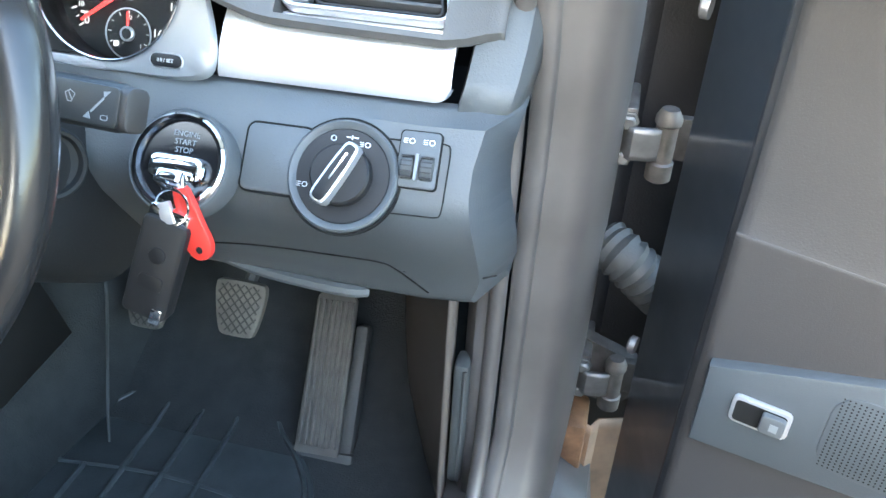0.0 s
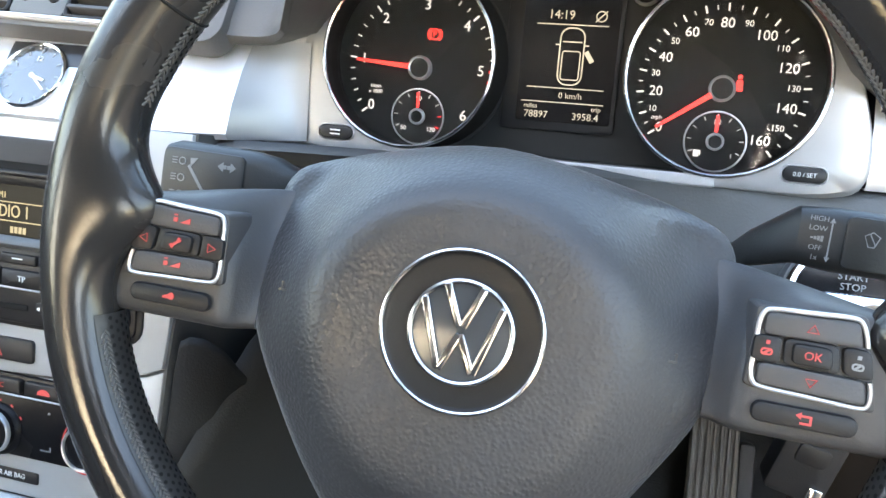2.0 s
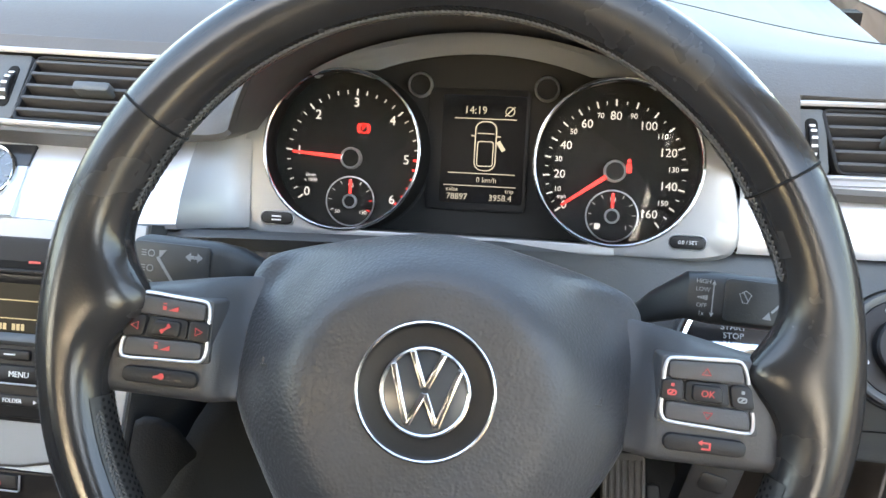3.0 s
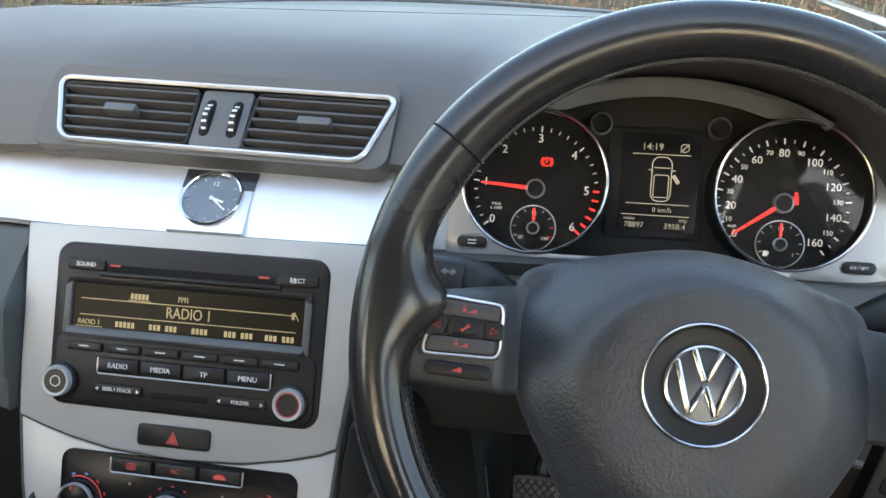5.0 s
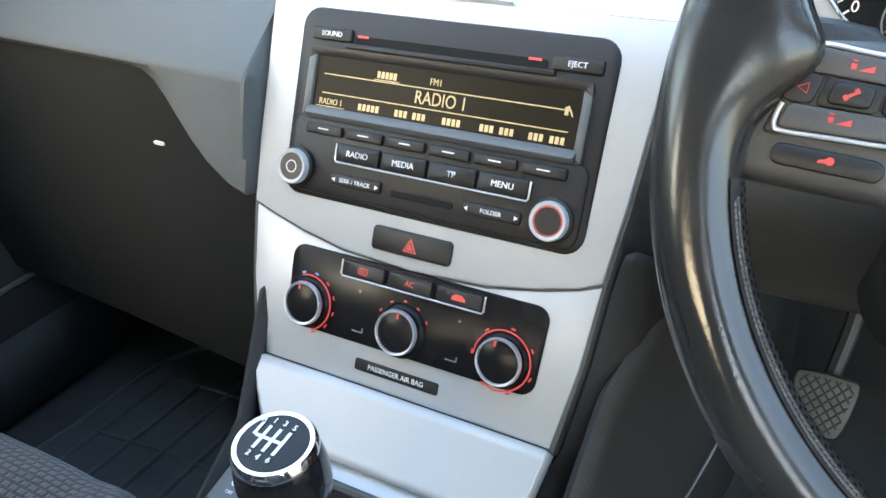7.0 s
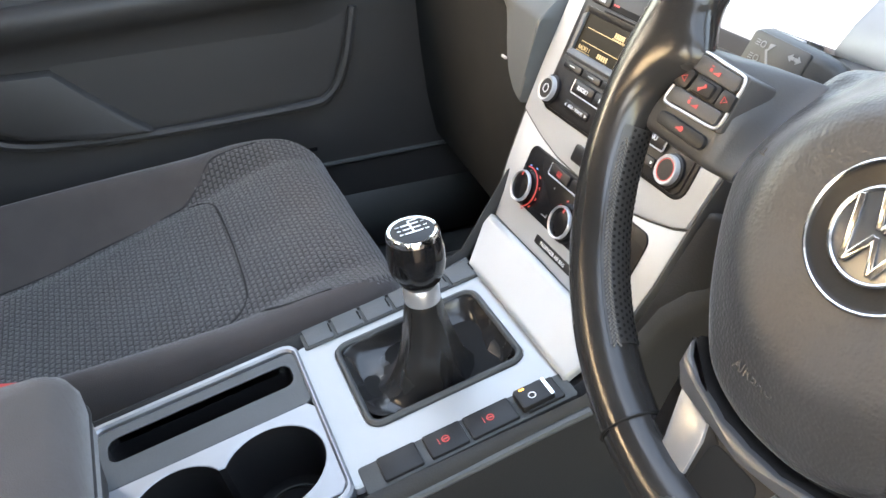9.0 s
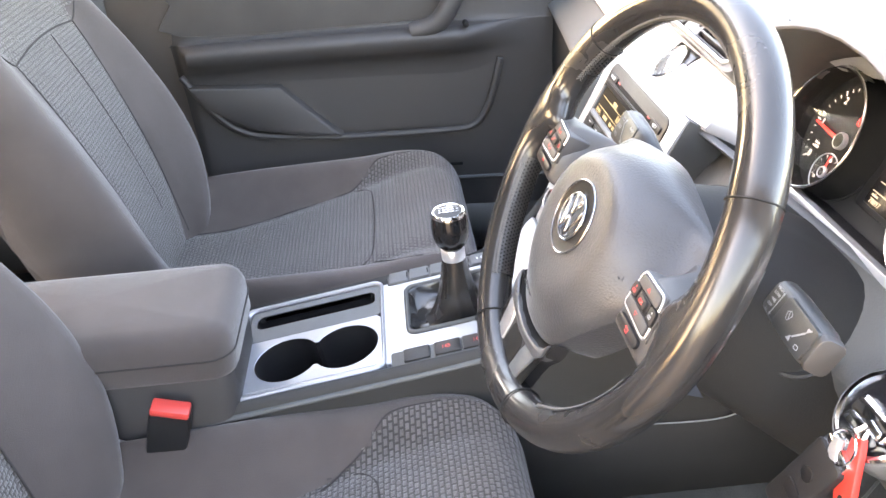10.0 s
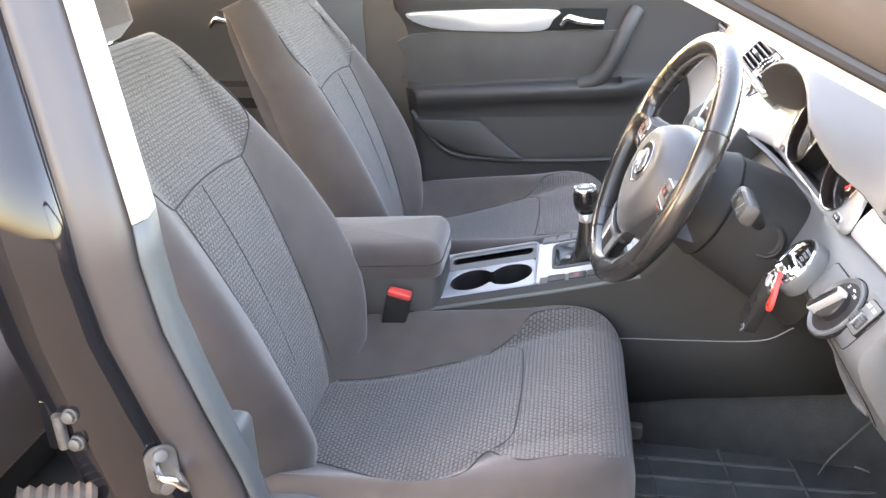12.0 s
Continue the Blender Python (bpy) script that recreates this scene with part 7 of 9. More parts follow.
for z, rx, ry, cxx, fold in ((-0.012, 0.0380, 0.0480, -0.009, 0.10), (-0.004, 0.0330, 0.0400, -0.007, 0.13), (0.006, 0.0295, 0.0345, -0.005, 0.12), (0.020, 0.0265, 0.0295, -0.003, 0.09), (0.036, 0.0235, 0.0250, -0.001, 0.07), (0.052, 0.0205, 0.0212, 0, 0.05), (0.068, 0.0180, 0.0183, 0, 0.03), (0.080, 0.0162, 0.0164, 0, 0.015), (0.084, 0.0152, 0.0152, 0, 0.0)):
    row = []
    for k in range(nb):
        a = 2 * math.pi * k / nb
        w = math.sin(4 * a + 14 * z + 0.5) + 0.5 * math.sin(7 * a - 30 * z)
        wob = 1 + fold * (1 - 2 * abs(w / 1.5) ** 0.7) * 0.8
        row.append((cxx + rx * wob * math.cos(a), ry * wob * math.sin(a), z))
    rows.append(row)
b = part("boot", loft(bmesh.new(), rows, True), M_LEATHER, gear, "creased black leather boot")
md = b.modifiers.new("smooth", "SUBSURF")
md.levels = md.render_levels = 1
part("collar", lathe(bmesh.new(), [(0.0150, 0.082), (0.0155, 0.084), (0.0155, 0.096), (0.0135, 0.099)], 32), M_ALU, gear, "bright collar")
part("knob", lathe(bmesh.new(), [(0.0125, 0.097), (0.0142, 0.100), (0.0190, 0.106), (0.0225, 0.114), (0.0240, 0.122), (0.0240, 0.131), (0.0230, 0.1395), (0.0216, 0.1458), (0.0204, 0.1490)], 40), M_GLOSS, gear, "gloss black knob")
part("knob_ring", lathe(bmesh.new(), [(0.0222, 0.1470), (0.0218, 0.1500), (0.0203, 0.1522), (0.0180, 0.1518)], 40, cap=False), M_CHROME, gear, "chrome ring")
cap = part("knob_cap", lathe(bmesh.new(), [(0.0185, 0.1515), (0.012, 0.1530), (0.0005, 0.1536)], 36, cap=False), M_RADIO, gear, "black cap with shift pattern")
gz = 0.1534
pat = [bar(0.0018, 0.0150, x, 0.0, gz) for x in (-0.0065, -0.0005, 0.0055)] + [bar(0.0165, 0.0018, -0.0020, 0.0, gz), bar(0.0016, 0.008, -0.0115, 0.0038, gz)]
pat += [words(s, 0.0046, x, y, gz) for s, x, y in (("1", -0.0065, 0.0108), ("3", -0.0005, 0.0112), ("5", 0.0055, 0.0108), ("2", -0.0065, -0.0108), ("4", -0.0005, -0.0112), ("6", 0.0055, -0.0108), ("R", -0.0120, 0.0095))]
part("shift_pattern", joined(*pat), M_PRINT, cap, "pale shift pattern")

# ---- armrest and buckle ----
arm = thing("armrest", "grey cloth centre armrest over a storage box", "armrest")


def pillow(cx, cy, z0, z1, w, l, r, crown=0.006, rows_n=7):
    """A padded block with rounded edges and a slight crown."""
    rows = []
    base = rr(w, l, r, 6, cx, cy)
    e = min(0.022, (z1 - z0) * 0.45)
    for d, z in ((0.004, z0), (0.0, z0 + e * 0.3), (0.0, z1 - e), (0.004, z1 - e * 0.5), (0.012, z1 - e * 0.15), (0.022, z1)):
        rows.append([(x, y, z) for x, y in inset(base, d)])
    last = rows[-1]
    for f in (0.75, 0.4, 0.05):
        rows.append([(cx + (x - cx) * f, cy + (y - cy) * f, z1 + crown * (1 - f * f)) for x, y, z in last])
    return loft(bmesh.new(), rows, True, True)


bmx = mapped(pillow(0, 0, 0, 0.070, 0.176, 0.345, 0.03), Matrix.Translation((0.066, -0.505, 0.606)) @ Matrix.Rotation(radians(3), 4, "X"))
part("lid", bmx, M_CLOTH, arm, "padded grey-brown cloth lid")
part("lid_seam", mapped(tube(bmesh.new(), [(x, y, 0.030) for x, y in rr(0.1775, 0.3465, 0.03, 6)], 0.0013, 6, True), Matrix.Translation((0.066, -0.505, 0.606)) @ Matrix.Rotation(radians(3), 4, "X")), M_SEAM, arm)
part("box", prism(bmesh.new(), rr(0.166, 0.335, 0.02, 5, 0.066, -0.505), 0.42, 0.615, 0.003), M_DOOR, arm, "dark storage box")

for s, nm in ((1, "red seat belt buckle beside the driver's seat"), (-1, "red seat belt buckle beside the passenger's seat")):
    bu = thing("belt_buckle", nm, "buckle", Matrix.Translation((0.172 if s > 0 else -0.115, -0.412, 0.585)) @ Matrix.Rotation(radians(-14), 4, "X") @ Matrix.Rotation(radians(6 * s), 4, "Y"), group="seat belt buckles")
    part("housing", box(bmesh.new(), -0.011, 0.011, -0.024, 0.024, -0.11, 0.006, 0.004), M_BLACK, bu, "black housing")
    part("release_button", box(bmesh.new(), -0.0095, 0.0125, -0.0225, 0.0225, 0.003, 0.014, 0.003), M_BUCKLE, bu, "red release button")
    part("slot", box(bmesh.new(), -0.0115, -0.0085, -0.018, 0.018, 0.003, 0.009, 0.0005), M_VOID, bu)

# ---- front seats ----


def cushion_half(y, k=1.0):
    """Half width of the woven insert: it narrows towards the backrest."""
    return lerp(0.098, 0.156, ease((y + 0.54) / 0.30)) * lerp(k, 1.0, ease((y + 0.26) / 0.08))


def cushion_row(y, z0, w, side_drop, lift, k_left=1.0, k_right=1.0):
    """Cross-section of the cushion at y: flat middle, raised bolsters, rounded sides."""
    q = min(1.0, w / 0.235)

    def half(k):
        up = lift * (0.30 if k > 1.1 else 1.0)
        hw = min(cushion_half(y, k) * q, w - 0.050)
        mid = max(0.200 * q, hw + 0.014)
        return [(0.0, z0), (0.46 * hw, z0 + 0.002), (0.82 * hw, z0 + 0.002), (hw, z0), (lerp(hw, mid, 0.45), z0 + 0.010 * up), (mid, z0 + 0.026 * up), (max(mid + 0.006, w - 0.030 * q), z0 + 0.028 * up), (w - 0.010, z0 + 0.012 * up - 0.004), (w, z0 - 0.022), (w + 0.002, z0 - 0.055), (w - 0.004, z0 - side_drop)]

    return [(-x, y, z) for x, z in half(k_left)[:0:-1]] + [(x, y, z) for x, z in half(k_right)]


def islands(bm):
    """One bmesh for each connected piece of a sheet."""
    todo, res = set(bm.verts), []
    while todo:
        seed = todo.pop()
        got, stack_ = {seed}, [seed]
        while stack_:
            for e in stack_.pop().link_edges:
                for v in e.verts:
                    if v not in got:
                        got.add(v)
                        stack_.append(v)
        todo -= got
        one = bmesh.new()
        ids = {v: one.verts.new(v.co) for v in got}
        for f in {f for v in got for f in v.link_faces}:
            one.faces.new([ids[v] for v in f.verts])
        res.append((min(v.co.x + v.co.y * 0.01 for v in one.verts), one))
    bm.free()
    return [b for _, b in sorted(res, key=lambda r: r[0])]


def split(rows, name, seat, pick, m_in, m_out, names, labels, closed=False):
    """Two parts out of one surface: insert faces and bolster faces."""
    groups = {True: bmesh.new(), False: bmesh.new()}
    for flag, bm in groups.items():
        vs = [[bm.verts.new(p) for p in r] for r in rows]
        for i in range(len(rows) - 1):
            for j in range(len(rows[0]) - 1):
                if pick(i, j) == flag:
                    bm.faces.new((vs[i][j], vs[i][j + 1], vs[i + 1][j + 1], vs[i + 1][j]))
        bmesh.ops.delete(bm, geom=[v for v in bm.verts if not v.link_faces], context="VERTS")
    for flag, m, nm, lb in ((True, m_in, names[0], labels[0]), (False, m_out, names[1], labels[1])):
        for piece in islands(groups[flag]):
            part(nm, piece, m, seat, lb, sharp=75)


def refine(rows, nu, nv):
    """Finer grid through the given rows."""
    fine = [smooth_line([Vector(p) for p in r], nv) for r in rows]
    cols = [smooth_line([r[j] for r in fine], nu) for j in range(len(fine[0]))]
    return [[c[i] for c in cols] for i in range(len(cols[0]))]


def front_seat(name, label, cx, mirror):
    seat = thing(name, label, "seat", Matrix.Translation((cx, 0, 0)), group="front seats")
    spec = ((-0.560, 0.460, 0.225, 0.08, 2.0), (-0.52, 0.462, 0.235, 0.09, 2.4), (-0.42, 0.466, 0.247, 0.110, 2.6), (-0.30, 0.486, 0.256, 0.135, 2.2), (-0.19, 0.519, 0.259, 0.155, 1.3), (-0.11, 0.548, 0.252, 0.165, 0.75), (-0.055, 0.560, 0.238, 0.168, 0.4), (-0.020, 0.553, 0.217, 0.16, 0.25), (0.002, 0.532, 0.193, 0.14, 0.12), (0.012, 0.494, 0.176, 0.105, 0.05), (0.008, 0.440, 0.168, 0.05, 0.0), (-0.006, 0.400, 0.164, 0.025, 0.0))
    spec = [(y, z + (0.012 if mirror < 0 else 0.0), *r) for y, z, *r in spec]
    # the driver's outer bolster is flattened by wear
    k_side = {-1: 0.88, 1: 1.42} if mirror > 0 else {-1: 1.0, 1: 1.08}
    rows = [cushion_row(*s, k_side[-1], k_side[1]) for s in spec]
    fine = refine(rows, 7, 4)

    def in_insert(i, j):
        p = (fine[i][j] + fine[i + 1][j + 1]) / 2
        if p.y > -0.220 and i > 21:
            k = ease((p.y + 0.220) / 0.08)
            return abs(p.x) < min(lerp(0.153, 0.208, k), 0.90 * max(q.x for q in fine[i]))
        return 28 <= j < 52

    split(fine, name, seat, in_insert, M_WEAVE, M_CLOTH, ("cushion_insert", "cushion_bolster"), ("woven patterned cloth insert", "plain grey-brown cloth bolsters"))

    def top_z(x, y):
        best = min((p for r in fine[:59] for p in r), key=lambda p: (p.x - x) ** 2 + (p.y - y) ** 2)
        return best.z

    for s in (-1, 1):
        line = [(s * cushion_half(y, k_side[s]), y, top_z(s * cushion_half(y, k_side[s]), y) + 0.0002) for y in (-0.51, -0.46, -0.42, -0.38, -0.34, -0.30, -0.26, -0.235)]
        line += [(s * a, b, top_z(s * a, b)) for a, b in ((0.157, -0.210), (0.176, -0.185), (0.198, -0.162), (0.2065, -0.140), (0.208, -0.09))]
        part("cushion_seam", tube(bmesh.new(), smooth_line(line, 4), 0.0014, 6), M_SEAM, seat, "sewn seam")
    part("cushion_seam", tube(bmesh.new(), smooth_line([(x, y, top_z(x, y)) for x, y in ((-0.153, -0.232), (-0.152, -0.212), (-0.1465, -0.190), (-0.128, -0.174), (-0.1, -0.169), (-0.05, -0.167), (0, -0.166), (0.05, -0.167), (0.1, -0.169), (0.128, -0.174), (0.1465, -0.190), (0.152, -0.212), (0.153, -0.232))], 4), 0.0014, 6), M_SEAM, seat, "sewn seam")
    part("base", box(bmesh.new(), -0.215, 0.215, -0.52, -0.03, 0.33, 0.43, 0.015), M_KNEE, seat, "black seat base")
    for s in (-1, 1):
        part("slide_rail", box(bmesh.new(), s * 0.19 - 0.012, s * 0.19 + 0.012, -0.60, 0.06, 0.285, 0.335, 0.004), M_STEEL, seat, "steel slide rail")
    bm = loft(bmesh.new(), [[(mirror * x, y, z) for y, z in ((-0.56, 0.36), (-0.56, 0.47), (-0.48, 0.475), (-0.30, 0.445), (-0.08, 0.43), (-0.04, 0.40), (-0.05, 0.36))] for x in (0.236, 0.262, 0.268)], True, True)
    part("side_valance", bm, M_BTRIM, seat, "grey plastic side valance")

    hx, hy, hz = (-0.212, -0.492, 0.508) if mirror > 0 else (-0.216, -0.540, 0.522)
    hinge_m = Matrix.Translation((hx, hy, hz)) @ Matrix.Rotation(radians(-24), 4, "X") @ Matrix.Rotation(radians(-10), 4, "Z")
    part("hinge_cover", mapped(loft(bmesh.new(), [[(x * f, y * f, z) for x, y in rr(0.030, 0.046, 0.010, 5)] for f, z in ((1.0, -0.05), (1.0, 0.008), (0.93, 0.015), (0.75, 0.020), (0.4, 0.0225))], True, True), hinge_m), M_HINGECOVER, seat, "pale grey plastic cover of the recliner")
    # backrest: leaning shell, local x across, y up the back, z forward
    s23, c23 = math.sin(radians(22.5)), math.cos(radians(22.5))
    bmx_ = Matrix.Translation((0, -0.500, 0.478)) @ Matrix(((1, 0, 0), (0, -s23, c23), (0, c23, s23))).to_4x4()

    def back_half(y):
        return lerp(0.090, 0.130, min(1.0, max(0.0, y) / 0.44))

    def back_row(y, w, z0, lift, d):
        hw = back_half(y)
        half = [(0.0, z0), (0.45 * hw, z0 + 0.001), (0.82 * hw, z0 + 0.002), (hw, z0 + 0.002), (hw + 0.024, z0 + 0.012 * lift), (w - 0.045, z0 + 0.036 * lift), (w - 0.018, z0 + 0.030 * lift), (w - 0.002, z0 + 0.005 * lift - 0.006), (w + 0.004, z0 - 0.035), (w, z0 - 0.075), (w - 0.02, z0 - d)]
        pts = [(-x, z) for x, z in half[:0:-1]] + half
        return [(x, y, z) for x, z in pts]

    bspec = ((-0.08, 0.172, -0.050, 0.7, 0.07), (-0.02, 0.188, -0.036, 1.2, 0.09), (0.03, 0.210, -0.022, 1.7, 0.11), (0.12, 0.247, -0.005, 1.9, 0.12), (0.22, 0.261, 0.005, 1.7, 0.12), (0.32, 0.255, 0.008, 1.35, 0.115), (0.40, 0.246, 0.006, 1.0, 0.11), (0.48, 0.231, 0.000, 0.65, 0.10), (0.56, 0.211, -0.010, 0.35, 0.095), (0.63, 0.186, -0.020, 0.12, 0.08), (0.668, 0.164, -0.032, 0.0, 0.06), (0.682, 0.148, -0.050, 0.0, 0.035), (0.677, 0.138, -0.075, 0.0, 0.02))
    brows = []
    for sp in bspec:
        r = back_row(*sp) if mirror > 0 else back_row(sp[0], sp[1] - 0.006, sp[2], sp[3] * 0.74, sp[4])
        brows.append(r)
    # keep the cross-sections in proportion where the top narrows
    for r, sp in zip(brows, bspec):
        f = min(1.0, (sp[1] - 0.01) / 0.225)
        for i_, p in enumerate(r):
            r[i_] = (p[0] * (f if abs(p[0]) < sp[1] - 0.05 else 1.0), p[1], p[2])
    bf = refine(brows, 4, 3)

    bworld = [[bmx_ @ p for p in r] for r in bf]

    def in_back(i, j):
        p = (bf[i][j] + bf[i + 1][j + 1]) / 2
        if p.y > 0.440:
            return abs(p.x) < min(lerp(0.132, 0.205, ease((p.y - 0.440) / 0.05)), 0.86 * max(q.x for q in bf[i])) and i < len(bf) - 7
        return 21 <= j < 39

    split(bworld, name, seat, in_back, M_WEAVE_UP, M_CLOTH, ("backrest_insert", "backrest_bolster"), ("woven patterned cloth insert", "plain grey-brown cloth bolsters"))

    def back_z(x, y):
        best = min((p for r in bf for p in r), key=lambda p: (p.x - x) ** 2 + (p.y - y) ** 2 - (1e-4 if p.z > -0.04 else 0))
        return bmx_ @ Vector((x, y, best.z + 0.0004))

    for s in (-1, 1):
        part("backrest_seam", tube(bmesh.new(), smooth_line([back_z(s * back_half(y), y) for y in (0.02, 0.08, 0.16, 0.24, 0.32, 0.39, 0.437)], 4), 0.0014, 6), M_SEAM, seat, "sewn seam")
        part("backrest_seam", tube(bmesh.new(), smooth_line([back_z(s * x, y) for x, y in ((0.130, 0.437), (0.142, 0.443), (0.164, 0.460), (0.188, 0.488), (0.196, 0.53), (0.184, 0.58))], 4), 0.0014, 6), M_SEAM, seat, "sewn seam")
    part("backrest_seam", tube(bmesh.new(), smooth_line([back_z(x, 0.437 + 0.010 * (1 - (x / 0.130) ** 2)) for x in (-0.130, -0.08, -0.04, 0, 0.04, 0.08, 0.130)], 4), 0.0016, 6), M_SEAM, seat, "sewn seam")
    part("quilt_line", tube(bmesh.new(), smooth_line([back_z(0.030 * mirror, y) for y in (0.10, 0.15, 0.25, 0.35, 0.44)], 4), 0.0010, 6), M_SEAM, seat)
    # sewn tag on the outer flank
    if mirror > 0:
        tm = bmx_ @ Matrix.Translation((0.2515, 0.412, -0.020)) @ Matrix.Rotation(radians(84), 4, "Y") @ Matrix.Rotation(radians(-78), 4, "Z")
        tag = part("tag", mapped(prism(bmesh.new(), rr(0.046, 0.015, 0.002, 3), 0, 0.0016, 0.0004), tm), M_SEAM, seat, "small dark sewn tag")
        part("print", mapped(words("AIRBAG", 0.0095, 0, 0, 0.0016), tm), M_GREYPRINT, tag)
    # back shell
    rows_b = [[bmx_ @ Vector((x * w, y, z)) for x, z in ((-1, -0.07), (-0.96, -0.115), (-0.7, -0.135), (0, -0.14), (0.7, -0.135), (0.96, -0.115), (1, -0.07))] for y, w in ((-0.03, 0.215), (0.15, 0.245), (0.32, 0.245), (0.48, 0.222), (0.63, 0.178), (0.675, 0.145))]
    thick(part("back_shell", loft(bmesh.new(), rows_b), M_CLOTH, seat, "cloth back of the seat"), 0.004)
    # headrest on two posts
    hr = bmesh.new()
    hrows = []
    for y, w, d in ((0.690, 0.085, 0.025), (0.705, 0.118, 0.047), (0.775, 0.134, 0.060), (0.85, 0.130, 0.056), (0.90, 0.110, 0.045), (0.915, 0.085, 0.028)):
        hrows.append([bmx_ @ Vector((a, y, b - 0.075)) for a, b in rr(2 * w, 2 * d, d * 0.8, 6)])
    hp = part("headrest", loft(hr, hrows, True, True), M_CLOTH, seat, "padded cloth headrest")
    for s in (-1, 1):
        part("post", tube(bmesh.new(), [bmx_ @ Vector((s * 0.065, y, -0.072)) for y in (0.62, 0.68, 0.73)], 0.0062, 10), M_CHROME, hp, "bright headrest post")
        part("post_guide", mapped(lathe(bmesh.new(), [(0.016, 0), (0.015, 0.008), (0.008, 0.011)], 20), bmx_ @ Matrix.Translation((s * 0.065, 0.676, -0.072)) @ Matrix.Rotation(radians(-90), 4, "X")), M_BLACK, seat)
    return seat


front_seat("driver_seat", "grey woven cloth driver's seat with plain bolsters", 0.372, 1)
front_seat("passenger_seat", "grey woven cloth passenger seat with plain bolsters", -0.380, -1)

# ---- doors ----
PD_M = Matrix(((0, 0, 1, -0.735), (1, 0, 0, 0), (0, 1, 0, 0), (0, 0, 0, 1)))
DD_M = Matrix(((0, 0, -1, 0.735), (-1, 0, 0, 0), (0, 1, 0, 0), (0, 0, 0, 1)))


def door(name, label, m, s, driver):
    """A front door's inner side: local x is s times forward, y is up, z is into the cabin."""
    d = thing(name, label, "door", m, kind="structure")

    def L(pts):
        return [(s * a, b) for a, b in pts]

    def rear(z):
        """Slanting rear edge of the panel."""
        return -0.580 + 0.10 * (1.02 - z)

    # inner panel as a shaped sheet: upper roll, cloth field, armrest shelf, lower bin
    ys = [-0.66, -0.62, -0.55, -0.45, -0.35, -0.25, -0.15, -0.05, 0.03, 0.10, 0.17, 0.24, 0.29, 0.325, 0.345]
    rows = []
    for y in ys:
        f = ease((y + 0.02) / 0.14)
        a = 0.045 * (1 - ease((y - 0.02) / 0.12)) * ease((y + 0.64) / 0.10)
        az = 0.775 + 0.045 * (y + 0.52)
        e = 0.012 * ease((abs(y + 0.11) - 0.46) / 0.09)
        rows.append([(s * (y if y > -0.50 else lerp(-0.50, rear(z), (-0.50 - y) / 0.16)), z, x - e) for z, x in ((0.36, 0.020), (0.42, 0.030), (0.52, 0.034), (0.60, 0.034), (0.68, 0.034), (az - 0.055, 0.036 + a * 0.2), (az - 0.030, 0.036 + a * 0.75), (az - 0.010, 0.036 + a), (az + 0.004, 0.036 + a * 0.95), (az + 0.012, 0.036 + a * 0.55), (az + 0.016, 0.034), (0.86, 0.030), (0.93, 0.028), (0.985, 0.034), (1.015, 0.042), (1.035, 0.036), (1.045, 0.0), (1.04, -0.03))])
    thick(part("inner_panel", loft(bmesh.new(), refine(rows, 2, 3)), M_DOOR, d, "dark moulded inner panel"), 0.006)
    # cloth field above the armrest
    field = L([(-0.530, 0.798), (-0.02, 0.822), (0.0, 0.84), (0.040, 0.930), (-0.05, 0.938), (-0.535, 0.930), (-0.542, 0.86)])
    part("cloth_field", prism(bmesh.new(), smooth_loop(field, 3), 0.020, 0.0355, 0.003), M_DOORCLOTH, d, "cloth covered field")
    # silver inlay, opener in its recess, slanted pull
    inlay = L([(-0.545, 0.985), (-0.50, 0.955), (-0.42, 0.942), (-0.30, 0.938), (-0.178, 0.940), (-0.150, 0.968), (-0.140, 0.992), (-0.30, 0.996), (-0.45, 0.993)])
    part("silver_inlay", prism(bmesh.new(), smooth_loop(inlay, 3), 0.024, 0.045, 0.003), M_ALU, d, "satin silver inlay")
    part("opener_recess", prism(bmesh.new(), L([(-0.168, 0.942), (-0.02, 0.942), (-0.01, 0.995), (-0.132, 0.996)]), 0.022, 0.0405, 0.003), M_VOID, d, "dark opener recess")
    op = smooth_line([(s * -0.128, 0.955, 0.046), (s * -0.112, 0.975, 0.056), (s * -0.095, 0.972, 0.060), (s * -0.06, 0.965, 0.062), (s * -0.02, 0.962, 0.060)], 5)
    part("opener", tube(bmesh.new(), op, [0.007 + 0.003 * math.sin(math.pi * k / (len(op) - 1)) for k in range(len(op))], 10, flat=0.7), M_CHROME, d, "bright door opener")
    pull = smooth_line([(s * -0.075, 0.800, 0.060), (s * -0.025, 0.820, 0.066), (s * 0.010, 0.875, 0.066), (s * 0.042, 0.950, 0.055), (s * 0.066, 0.992, 0.032)], 6)
    part("pull_grip", tube(bmesh.new(), pull, 0.0215, 12, flat=0.9), M_DOOR, d, "slanted pull grip")
    # bin in the lower part
    lip = [(-0.540, 0.722), (-0.495, 0.655), (-0.425, 0.598), (-0.30, 0.584), (-0.18, 0.582), (0.0, 0.588), (0.055, 0.600), (0.085, 0.650), (0.105, 0.740)]
    part("bin_recess", prism(bmesh.new(), L([(-0.345, 0.694), (-0.300, 0.650), (-0.240, 0.600), (-0.180, 0.590), (0.050, 0.600), (0.078, 0.650), (0.098, 0.735), (-0.34, 0.725)]), 0.028, 0.0372), M_DOOR, d, "dark recess of the door bin")
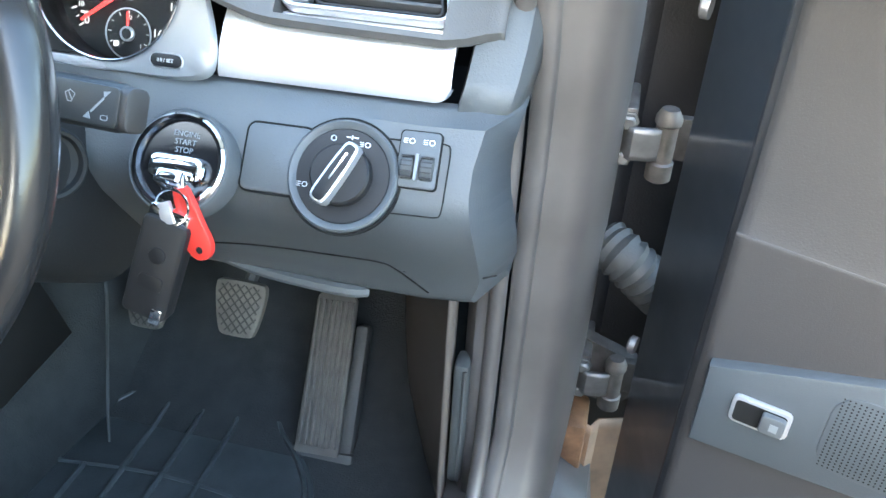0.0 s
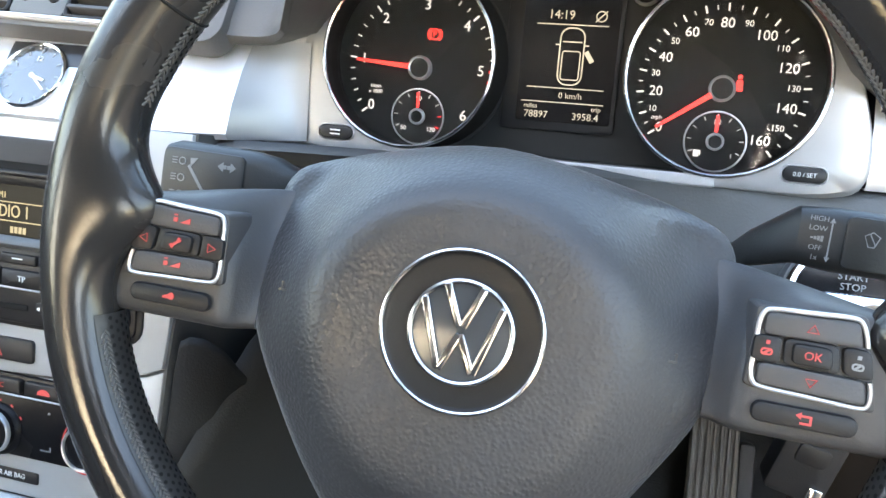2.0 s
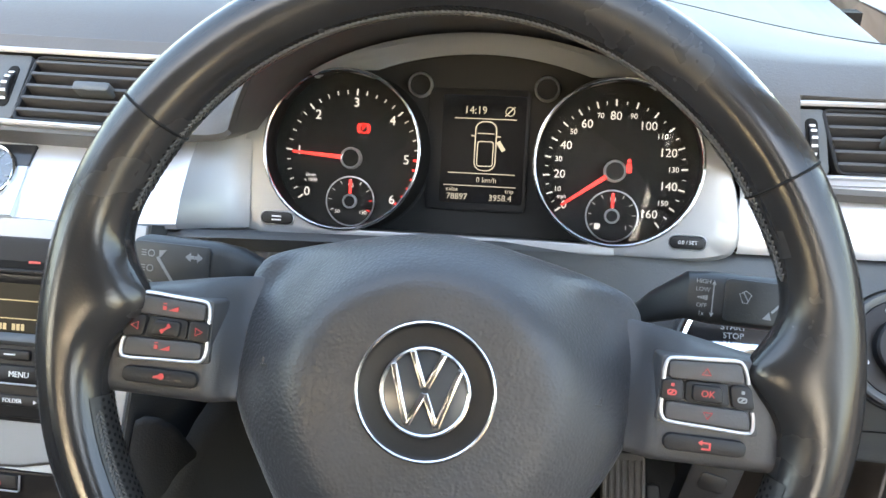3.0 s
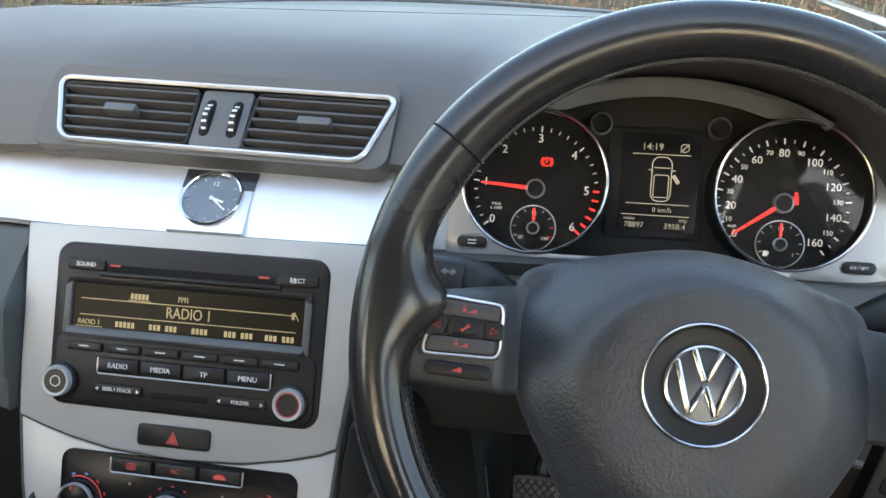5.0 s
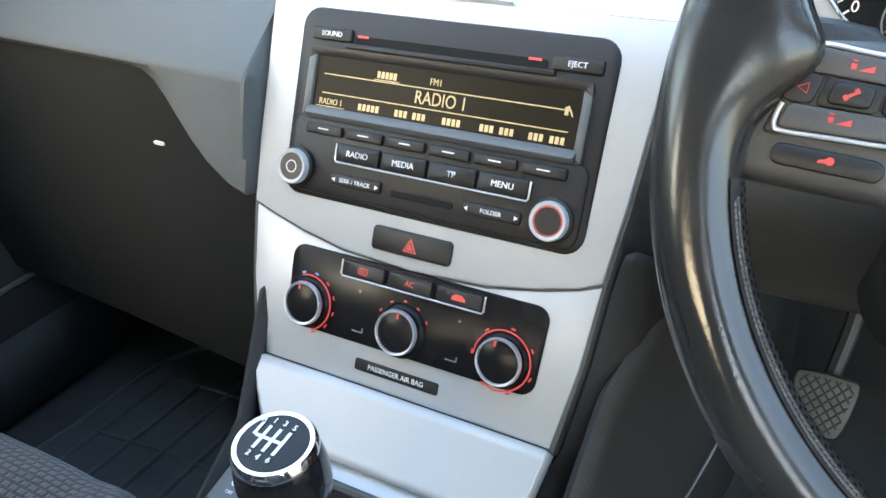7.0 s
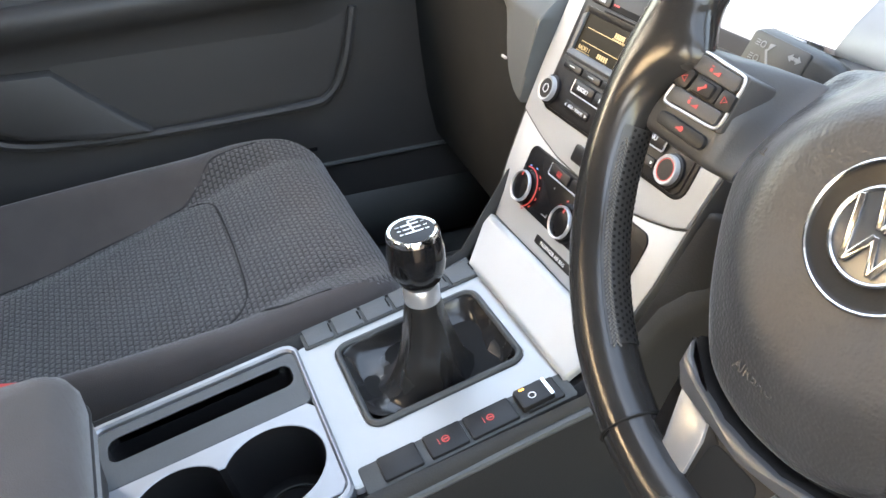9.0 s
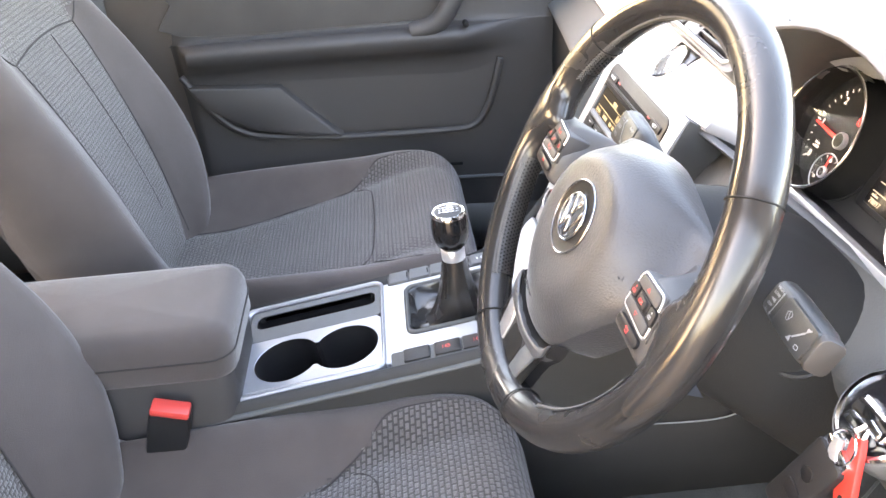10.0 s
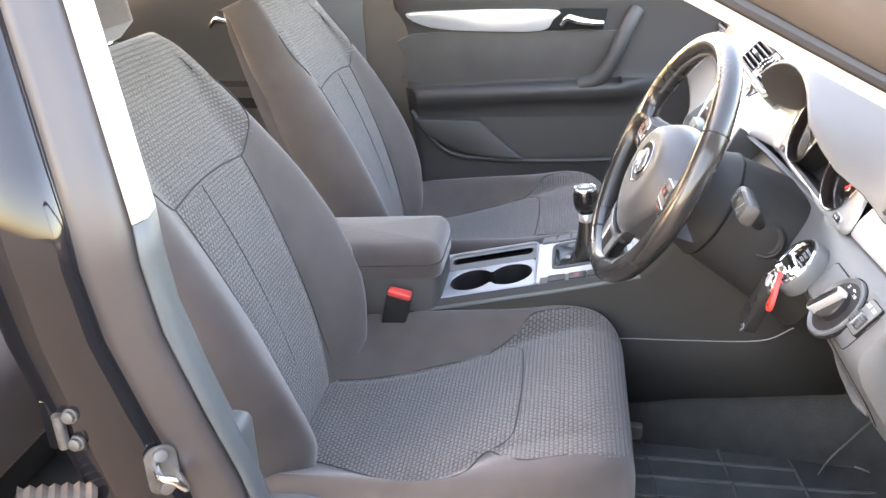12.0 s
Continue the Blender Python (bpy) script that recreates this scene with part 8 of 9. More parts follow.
    part("bin_wall", prism(bmesh.new(), L([(-0.530, 0.702), (-0.345, 0.698), (-0.300, 0.655), (-0.240, 0.602), (-0.225, 0.590), (-0.30, 0.588), (-0.40, 0.605), (-0.50, 0.655)]), 0.028, 0.062, 0.008), M_DOOR, d, "raised wall of the door bin")
    part("bin_edge", tube(bmesh.new(), smooth_line([(s * a, b, 0.047) for a, b in lip], 5), 0.0075, 8), M_DOOR, d, "rounded edge of the door bin")
    part("vent_slot", box(bmesh.new(), *sorted((s * -0.06, s * 0.03)), 0.500, 0.506, 0.030, 0.0365, 0.001), M_VOID, d)
    part("kick_strip", tube(bmesh.new(), smooth_line([(s * y, 0.470 + 0.02 * (y + 0.2) ** 2, 0.036) for y in (-0.60, -0.4, -0.2, 0.0, 0.2, 0.36)], 4), 0.004, 6), M_LOWER, d)
    part("panel_screw", prism(bmesh.new(), circle(0.0055, 16, s * 0.030, 0.8185), 0.06, 0.0835, 0.001), M_VOID, d)
    # steel shell outside the panel
    sh = rr(1.09, 0.80, 0.06, 5, s * -0.130, 0.645)
    inner_sh = [(s * min(s * x, 0.343), y) for x, y in sh]
    shell_rows = [[(x, y, z) for x, y in lp_] for lp_, z in ((inset(ccw(sh), 0.02), -0.115), (ccw(sh), -0.10), (ccw(sh), -0.075), (ccw(inner_sh), 0.010), (ccw(inner_sh), 0.024))]
    # the driver's shell has the sky reflection coloured in, the other plain car paint
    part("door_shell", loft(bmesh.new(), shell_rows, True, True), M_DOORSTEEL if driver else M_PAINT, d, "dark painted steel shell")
    # window frame and pane
    fr = [(0.44, 1.035), (0.20, 1.155), (0.0, 1.245), (-0.30, 1.352), (-0.60, 1.372), (-0.665, 1.36), (-0.685, 1.035)]
    part("window_frame", tube(bmesh.new(), smooth_line([(s * a, b, -0.03 + 0.08 * (b - 1.04) / 0.33) for a, b in fr], 4), 0.017, 8), M_BODYBLACK, d, "black window frame")
    pane = [(0.43, 1.04), (0.20, 1.145), (0.0, 1.235), (-0.30, 1.34), (-0.60, 1.36), (-0.66, 1.35), (-0.675, 1.04)]
    if not driver:
        bm = bmesh.new()
        bm.faces.new([bm.verts.new((s * a, b, -0.03 + 0.08 * (b - 1.04) / 0.33)) for a, b in pane])
        part("window_pane", bm, M_GLASS, d, "clear side window").visible_shadow = False
    # rubber seal round the shell
    part("seal", tube(bmesh.new(), [(x, y, 0.012) for x, y in inset(ccw(inner_sh), -0.003)], 0.0075, 8, True), M_RUBBER, d, "black rubber seal")
    return d


door("door_2", "dark grey passenger door panel with silver inlay and bin", PD_M, 1, False)
HINGE = Matrix.Translation((0.875, 0.455, 0)) @ Matrix.Rotation(radians(72), 4, "Z") @ Matrix.Translation((-0.875, -0.455, 0))
dd = door("door_1", "open driver's door with dark grey panel and window switch", HINGE @ DD_M, -1, True)
# window switch and loudspeaker grille near its front edge
wsx = -0.290
part("switch_plate", prism(bmesh.new(), [(-0.336, 0.634), (-0.336, 0.714), (-0.30, 0.726), (-0.224, 0.750), (-0.10, 0.772), (-0.06, 0.70), (-0.10, 0.655), (-0.19, 0.645)], 0.03, 0.046, 0.004), M_DOORGRILLE, dd, "grey plastic field")
wsw = part("window_switch", prism(bmesh.new(), rr(0.044, 0.026, 0.005, 4, wsx, 0.687), 0.044, 0.0500, 0.0015), M_ALU, dd, "window switch with bright frame")
part("switch_well", prism(bmesh.new(), rr(0.038, 0.020, 0.003, 4, wsx, 0.687), 0.0495, 0.0504), M_VOID, wsw)
part("switch_rocker", prism(bmesh.new(), rr(0.018, 0.018, 0.003, 4, wsx + 0.0100, 0.687), 0.0495, 0.0555, 0.002), M_LOWER, wsw, "grey rocker")
part("switch_mark", bar(0.006, 0.007, wsx + 0.0115, 0.687, 0.0556), M_GREYPRINT, wsw)
part("grille", prism(bmesh.new(), rr(0.15, 0.075, 0.02, 5, -0.172, 0.698), 0.04, 0.0475, 0.002), M_DOORGRILLE, dd, "loudspeaker grille")
bm = bmesh.new()
for i in range(40):
    for j in range(22):
        bmesh.ops.create_circle(bm, cap_ends=True, radius=0.0008, segments=5, matrix=Matrix.Translation((-0.172 - 0.070 + 0.0036 * i, 0.698 - 0.033 + 0.00315 * j, 0.0478)))
tagged(part("grille_holes", bm, M_VOID, dd, "fine punched holes", smooth=False), kind="stuff")
# door front edge fittings: bolts, check strap, seal lips
for z, x in ((0.95, -0.05), (0.62, -0.06)):
    part("edge_bolt", mapped(lathe(bmesh.new(), [(0.009, 0), (0.009, 0.006), (0.006, 0.008)], 12), Matrix.Translation((-0.4155, z, x)) @ Matrix.Rotation(radians(-90), 4, "Y")), M_STEEL, dd, "zinc bolt")

# rear doors
for s, label in ((-1, "dark rear passenger door panel with bright opener"),):
    rd = thing("door_3", label, "door", PD_M, kind="structure")
    rows = [[(y, z, x) for z, x in ((0.36, 0.02), (0.50, 0.03), (0.72, 0.034), (0.76, 0.07), (0.79, 0.07), (0.80, 0.034), (0.93, 0.03), (1.0, 0.036), (1.04, 0.02), (1.045, -0.03))] for y in (-1.55, -1.2, -0.95, -0.665)]
    thick(part("inner_panel", loft(bmesh.new(), rows), M_DOOR, rd), 0.006)
    part("door_shell", prism(bmesh.new(), rr(0.89, 0.76, 0.04, 4, -1.11, 0.645), -0.115, 0.018, 0.01), M_PAINT, rd)
    op = smooth_line([(-1.10, 0.955, 0.046), (-1.08, 0.975, 0.056), (-1.06, 0.972, 0.060), (-1.02, 0.965, 0.062), (-0.98, 0.962, 0.060)], 5)
    part("opener", tube(bmesh.new(), op, 0.008, 10), M_CHROME, rd, "bright door opener")
    bm = bmesh.new()
    bm.faces.new([bm.verts.new(p) for p in ((-1.52, 1.04, -0.03), (-0.72, 1.04, -0.03), (-0.80, 1.36, 0.05), (-1.45, 1.35, 0.05))])
    part("window_pane", bm, M_GLASS, rd).visible_shadow = False

# ---- centre pillars ----


def pillar_b(s, label):
    p = thing("centre_pillar", label, "pillar", kind="structure")

    def strip(name, low, high, zs, m, lb, th=0.004):
        """A strip up the post: its plan changes from low to high at the waist."""
        rows = []
        for z in zs:
            k = max(0.0, z - 1.02)
            f = ease((z - 0.66) / 0.34)
            fwd = 0.10 * ease((0.98 - z) / 0.62)
            rows.append([(s * (lerp(a[0], b[0], f) - 0.34 * k), lerp(a[1], b[1], f) - 0.33 * k + fwd, z) for a, b in zip(low, high)])
        thick(part(name, loft(bmesh.new(), rows), m, p, lb), th)

    lo = [0.30, 0.40, 0.50, 0.60, 0.70, 0.80, 0.90, 0.98, 1.02]
    hi = [1.02, 1.08, 1.15, 1.22, 1.30, 1.38]
    inner = [(0.735, -0.64), (0.742, -0.57), (0.765, -0.527), (0.800, -0.507), (0.826, -0.497), (0.838, -0.500)]
    inner_hi = [(0.740, -0.66), (0.752, -0.585), (0.785, -0.538), (0.828, -0.510), (0.858, -0.503), (0.874, -0.508)]
    seal = [(0.838, -0.500), (0.846, -0.503), (0.852, -0.513), (0.855, -0.526), (0.857, -0.540), (0.862, -0.552)]
    seal_hi = [(0.874, -0.508), (0.882, -0.512), (0.887, -0.521), (0.890, -0.533), (0.892, -0.546), (0.896, -0.557)]
    post = [(0.862, -0.552), (0.874, -0.566), (0.884, -0.585), (0.890, -0.610), (0.892, -0.635), (0.885, -0.655), (0.84, -0.665), (0.78, -0.665)]
    post_hi = [(0.896, -0.557), (0.905, -0.572), (0.911, -0.590), (0.914, -0.612), (0.914, -0.636), (0.905, -0.656), (0.85, -0.668), (0.79, -0.668)]
    strip("lower_trim", inner, inner_hi, lo, M_BTRIM, "grey plastic lower trim")
    strip("upper_trim", inner, inner_hi, hi, M_PILLAR, "pale upper trim")
    strip("door_seal", seal, seal_hi, lo + hi[1:], M_SEALTRIM, "dull brown-grey door seal")
    strip("painted_post", post, post_hi, lo + hi[1:], M_BODYBLACK, "gloss dark painted post")
    return p


pb = pillar_b(1, "driver's side centre pillar with pale upper trim and door seal")
pillar_b(-1, "passenger side centre pillar with pale upper trim")
part("belt_guide", box(bmesh.new(), 0.764, 0.802, -0.500, -0.464, 0.56, 0.742, 0.012, 3), M_BTRIM, pb, "rounded grey plastic foot of the trim")
# door striker on the post
stx = thing("door_striker", "bright steel door striker loop bolted to the pillar", "striker", Matrix.Translation((0.876, -0.527, 0.735)) @ Matrix.Rotation(radians(38), 4, "Z"))
part("plate", mapped(prism(bmesh.new(), rr(0.034, 0.062, 0.014, 6), 0, 0.003, 0.0012), Matrix(((0, 0, 1, 0), (1, 0, 0, 0), (0, 1, 0, 0), (0, 0, 0, 1)))), M_DULLSTEEL, stx, "steel plate")
part("loop", tube(bmesh.new(), smooth_line([(0.0, -0.006, 0.010), (0.030, -0.006, 0.012), (0.036, 0.004, 0.008), (0.036, 0.014, -0.006), (0.030, 0.016, -0.010), (0.0, 0.014, -0.010)], 5), 0.0042, 10), M_CHROME, stx, "bright bent loop")
for z in (-0.022, 0.022):
    part("screw", mapped(lathe(bmesh.new(), [(0.0075, 0), (0.0075, 0.004), (0.003, 0.0045)], 16), Matrix.Translation((0.004, 0.0, z)) @ Matrix.Rotation(radians(90), 4, "Y")), M_STEEL, stx, "screw head")
# rear driver's side door, standing open on its hinges
RH = Matrix.Translation((0.915, -0.70, 0)) @ Matrix.Rotation(radians(62), 4, "Z") @ Matrix.Translation((-0.915, 0.70, 0))
rdd = thing("door_4", "open dark painted rear door behind the centre pillar", "door", RH, kind="structure")
bm = mapped(prism(bmesh.new(), rr(0.80, 0.74, 0.05, 5, -1.115, 0.655), -0.115, 0.02, 0.012), Matrix(((0, 0, -1, 0.835), (1, 0, 0, 0), (0, 1, 0, 0), (0, 0, 0, 1))))
part("shell", bm, M_PAINT, rdd, "dark painted shell")
part("window_frame", tube(bmesh.new(), [(0.90, -0.735, 1.02), (0.88, -0.80, 1.2), (0.82, -0.86, 1.36), (0.80, -1.2, 1.38)], 0.02, 8), M_BODYBLACK, rdd, "black window frame")
part("waist_trim", tube(bmesh.new(), [(0.952, -0.715, 1.03), (0.952, -1.5, 1.05)], 0.008, 8), M_CHROME, rdd, "bright waist trim")
# rear hinges, on the post
for z in (0.80, 0.52):
    h = part("door_hinge", box(bmesh.new(), 0.886, 0.900, -0.636, -0.592, z - 0.030, z + 0.030, 0.003), M_BODYBLACK, pb, "dirty painted hinge of the rear door")
    part("pin", tube(bmesh.new(), [(0.906, -0.612, z - 0.020), (0.906, -0.612, z + 0.020)], 0.006, 10), M_DULLSTEEL, h, "hinge pin")
    for q in (-1, 1):
        part("bolt", mapped(lathe(bmesh.new(), [(0.0085, 0), (0.0085, 0.004), (0.0065, 0.0045), (0.0065, 0.009), (0.004, 0.010)], 12), Matrix.Translation((0.900, -0.600, z + 0.017 * q)) @ Matrix.Rotation(radians(80), 4, "Y")), M_DULLSTEEL, h, "dull bolt")
# bellows round the wiring between pillar and rear door
solo("wiring_bellows", lathe(bmesh.new(), [(0.014 + 0.004 * (k % 2), 0.006 * k) for k in range(14)], 20), M_BROWNRUB, "dusty brown rubber wiring bellows at the pillar", "bellows", m=Matrix.Translation((0.893, -0.600, 0.705)) @ Matrix.Rotation(radians(75), 4, "X") @ Matrix.Rotation(radians(30), 4, "Y"))

# ---- driver's door jamb ----
jamb = thing("door_jamb", "dusty brown-grey painted door jamb with rubber seal", "jamb", kind="structure")
plan = [(0.722, 0.50), (0.726, 0.36), (0.736, 0.342), (0.748, 0.338)]
rows = [[(x, y + 0.02 * (z - 0.6), z) for x, y in plan] for z in (0.36, 0.45, 0.55, 0.65, 0.75, 0.85, 0.93, 1.0)]
thick(part("inner_lining", loft(bmesh.new(), rows), M_PAINTDULL, jamb, "painted inner return"), 0.003)
plan = [(0.762, 0.352), (0.764, 0.339), (0.768, 0.3365), (0.778, 0.3365), (0.781, 0.339), (0.7825, 0.3445), (0.786, 0.346), (0.802, 0.347), (0.815, 0.353), (0.826, 0.370), (0.834, 0.395), (0.840, 0.430), (0.843, 0.470), (0.843, 0.56)]
rows = []
for z in (0.30, 0.36, 0.42, 0.50, 0.58, 0.66, 0.74, 0.82, 0.90, 0.97, 1.02):
    k = ease((0.50 - z) / 0.2)
    top = ease((z - 0.86) / 0.16)
    rows.append([(x - 0.012 * k - 0.004 * top, y - 0.10 * k - 0.03 * top, z) for x, y in plan])
thick(part("jamb_panel", loft(bmesh.new(), rows), M_PAINTDULL, jamb, "dusty painted metal"), 0.004)
part("seal", tube(bmesh.new(), smooth_line([(0.752, 0.20, 0.372), (0.753, 0.27, 0.40), (0.753, 0.322, 0.46), (0.753, 0.336, 0.55), (0.753, 0.338, 0.75), (0.752, 0.335, 0.90), (0.755, 0.30, 1.0)], 5), 0.0085, 10), M_PAINTDULL, jamb, "soft door seal")
# sill below the door opening
bm = bmesh.new()
loft(bm, [[(x, y, z) for x, z in ((0.70, 0.30), (0.715, 0.385), (0.735, 0.398), (0.76, 0.396), (0.80, 0.385), (0.84, 0.37), (0.875, 0.345), (0.885, 0.28), (0.87, 0.20))] for y in (-0.75, -0.5, -0.2, 0.1, 0.30, 0.40, 0.48)])
thick(tagged(part("door_sill", bm, M_PAINTDULL, None), "dusty painted sill below the driver's door", "sill", kind="structure"), 0.004)
bm = loft(bmesh.new(), [[(x, y, z) for x, z in ((0.690, 0.30), (0.700, 0.392), (0.712, 0.404), (0.742, 0.406), (0.748, 0.398))] for y in (-0.50, -0.2, 0.1, 0.27, 0.31)])
thick(tagged(part("sill_trim", bm, M_KNEE, None), "black plastic sill trim inside the door", "sill trim", kind="structure"), 0.003)
bm = loft(bmesh.new(), [[(-x, y, z) for x, z in ((0.68, 0.30), (0.700, 0.392), (0.712, 0.404), (0.78, 0.406), (0.80, 0.30))] for y in (-1.5, -0.5, 0.1, 0.48)])
thick(tagged(part("sill_trim", bm, M_KNEE, None), "black plastic sill trim inside the passenger door", "sill trim", kind="structure"), 0.003)
# kick panels beside the footwells
for s in (1, -1):
    rows = [[(s * x, y, z) for y, x in ((0.31, 0.716), (0.36, 0.713), (0.40, 0.699), (0.46, 0.668), (0.54, 0.624), (0.60, 0.602), (0.80, 0.575))] for z in (0.29, 0.36, 0.45, 0.60, 0.78)]
    # only the driver's panel carries the warm light in its colour
    thick(tagged(part("kick_panel", loft(bmesh.new(), rows), M_KICK if s > 0 else M_KNEE, None), "plastic kick panel beside the footwell, browned for warm reflected light" if s > 0 else "dark plastic kick panel beside the footwell", "panel", kind="structure"), 0.004)
# closing panel on the passenger's side ahead of the door
bm = box(bmesh.new(), -0.85, -0.80, 0.42, 0.95, 0.25, 1.0)
tagged(part("front_side_panel", bm, M_PAINT, None), "painted panel ahead of the passenger door", "panel", kind="structure")
# bonnet release
br = thing("bonnet_release", "black bonnet release handle on the kick panel", "release handle", Matrix.Translation((0.7235, 0.345, 0.50)))
part("handle_body", box(bmesh.new(), -0.006, 0.010, -0.016, 0.012, -0.085, 0.085, 0.005), M_KNEE, br, "black handle")
part("pale_edge", box(bmesh.new(), 0.004, 0.0085, -0.0180, -0.013, -0.080, 0.080, 0.002), M_KNEE, br)

# ---- wing structure and door hinges ahead of the driver's door ----
bm = loft(bmesh.new(), [[(x, y, z) for x, y in ((0.842, 0.56), (0.86, 0.60), (0.93, 0.62), (0.99, 0.60), (1.0, 0.52), (0.975, 0.505))] for z in (0.20, 0.45, 0.70, 0.90, 0.97)])
thick(tagged(part("front_wing", bm, M_RUBBER, None), "dark inner edge of the front wing ahead of the hinges", "wing", kind="structure"), 0.004)
bm = loft(bmesh.new(), [[(x, y, z) for x, z in ((1.0, 0.20), (1.01, 0.60), (0.99, 0.86), (0.93, 0.945), (0.80, 0.975))] for y in (0.505, 0.9, 1.5, 2.0)])
thick(tagged(part("front_wing_skin", bm, M_PAINT, None), "brown-grey painted front wing", "wing", kind="structure"), 0.004)


def hinge(z, label, low):
    """A cast door hinge on the jamb, reaching out to the door."""
    leaf = part("door_hinge", box(bmesh.new(), 0.838, 0.852, 0.452, 0.520, z - 0.030, z + 0.030, 0.003), M_DULLSTEEL, jamb, label)
    arm_ = [[(x, y, zz) for zz in (z - 0.016, z - 0.010, z + 0.010, z + 0.016)] for x, y in ((0.842, 0.452), (0.852, 0.444), (0.866, 0.446), (0.880, 0.452))]
    thick(part("arm", loft(bmesh.new(), arm_), M_STEEL, leaf, "steel arm"), 0.006)
    part("pin", lathe(bmesh.new(), [(0.008, z - 0.040), (0.0125, z - 0.037), (0.0125, z - 0.020), (0.0105, z - 0.018), (0.0105, z + 0.018), (0.0125, z + 0.020), (0.0125, z + 0.026), (0.008, z + 0.034)], 18, 0.880, 0.453), M_DULLSTEEL, leaf, "hinge pin")
    part("door_leaf", box(bmesh.new(), 0.878, 0.925, 0.462, 0.474, z - 0.022, z + 0.022, 0.003), M_DULLSTEEL, leaf)
    for q in (-1, 1):
        part("bolt", mapped(lathe(bmesh.new(), [(0.0095, 0), (0.0095, 0.002), (0.0075, 0.002), (0.0075, 0.008), (0.005, 0.010)], 6), Matrix.Translation((0.845, 0.452, z + 0.018 * q)) @ Matrix.Rotation(radians(90), 4, "X")), M_STEEL, leaf, "hexagon bolt")
    if low:
        part("wedge", prism(bmesh.new(), [(0.842, z + 0.035), (0.905, z + 0.010), (0.912, z - 0.030), (0.890, z - 0.060), (0.850, z - 0.050)], 0, 0.02, 0.002), M_DULLSTEEL, leaf, "grey cast bracket")
        leaf.children[-1].matrix_basis = Matrix(((1, 0, 0, 0), (0, 0, 1, 0.478), (0, 1, 0, 0), (0, 0, 0, 1)))
        part("lower_bracket", box(bmesh.new(), 0.834, 0.862, 0.440, 0.50, z - 0.16, z - 0.070, 0.006), M_ORANGEMETAL, leaf, "orange-brown bracket")


bm = loft(bmesh.new(), [[(x, y, z) for x, y in ((0.838, 0.50), (0.846, 0.462), (0.866, 0.455), (0.874, 0.470), (0.900, 0.478), (0.975, 0.50))] for z in (0.15, 0.25, 0.34, 0.40, 0.418)])
thick(part("jamb_foot", bm, M_ORANGEBASE, jamb, "orange-brown painted foot of the jamb"), 0.004)
hinge(0.795, "zinc upper hinge of the driver's door", False)
hinge(0.495, "dirty lower hinge of the driver's door", True)
bel = smooth_line([(0.842, 0.470, 0.668), (0.866, 0.455, 0.660), (0.890, 0.455, 0.640), (0.915, 0.470, 0.610)], 6)
solo("wiring_bellows", tube(bmesh.new(), bel, [0.024 + 0.0035 * (k % 2) for k in range(len(bel))], 20), M_BELLOWS, "grey ribbed rubber wiring bellows beside the door hinges", "bellows")

# ---- pedals ----


def pedal(name, label, x, y, z, w, h, lean):
    p = thing(name, label, "pedal", Matrix.Translation((x, y, z)) @ Matrix.Rotation(radians(-lean), 4, "X") @ face_m((0, 0, 0), 0), group="pedals")
    lp = smooth_loop([(-w / 2, h * 0.42), (-w * 0.30, h / 2), (w * 0.30, h / 2), (w / 2, h * 0.42), (w * 0.47, 0), (w * 0.36, -h * 0.42), (w * 0.22, -h / 2), (-w * 0.22, -h / 2), (-w * 0.36, -h * 0.42), (-w * 0.47, 0)], 3)
    pad_ = part("pad", prism(bmesh.new(), lp, -0.006, 0.004, 0.003), M_PEDAL, p, "worn rubber pad")
    inner = inset(ccw(lp), 0.004)

    def inside(qx, qy):
        c = False
        for a, b in zip(inner, inner[1:] + inner[:1]):
            if (a[1] > qy) != (b[1] > qy) and qx < (b[0] - a[0]) * (qy - a[1]) / (b[1] - a[1]) + a[0]:
                c = not c
        return c

    for sgn in (-1, 1):
        for k in range(-6, 7):
            off = k * 0.0125
            seg = [(t, sgn * t * 1.15 + off) for t in [-w / 2 + w * i / 40 for i in range(41)]]
            seg = [q for q in seg if inside(*q)]
            if len(seg) > 2:
                part("groove", tube(bmesh.new(), [(*seg[0], 0.0042), (*seg[-1], 0.0042)], 0.0011, 5), M_PEDALRIB, pad_)
    part("arm", tube(bmesh.new(), smooth_line([(0, h * 0.2, -0.008), (0.006, h * 0.7, -0.02), (0.012, h * 1.6, -0.02), (0.012, h * 3.2, 0.01)], 5), 0.009, 8), M_KNEE, p, "black pedal arm")
    return p


pedal("clutch_pedal", "grooved rubber clutch pedal", 0.272, 0.490, 0.445, 0.062, 0.066, 28)
pedal("brake_pedal", "grooved rubber brake pedal", 0.420, 0.462, 0.490, 0.066, 0.070, 28)
acc_m = Matrix.Translation((0.524, 0.480, 0.390)) @ Matrix.Rotation(radians(-36), 4, "X") @ face_m((0, 0, 0), 0, 2)
acc = thing("accelerator_pedal", "long ribbed accelerator pedal hinged at the floor", "pedal", acc_m, group="pedals")
al = [(-0.030, -0.105), (0.030, -0.105), (0.0265, 0.100), (0.022, 0.106), (-0.022, 0.106), (-0.0265, 0.100)]
part("plate", prism(bmesh.new(), al, -0.010, 0.0, 0.002), M_PEDAL, acc, "worn plastic plate")
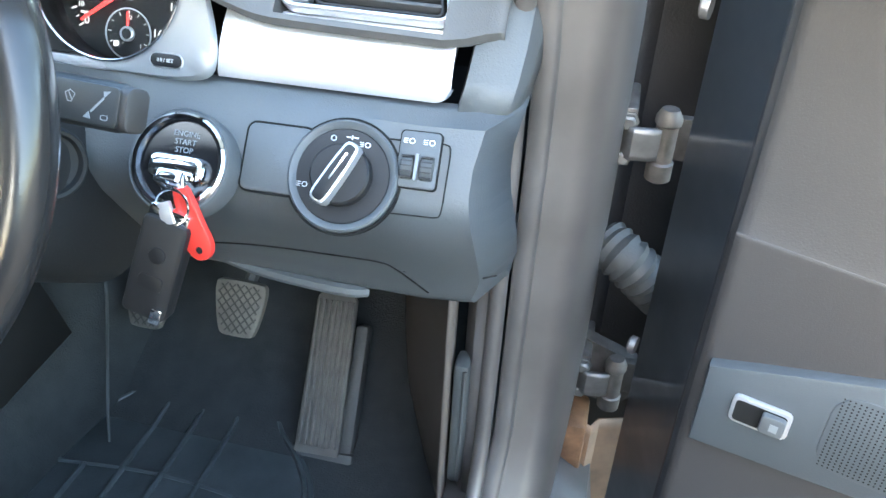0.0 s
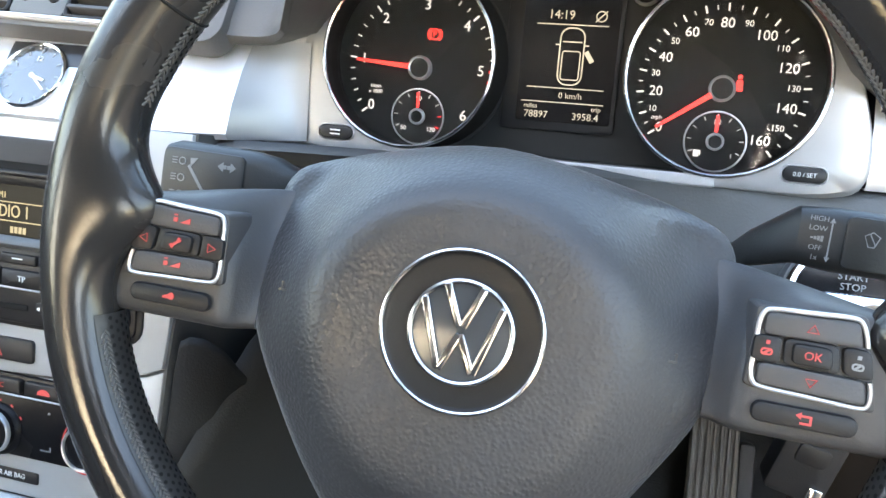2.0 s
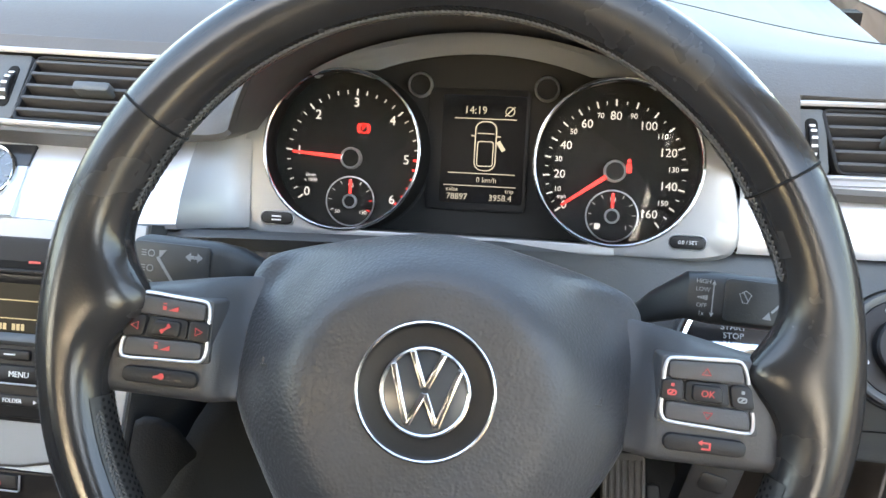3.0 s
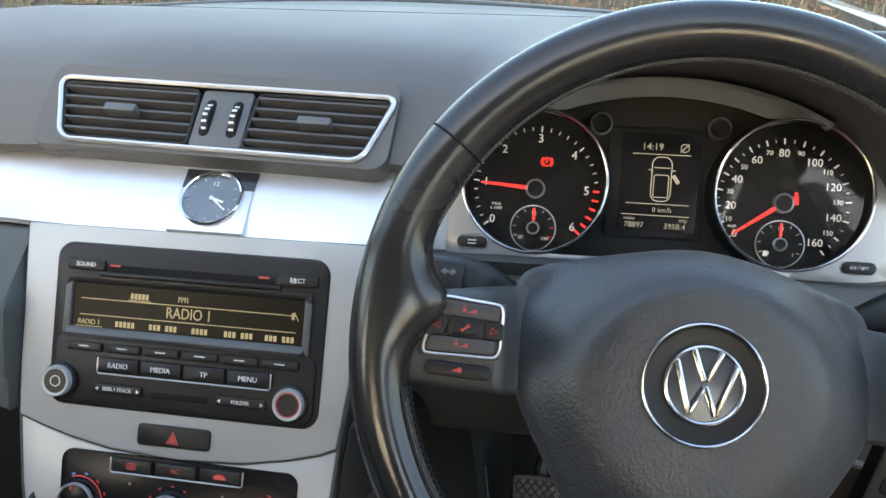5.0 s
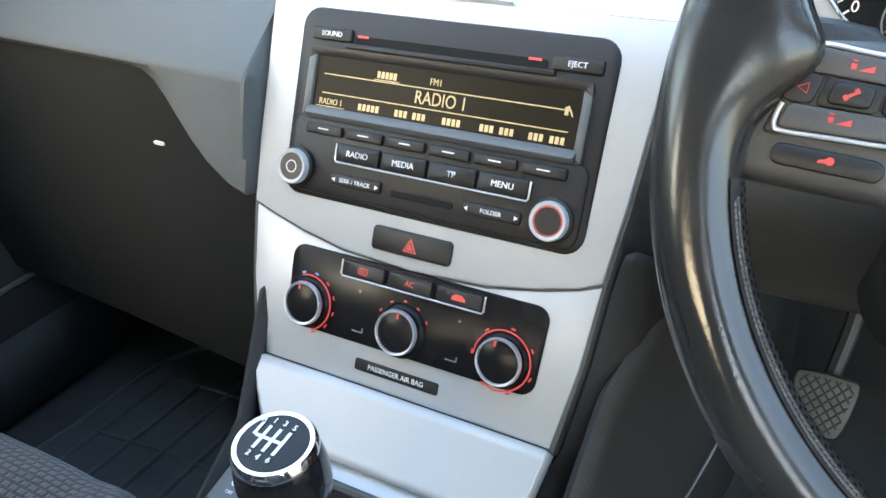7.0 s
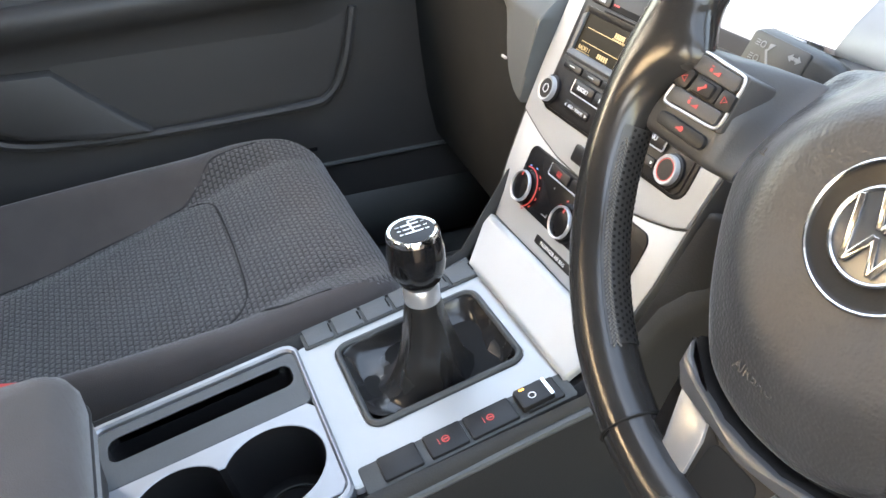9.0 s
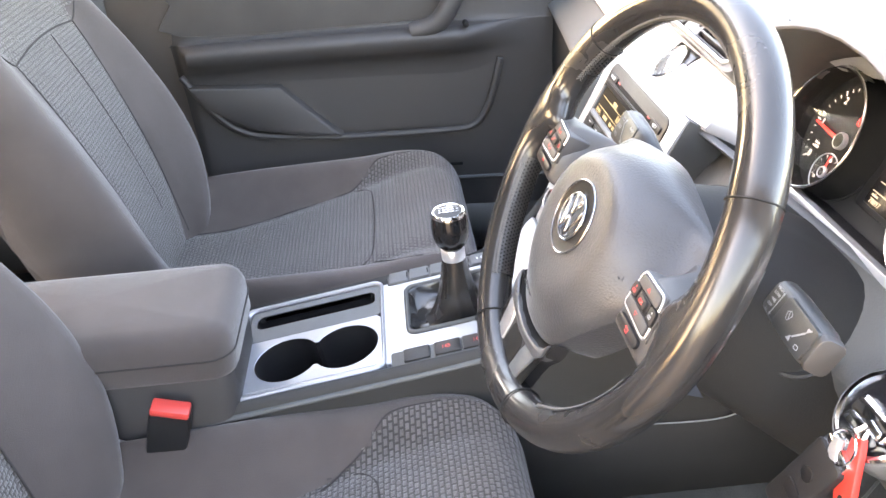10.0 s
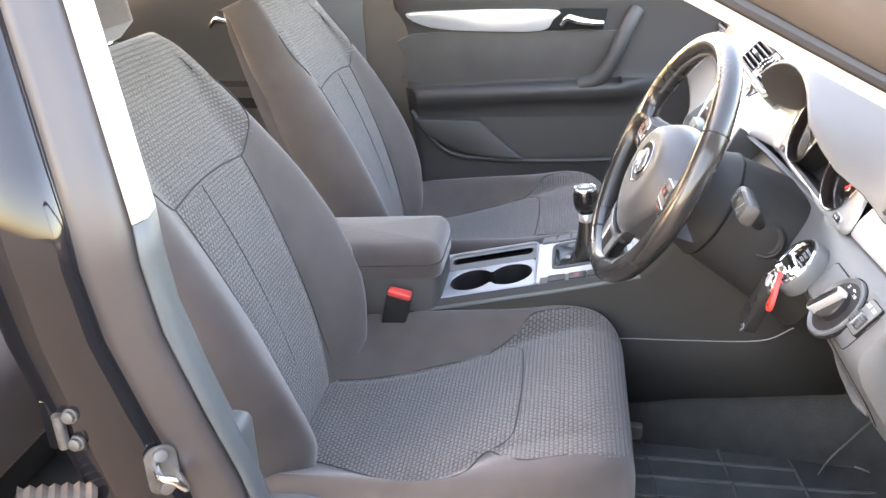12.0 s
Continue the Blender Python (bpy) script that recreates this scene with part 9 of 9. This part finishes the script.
for k in range(7):
    part("rib", box(bmesh.new(), -0.0235 + 0.0078 * k - 0.0022, -0.0235 + 0.0078 * k + 0.0022, -0.094, 0.098, -0.001, 0.0036, 0.001, 1), M_PEDAL, acc)
part("side_arm", box(bmesh.new(), 0.028, 0.046, -0.105, 0.07, -0.035, -0.006, 0.006), M_KNEE, acc, "black side arm")
part("foot", box(bmesh.new(), -0.036, 0.05, -0.135, -0.098, -0.02, -0.001, 0.005), M_KNEE, acc, "hinged foot")

# ---- mats ----


def mat_sheet(name, label, cx):
    m = thing(name, label, "mat", Matrix.Translation((cx, 0, 0.2935)), group="floor mats")
    half = [(-0.205, -0.12), (-0.205, 0.20), (-0.200, 0.34), (-0.170, 0.405), (-0.128, 0.450), (-0.105, 0.480), (-0.075, 0.492)]
    lp = smooth_loop(half + [(-x, y) for x, y in half[::-1]], 4)
    lp = ccw(lp)
    part("sheet", prism(bmesh.new(), lp, 0, 0.007, 0.003), M_MAT, m, "dark rubber sheet")
    part("border", tube(bmesh.new(), [(x, y, 0.008) for x, y in inset(lp, 0.010)], 0.0045, 6, True), M_MAT, m)
    for k in range(7):
        x = -0.160 + 0.0533 * k
        part("rib", tube(bmesh.new(), smooth_line([(x * 1.05, -0.08, 0.0075), (x, 0.16, 0.0075), (x * 0.96, 0.330 + (0.125 if abs(x) < 0.1 else 0.0), 0.0075)], 4), 0.0042, 8), M_MAT, m)
    for y in (0.06, 0.20, 0.325):
        part("rib", tube(bmesh.new(), smooth_line([(-0.16, y, 0.0075), (0, y + 0.015, 0.0075), (0.16, y, 0.0075)], 4), 0.0036, 6), M_MAT, m)
    return m


mat_sheet("floor_mat", "dark ribbed rubber mat in the driver's footwell", 0.352)
mat_sheet("floor_mat", "dark ribbed rubber mat in the passenger footwell", -0.40)
# pale cable along the tunnel
solo("pale_cable", tube(bmesh.new(), smooth_line([(0.204, 0.505, 0.480), (0.213, 0.485, 0.438), (0.236, 0.432, 0.385), (0.257, 0.385, 0.339), (0.262, 0.368, 0.305)], 6), 0.0021, 8), M_BELLOWS, "pale grey cable hanging beside the tunnel", "cable")
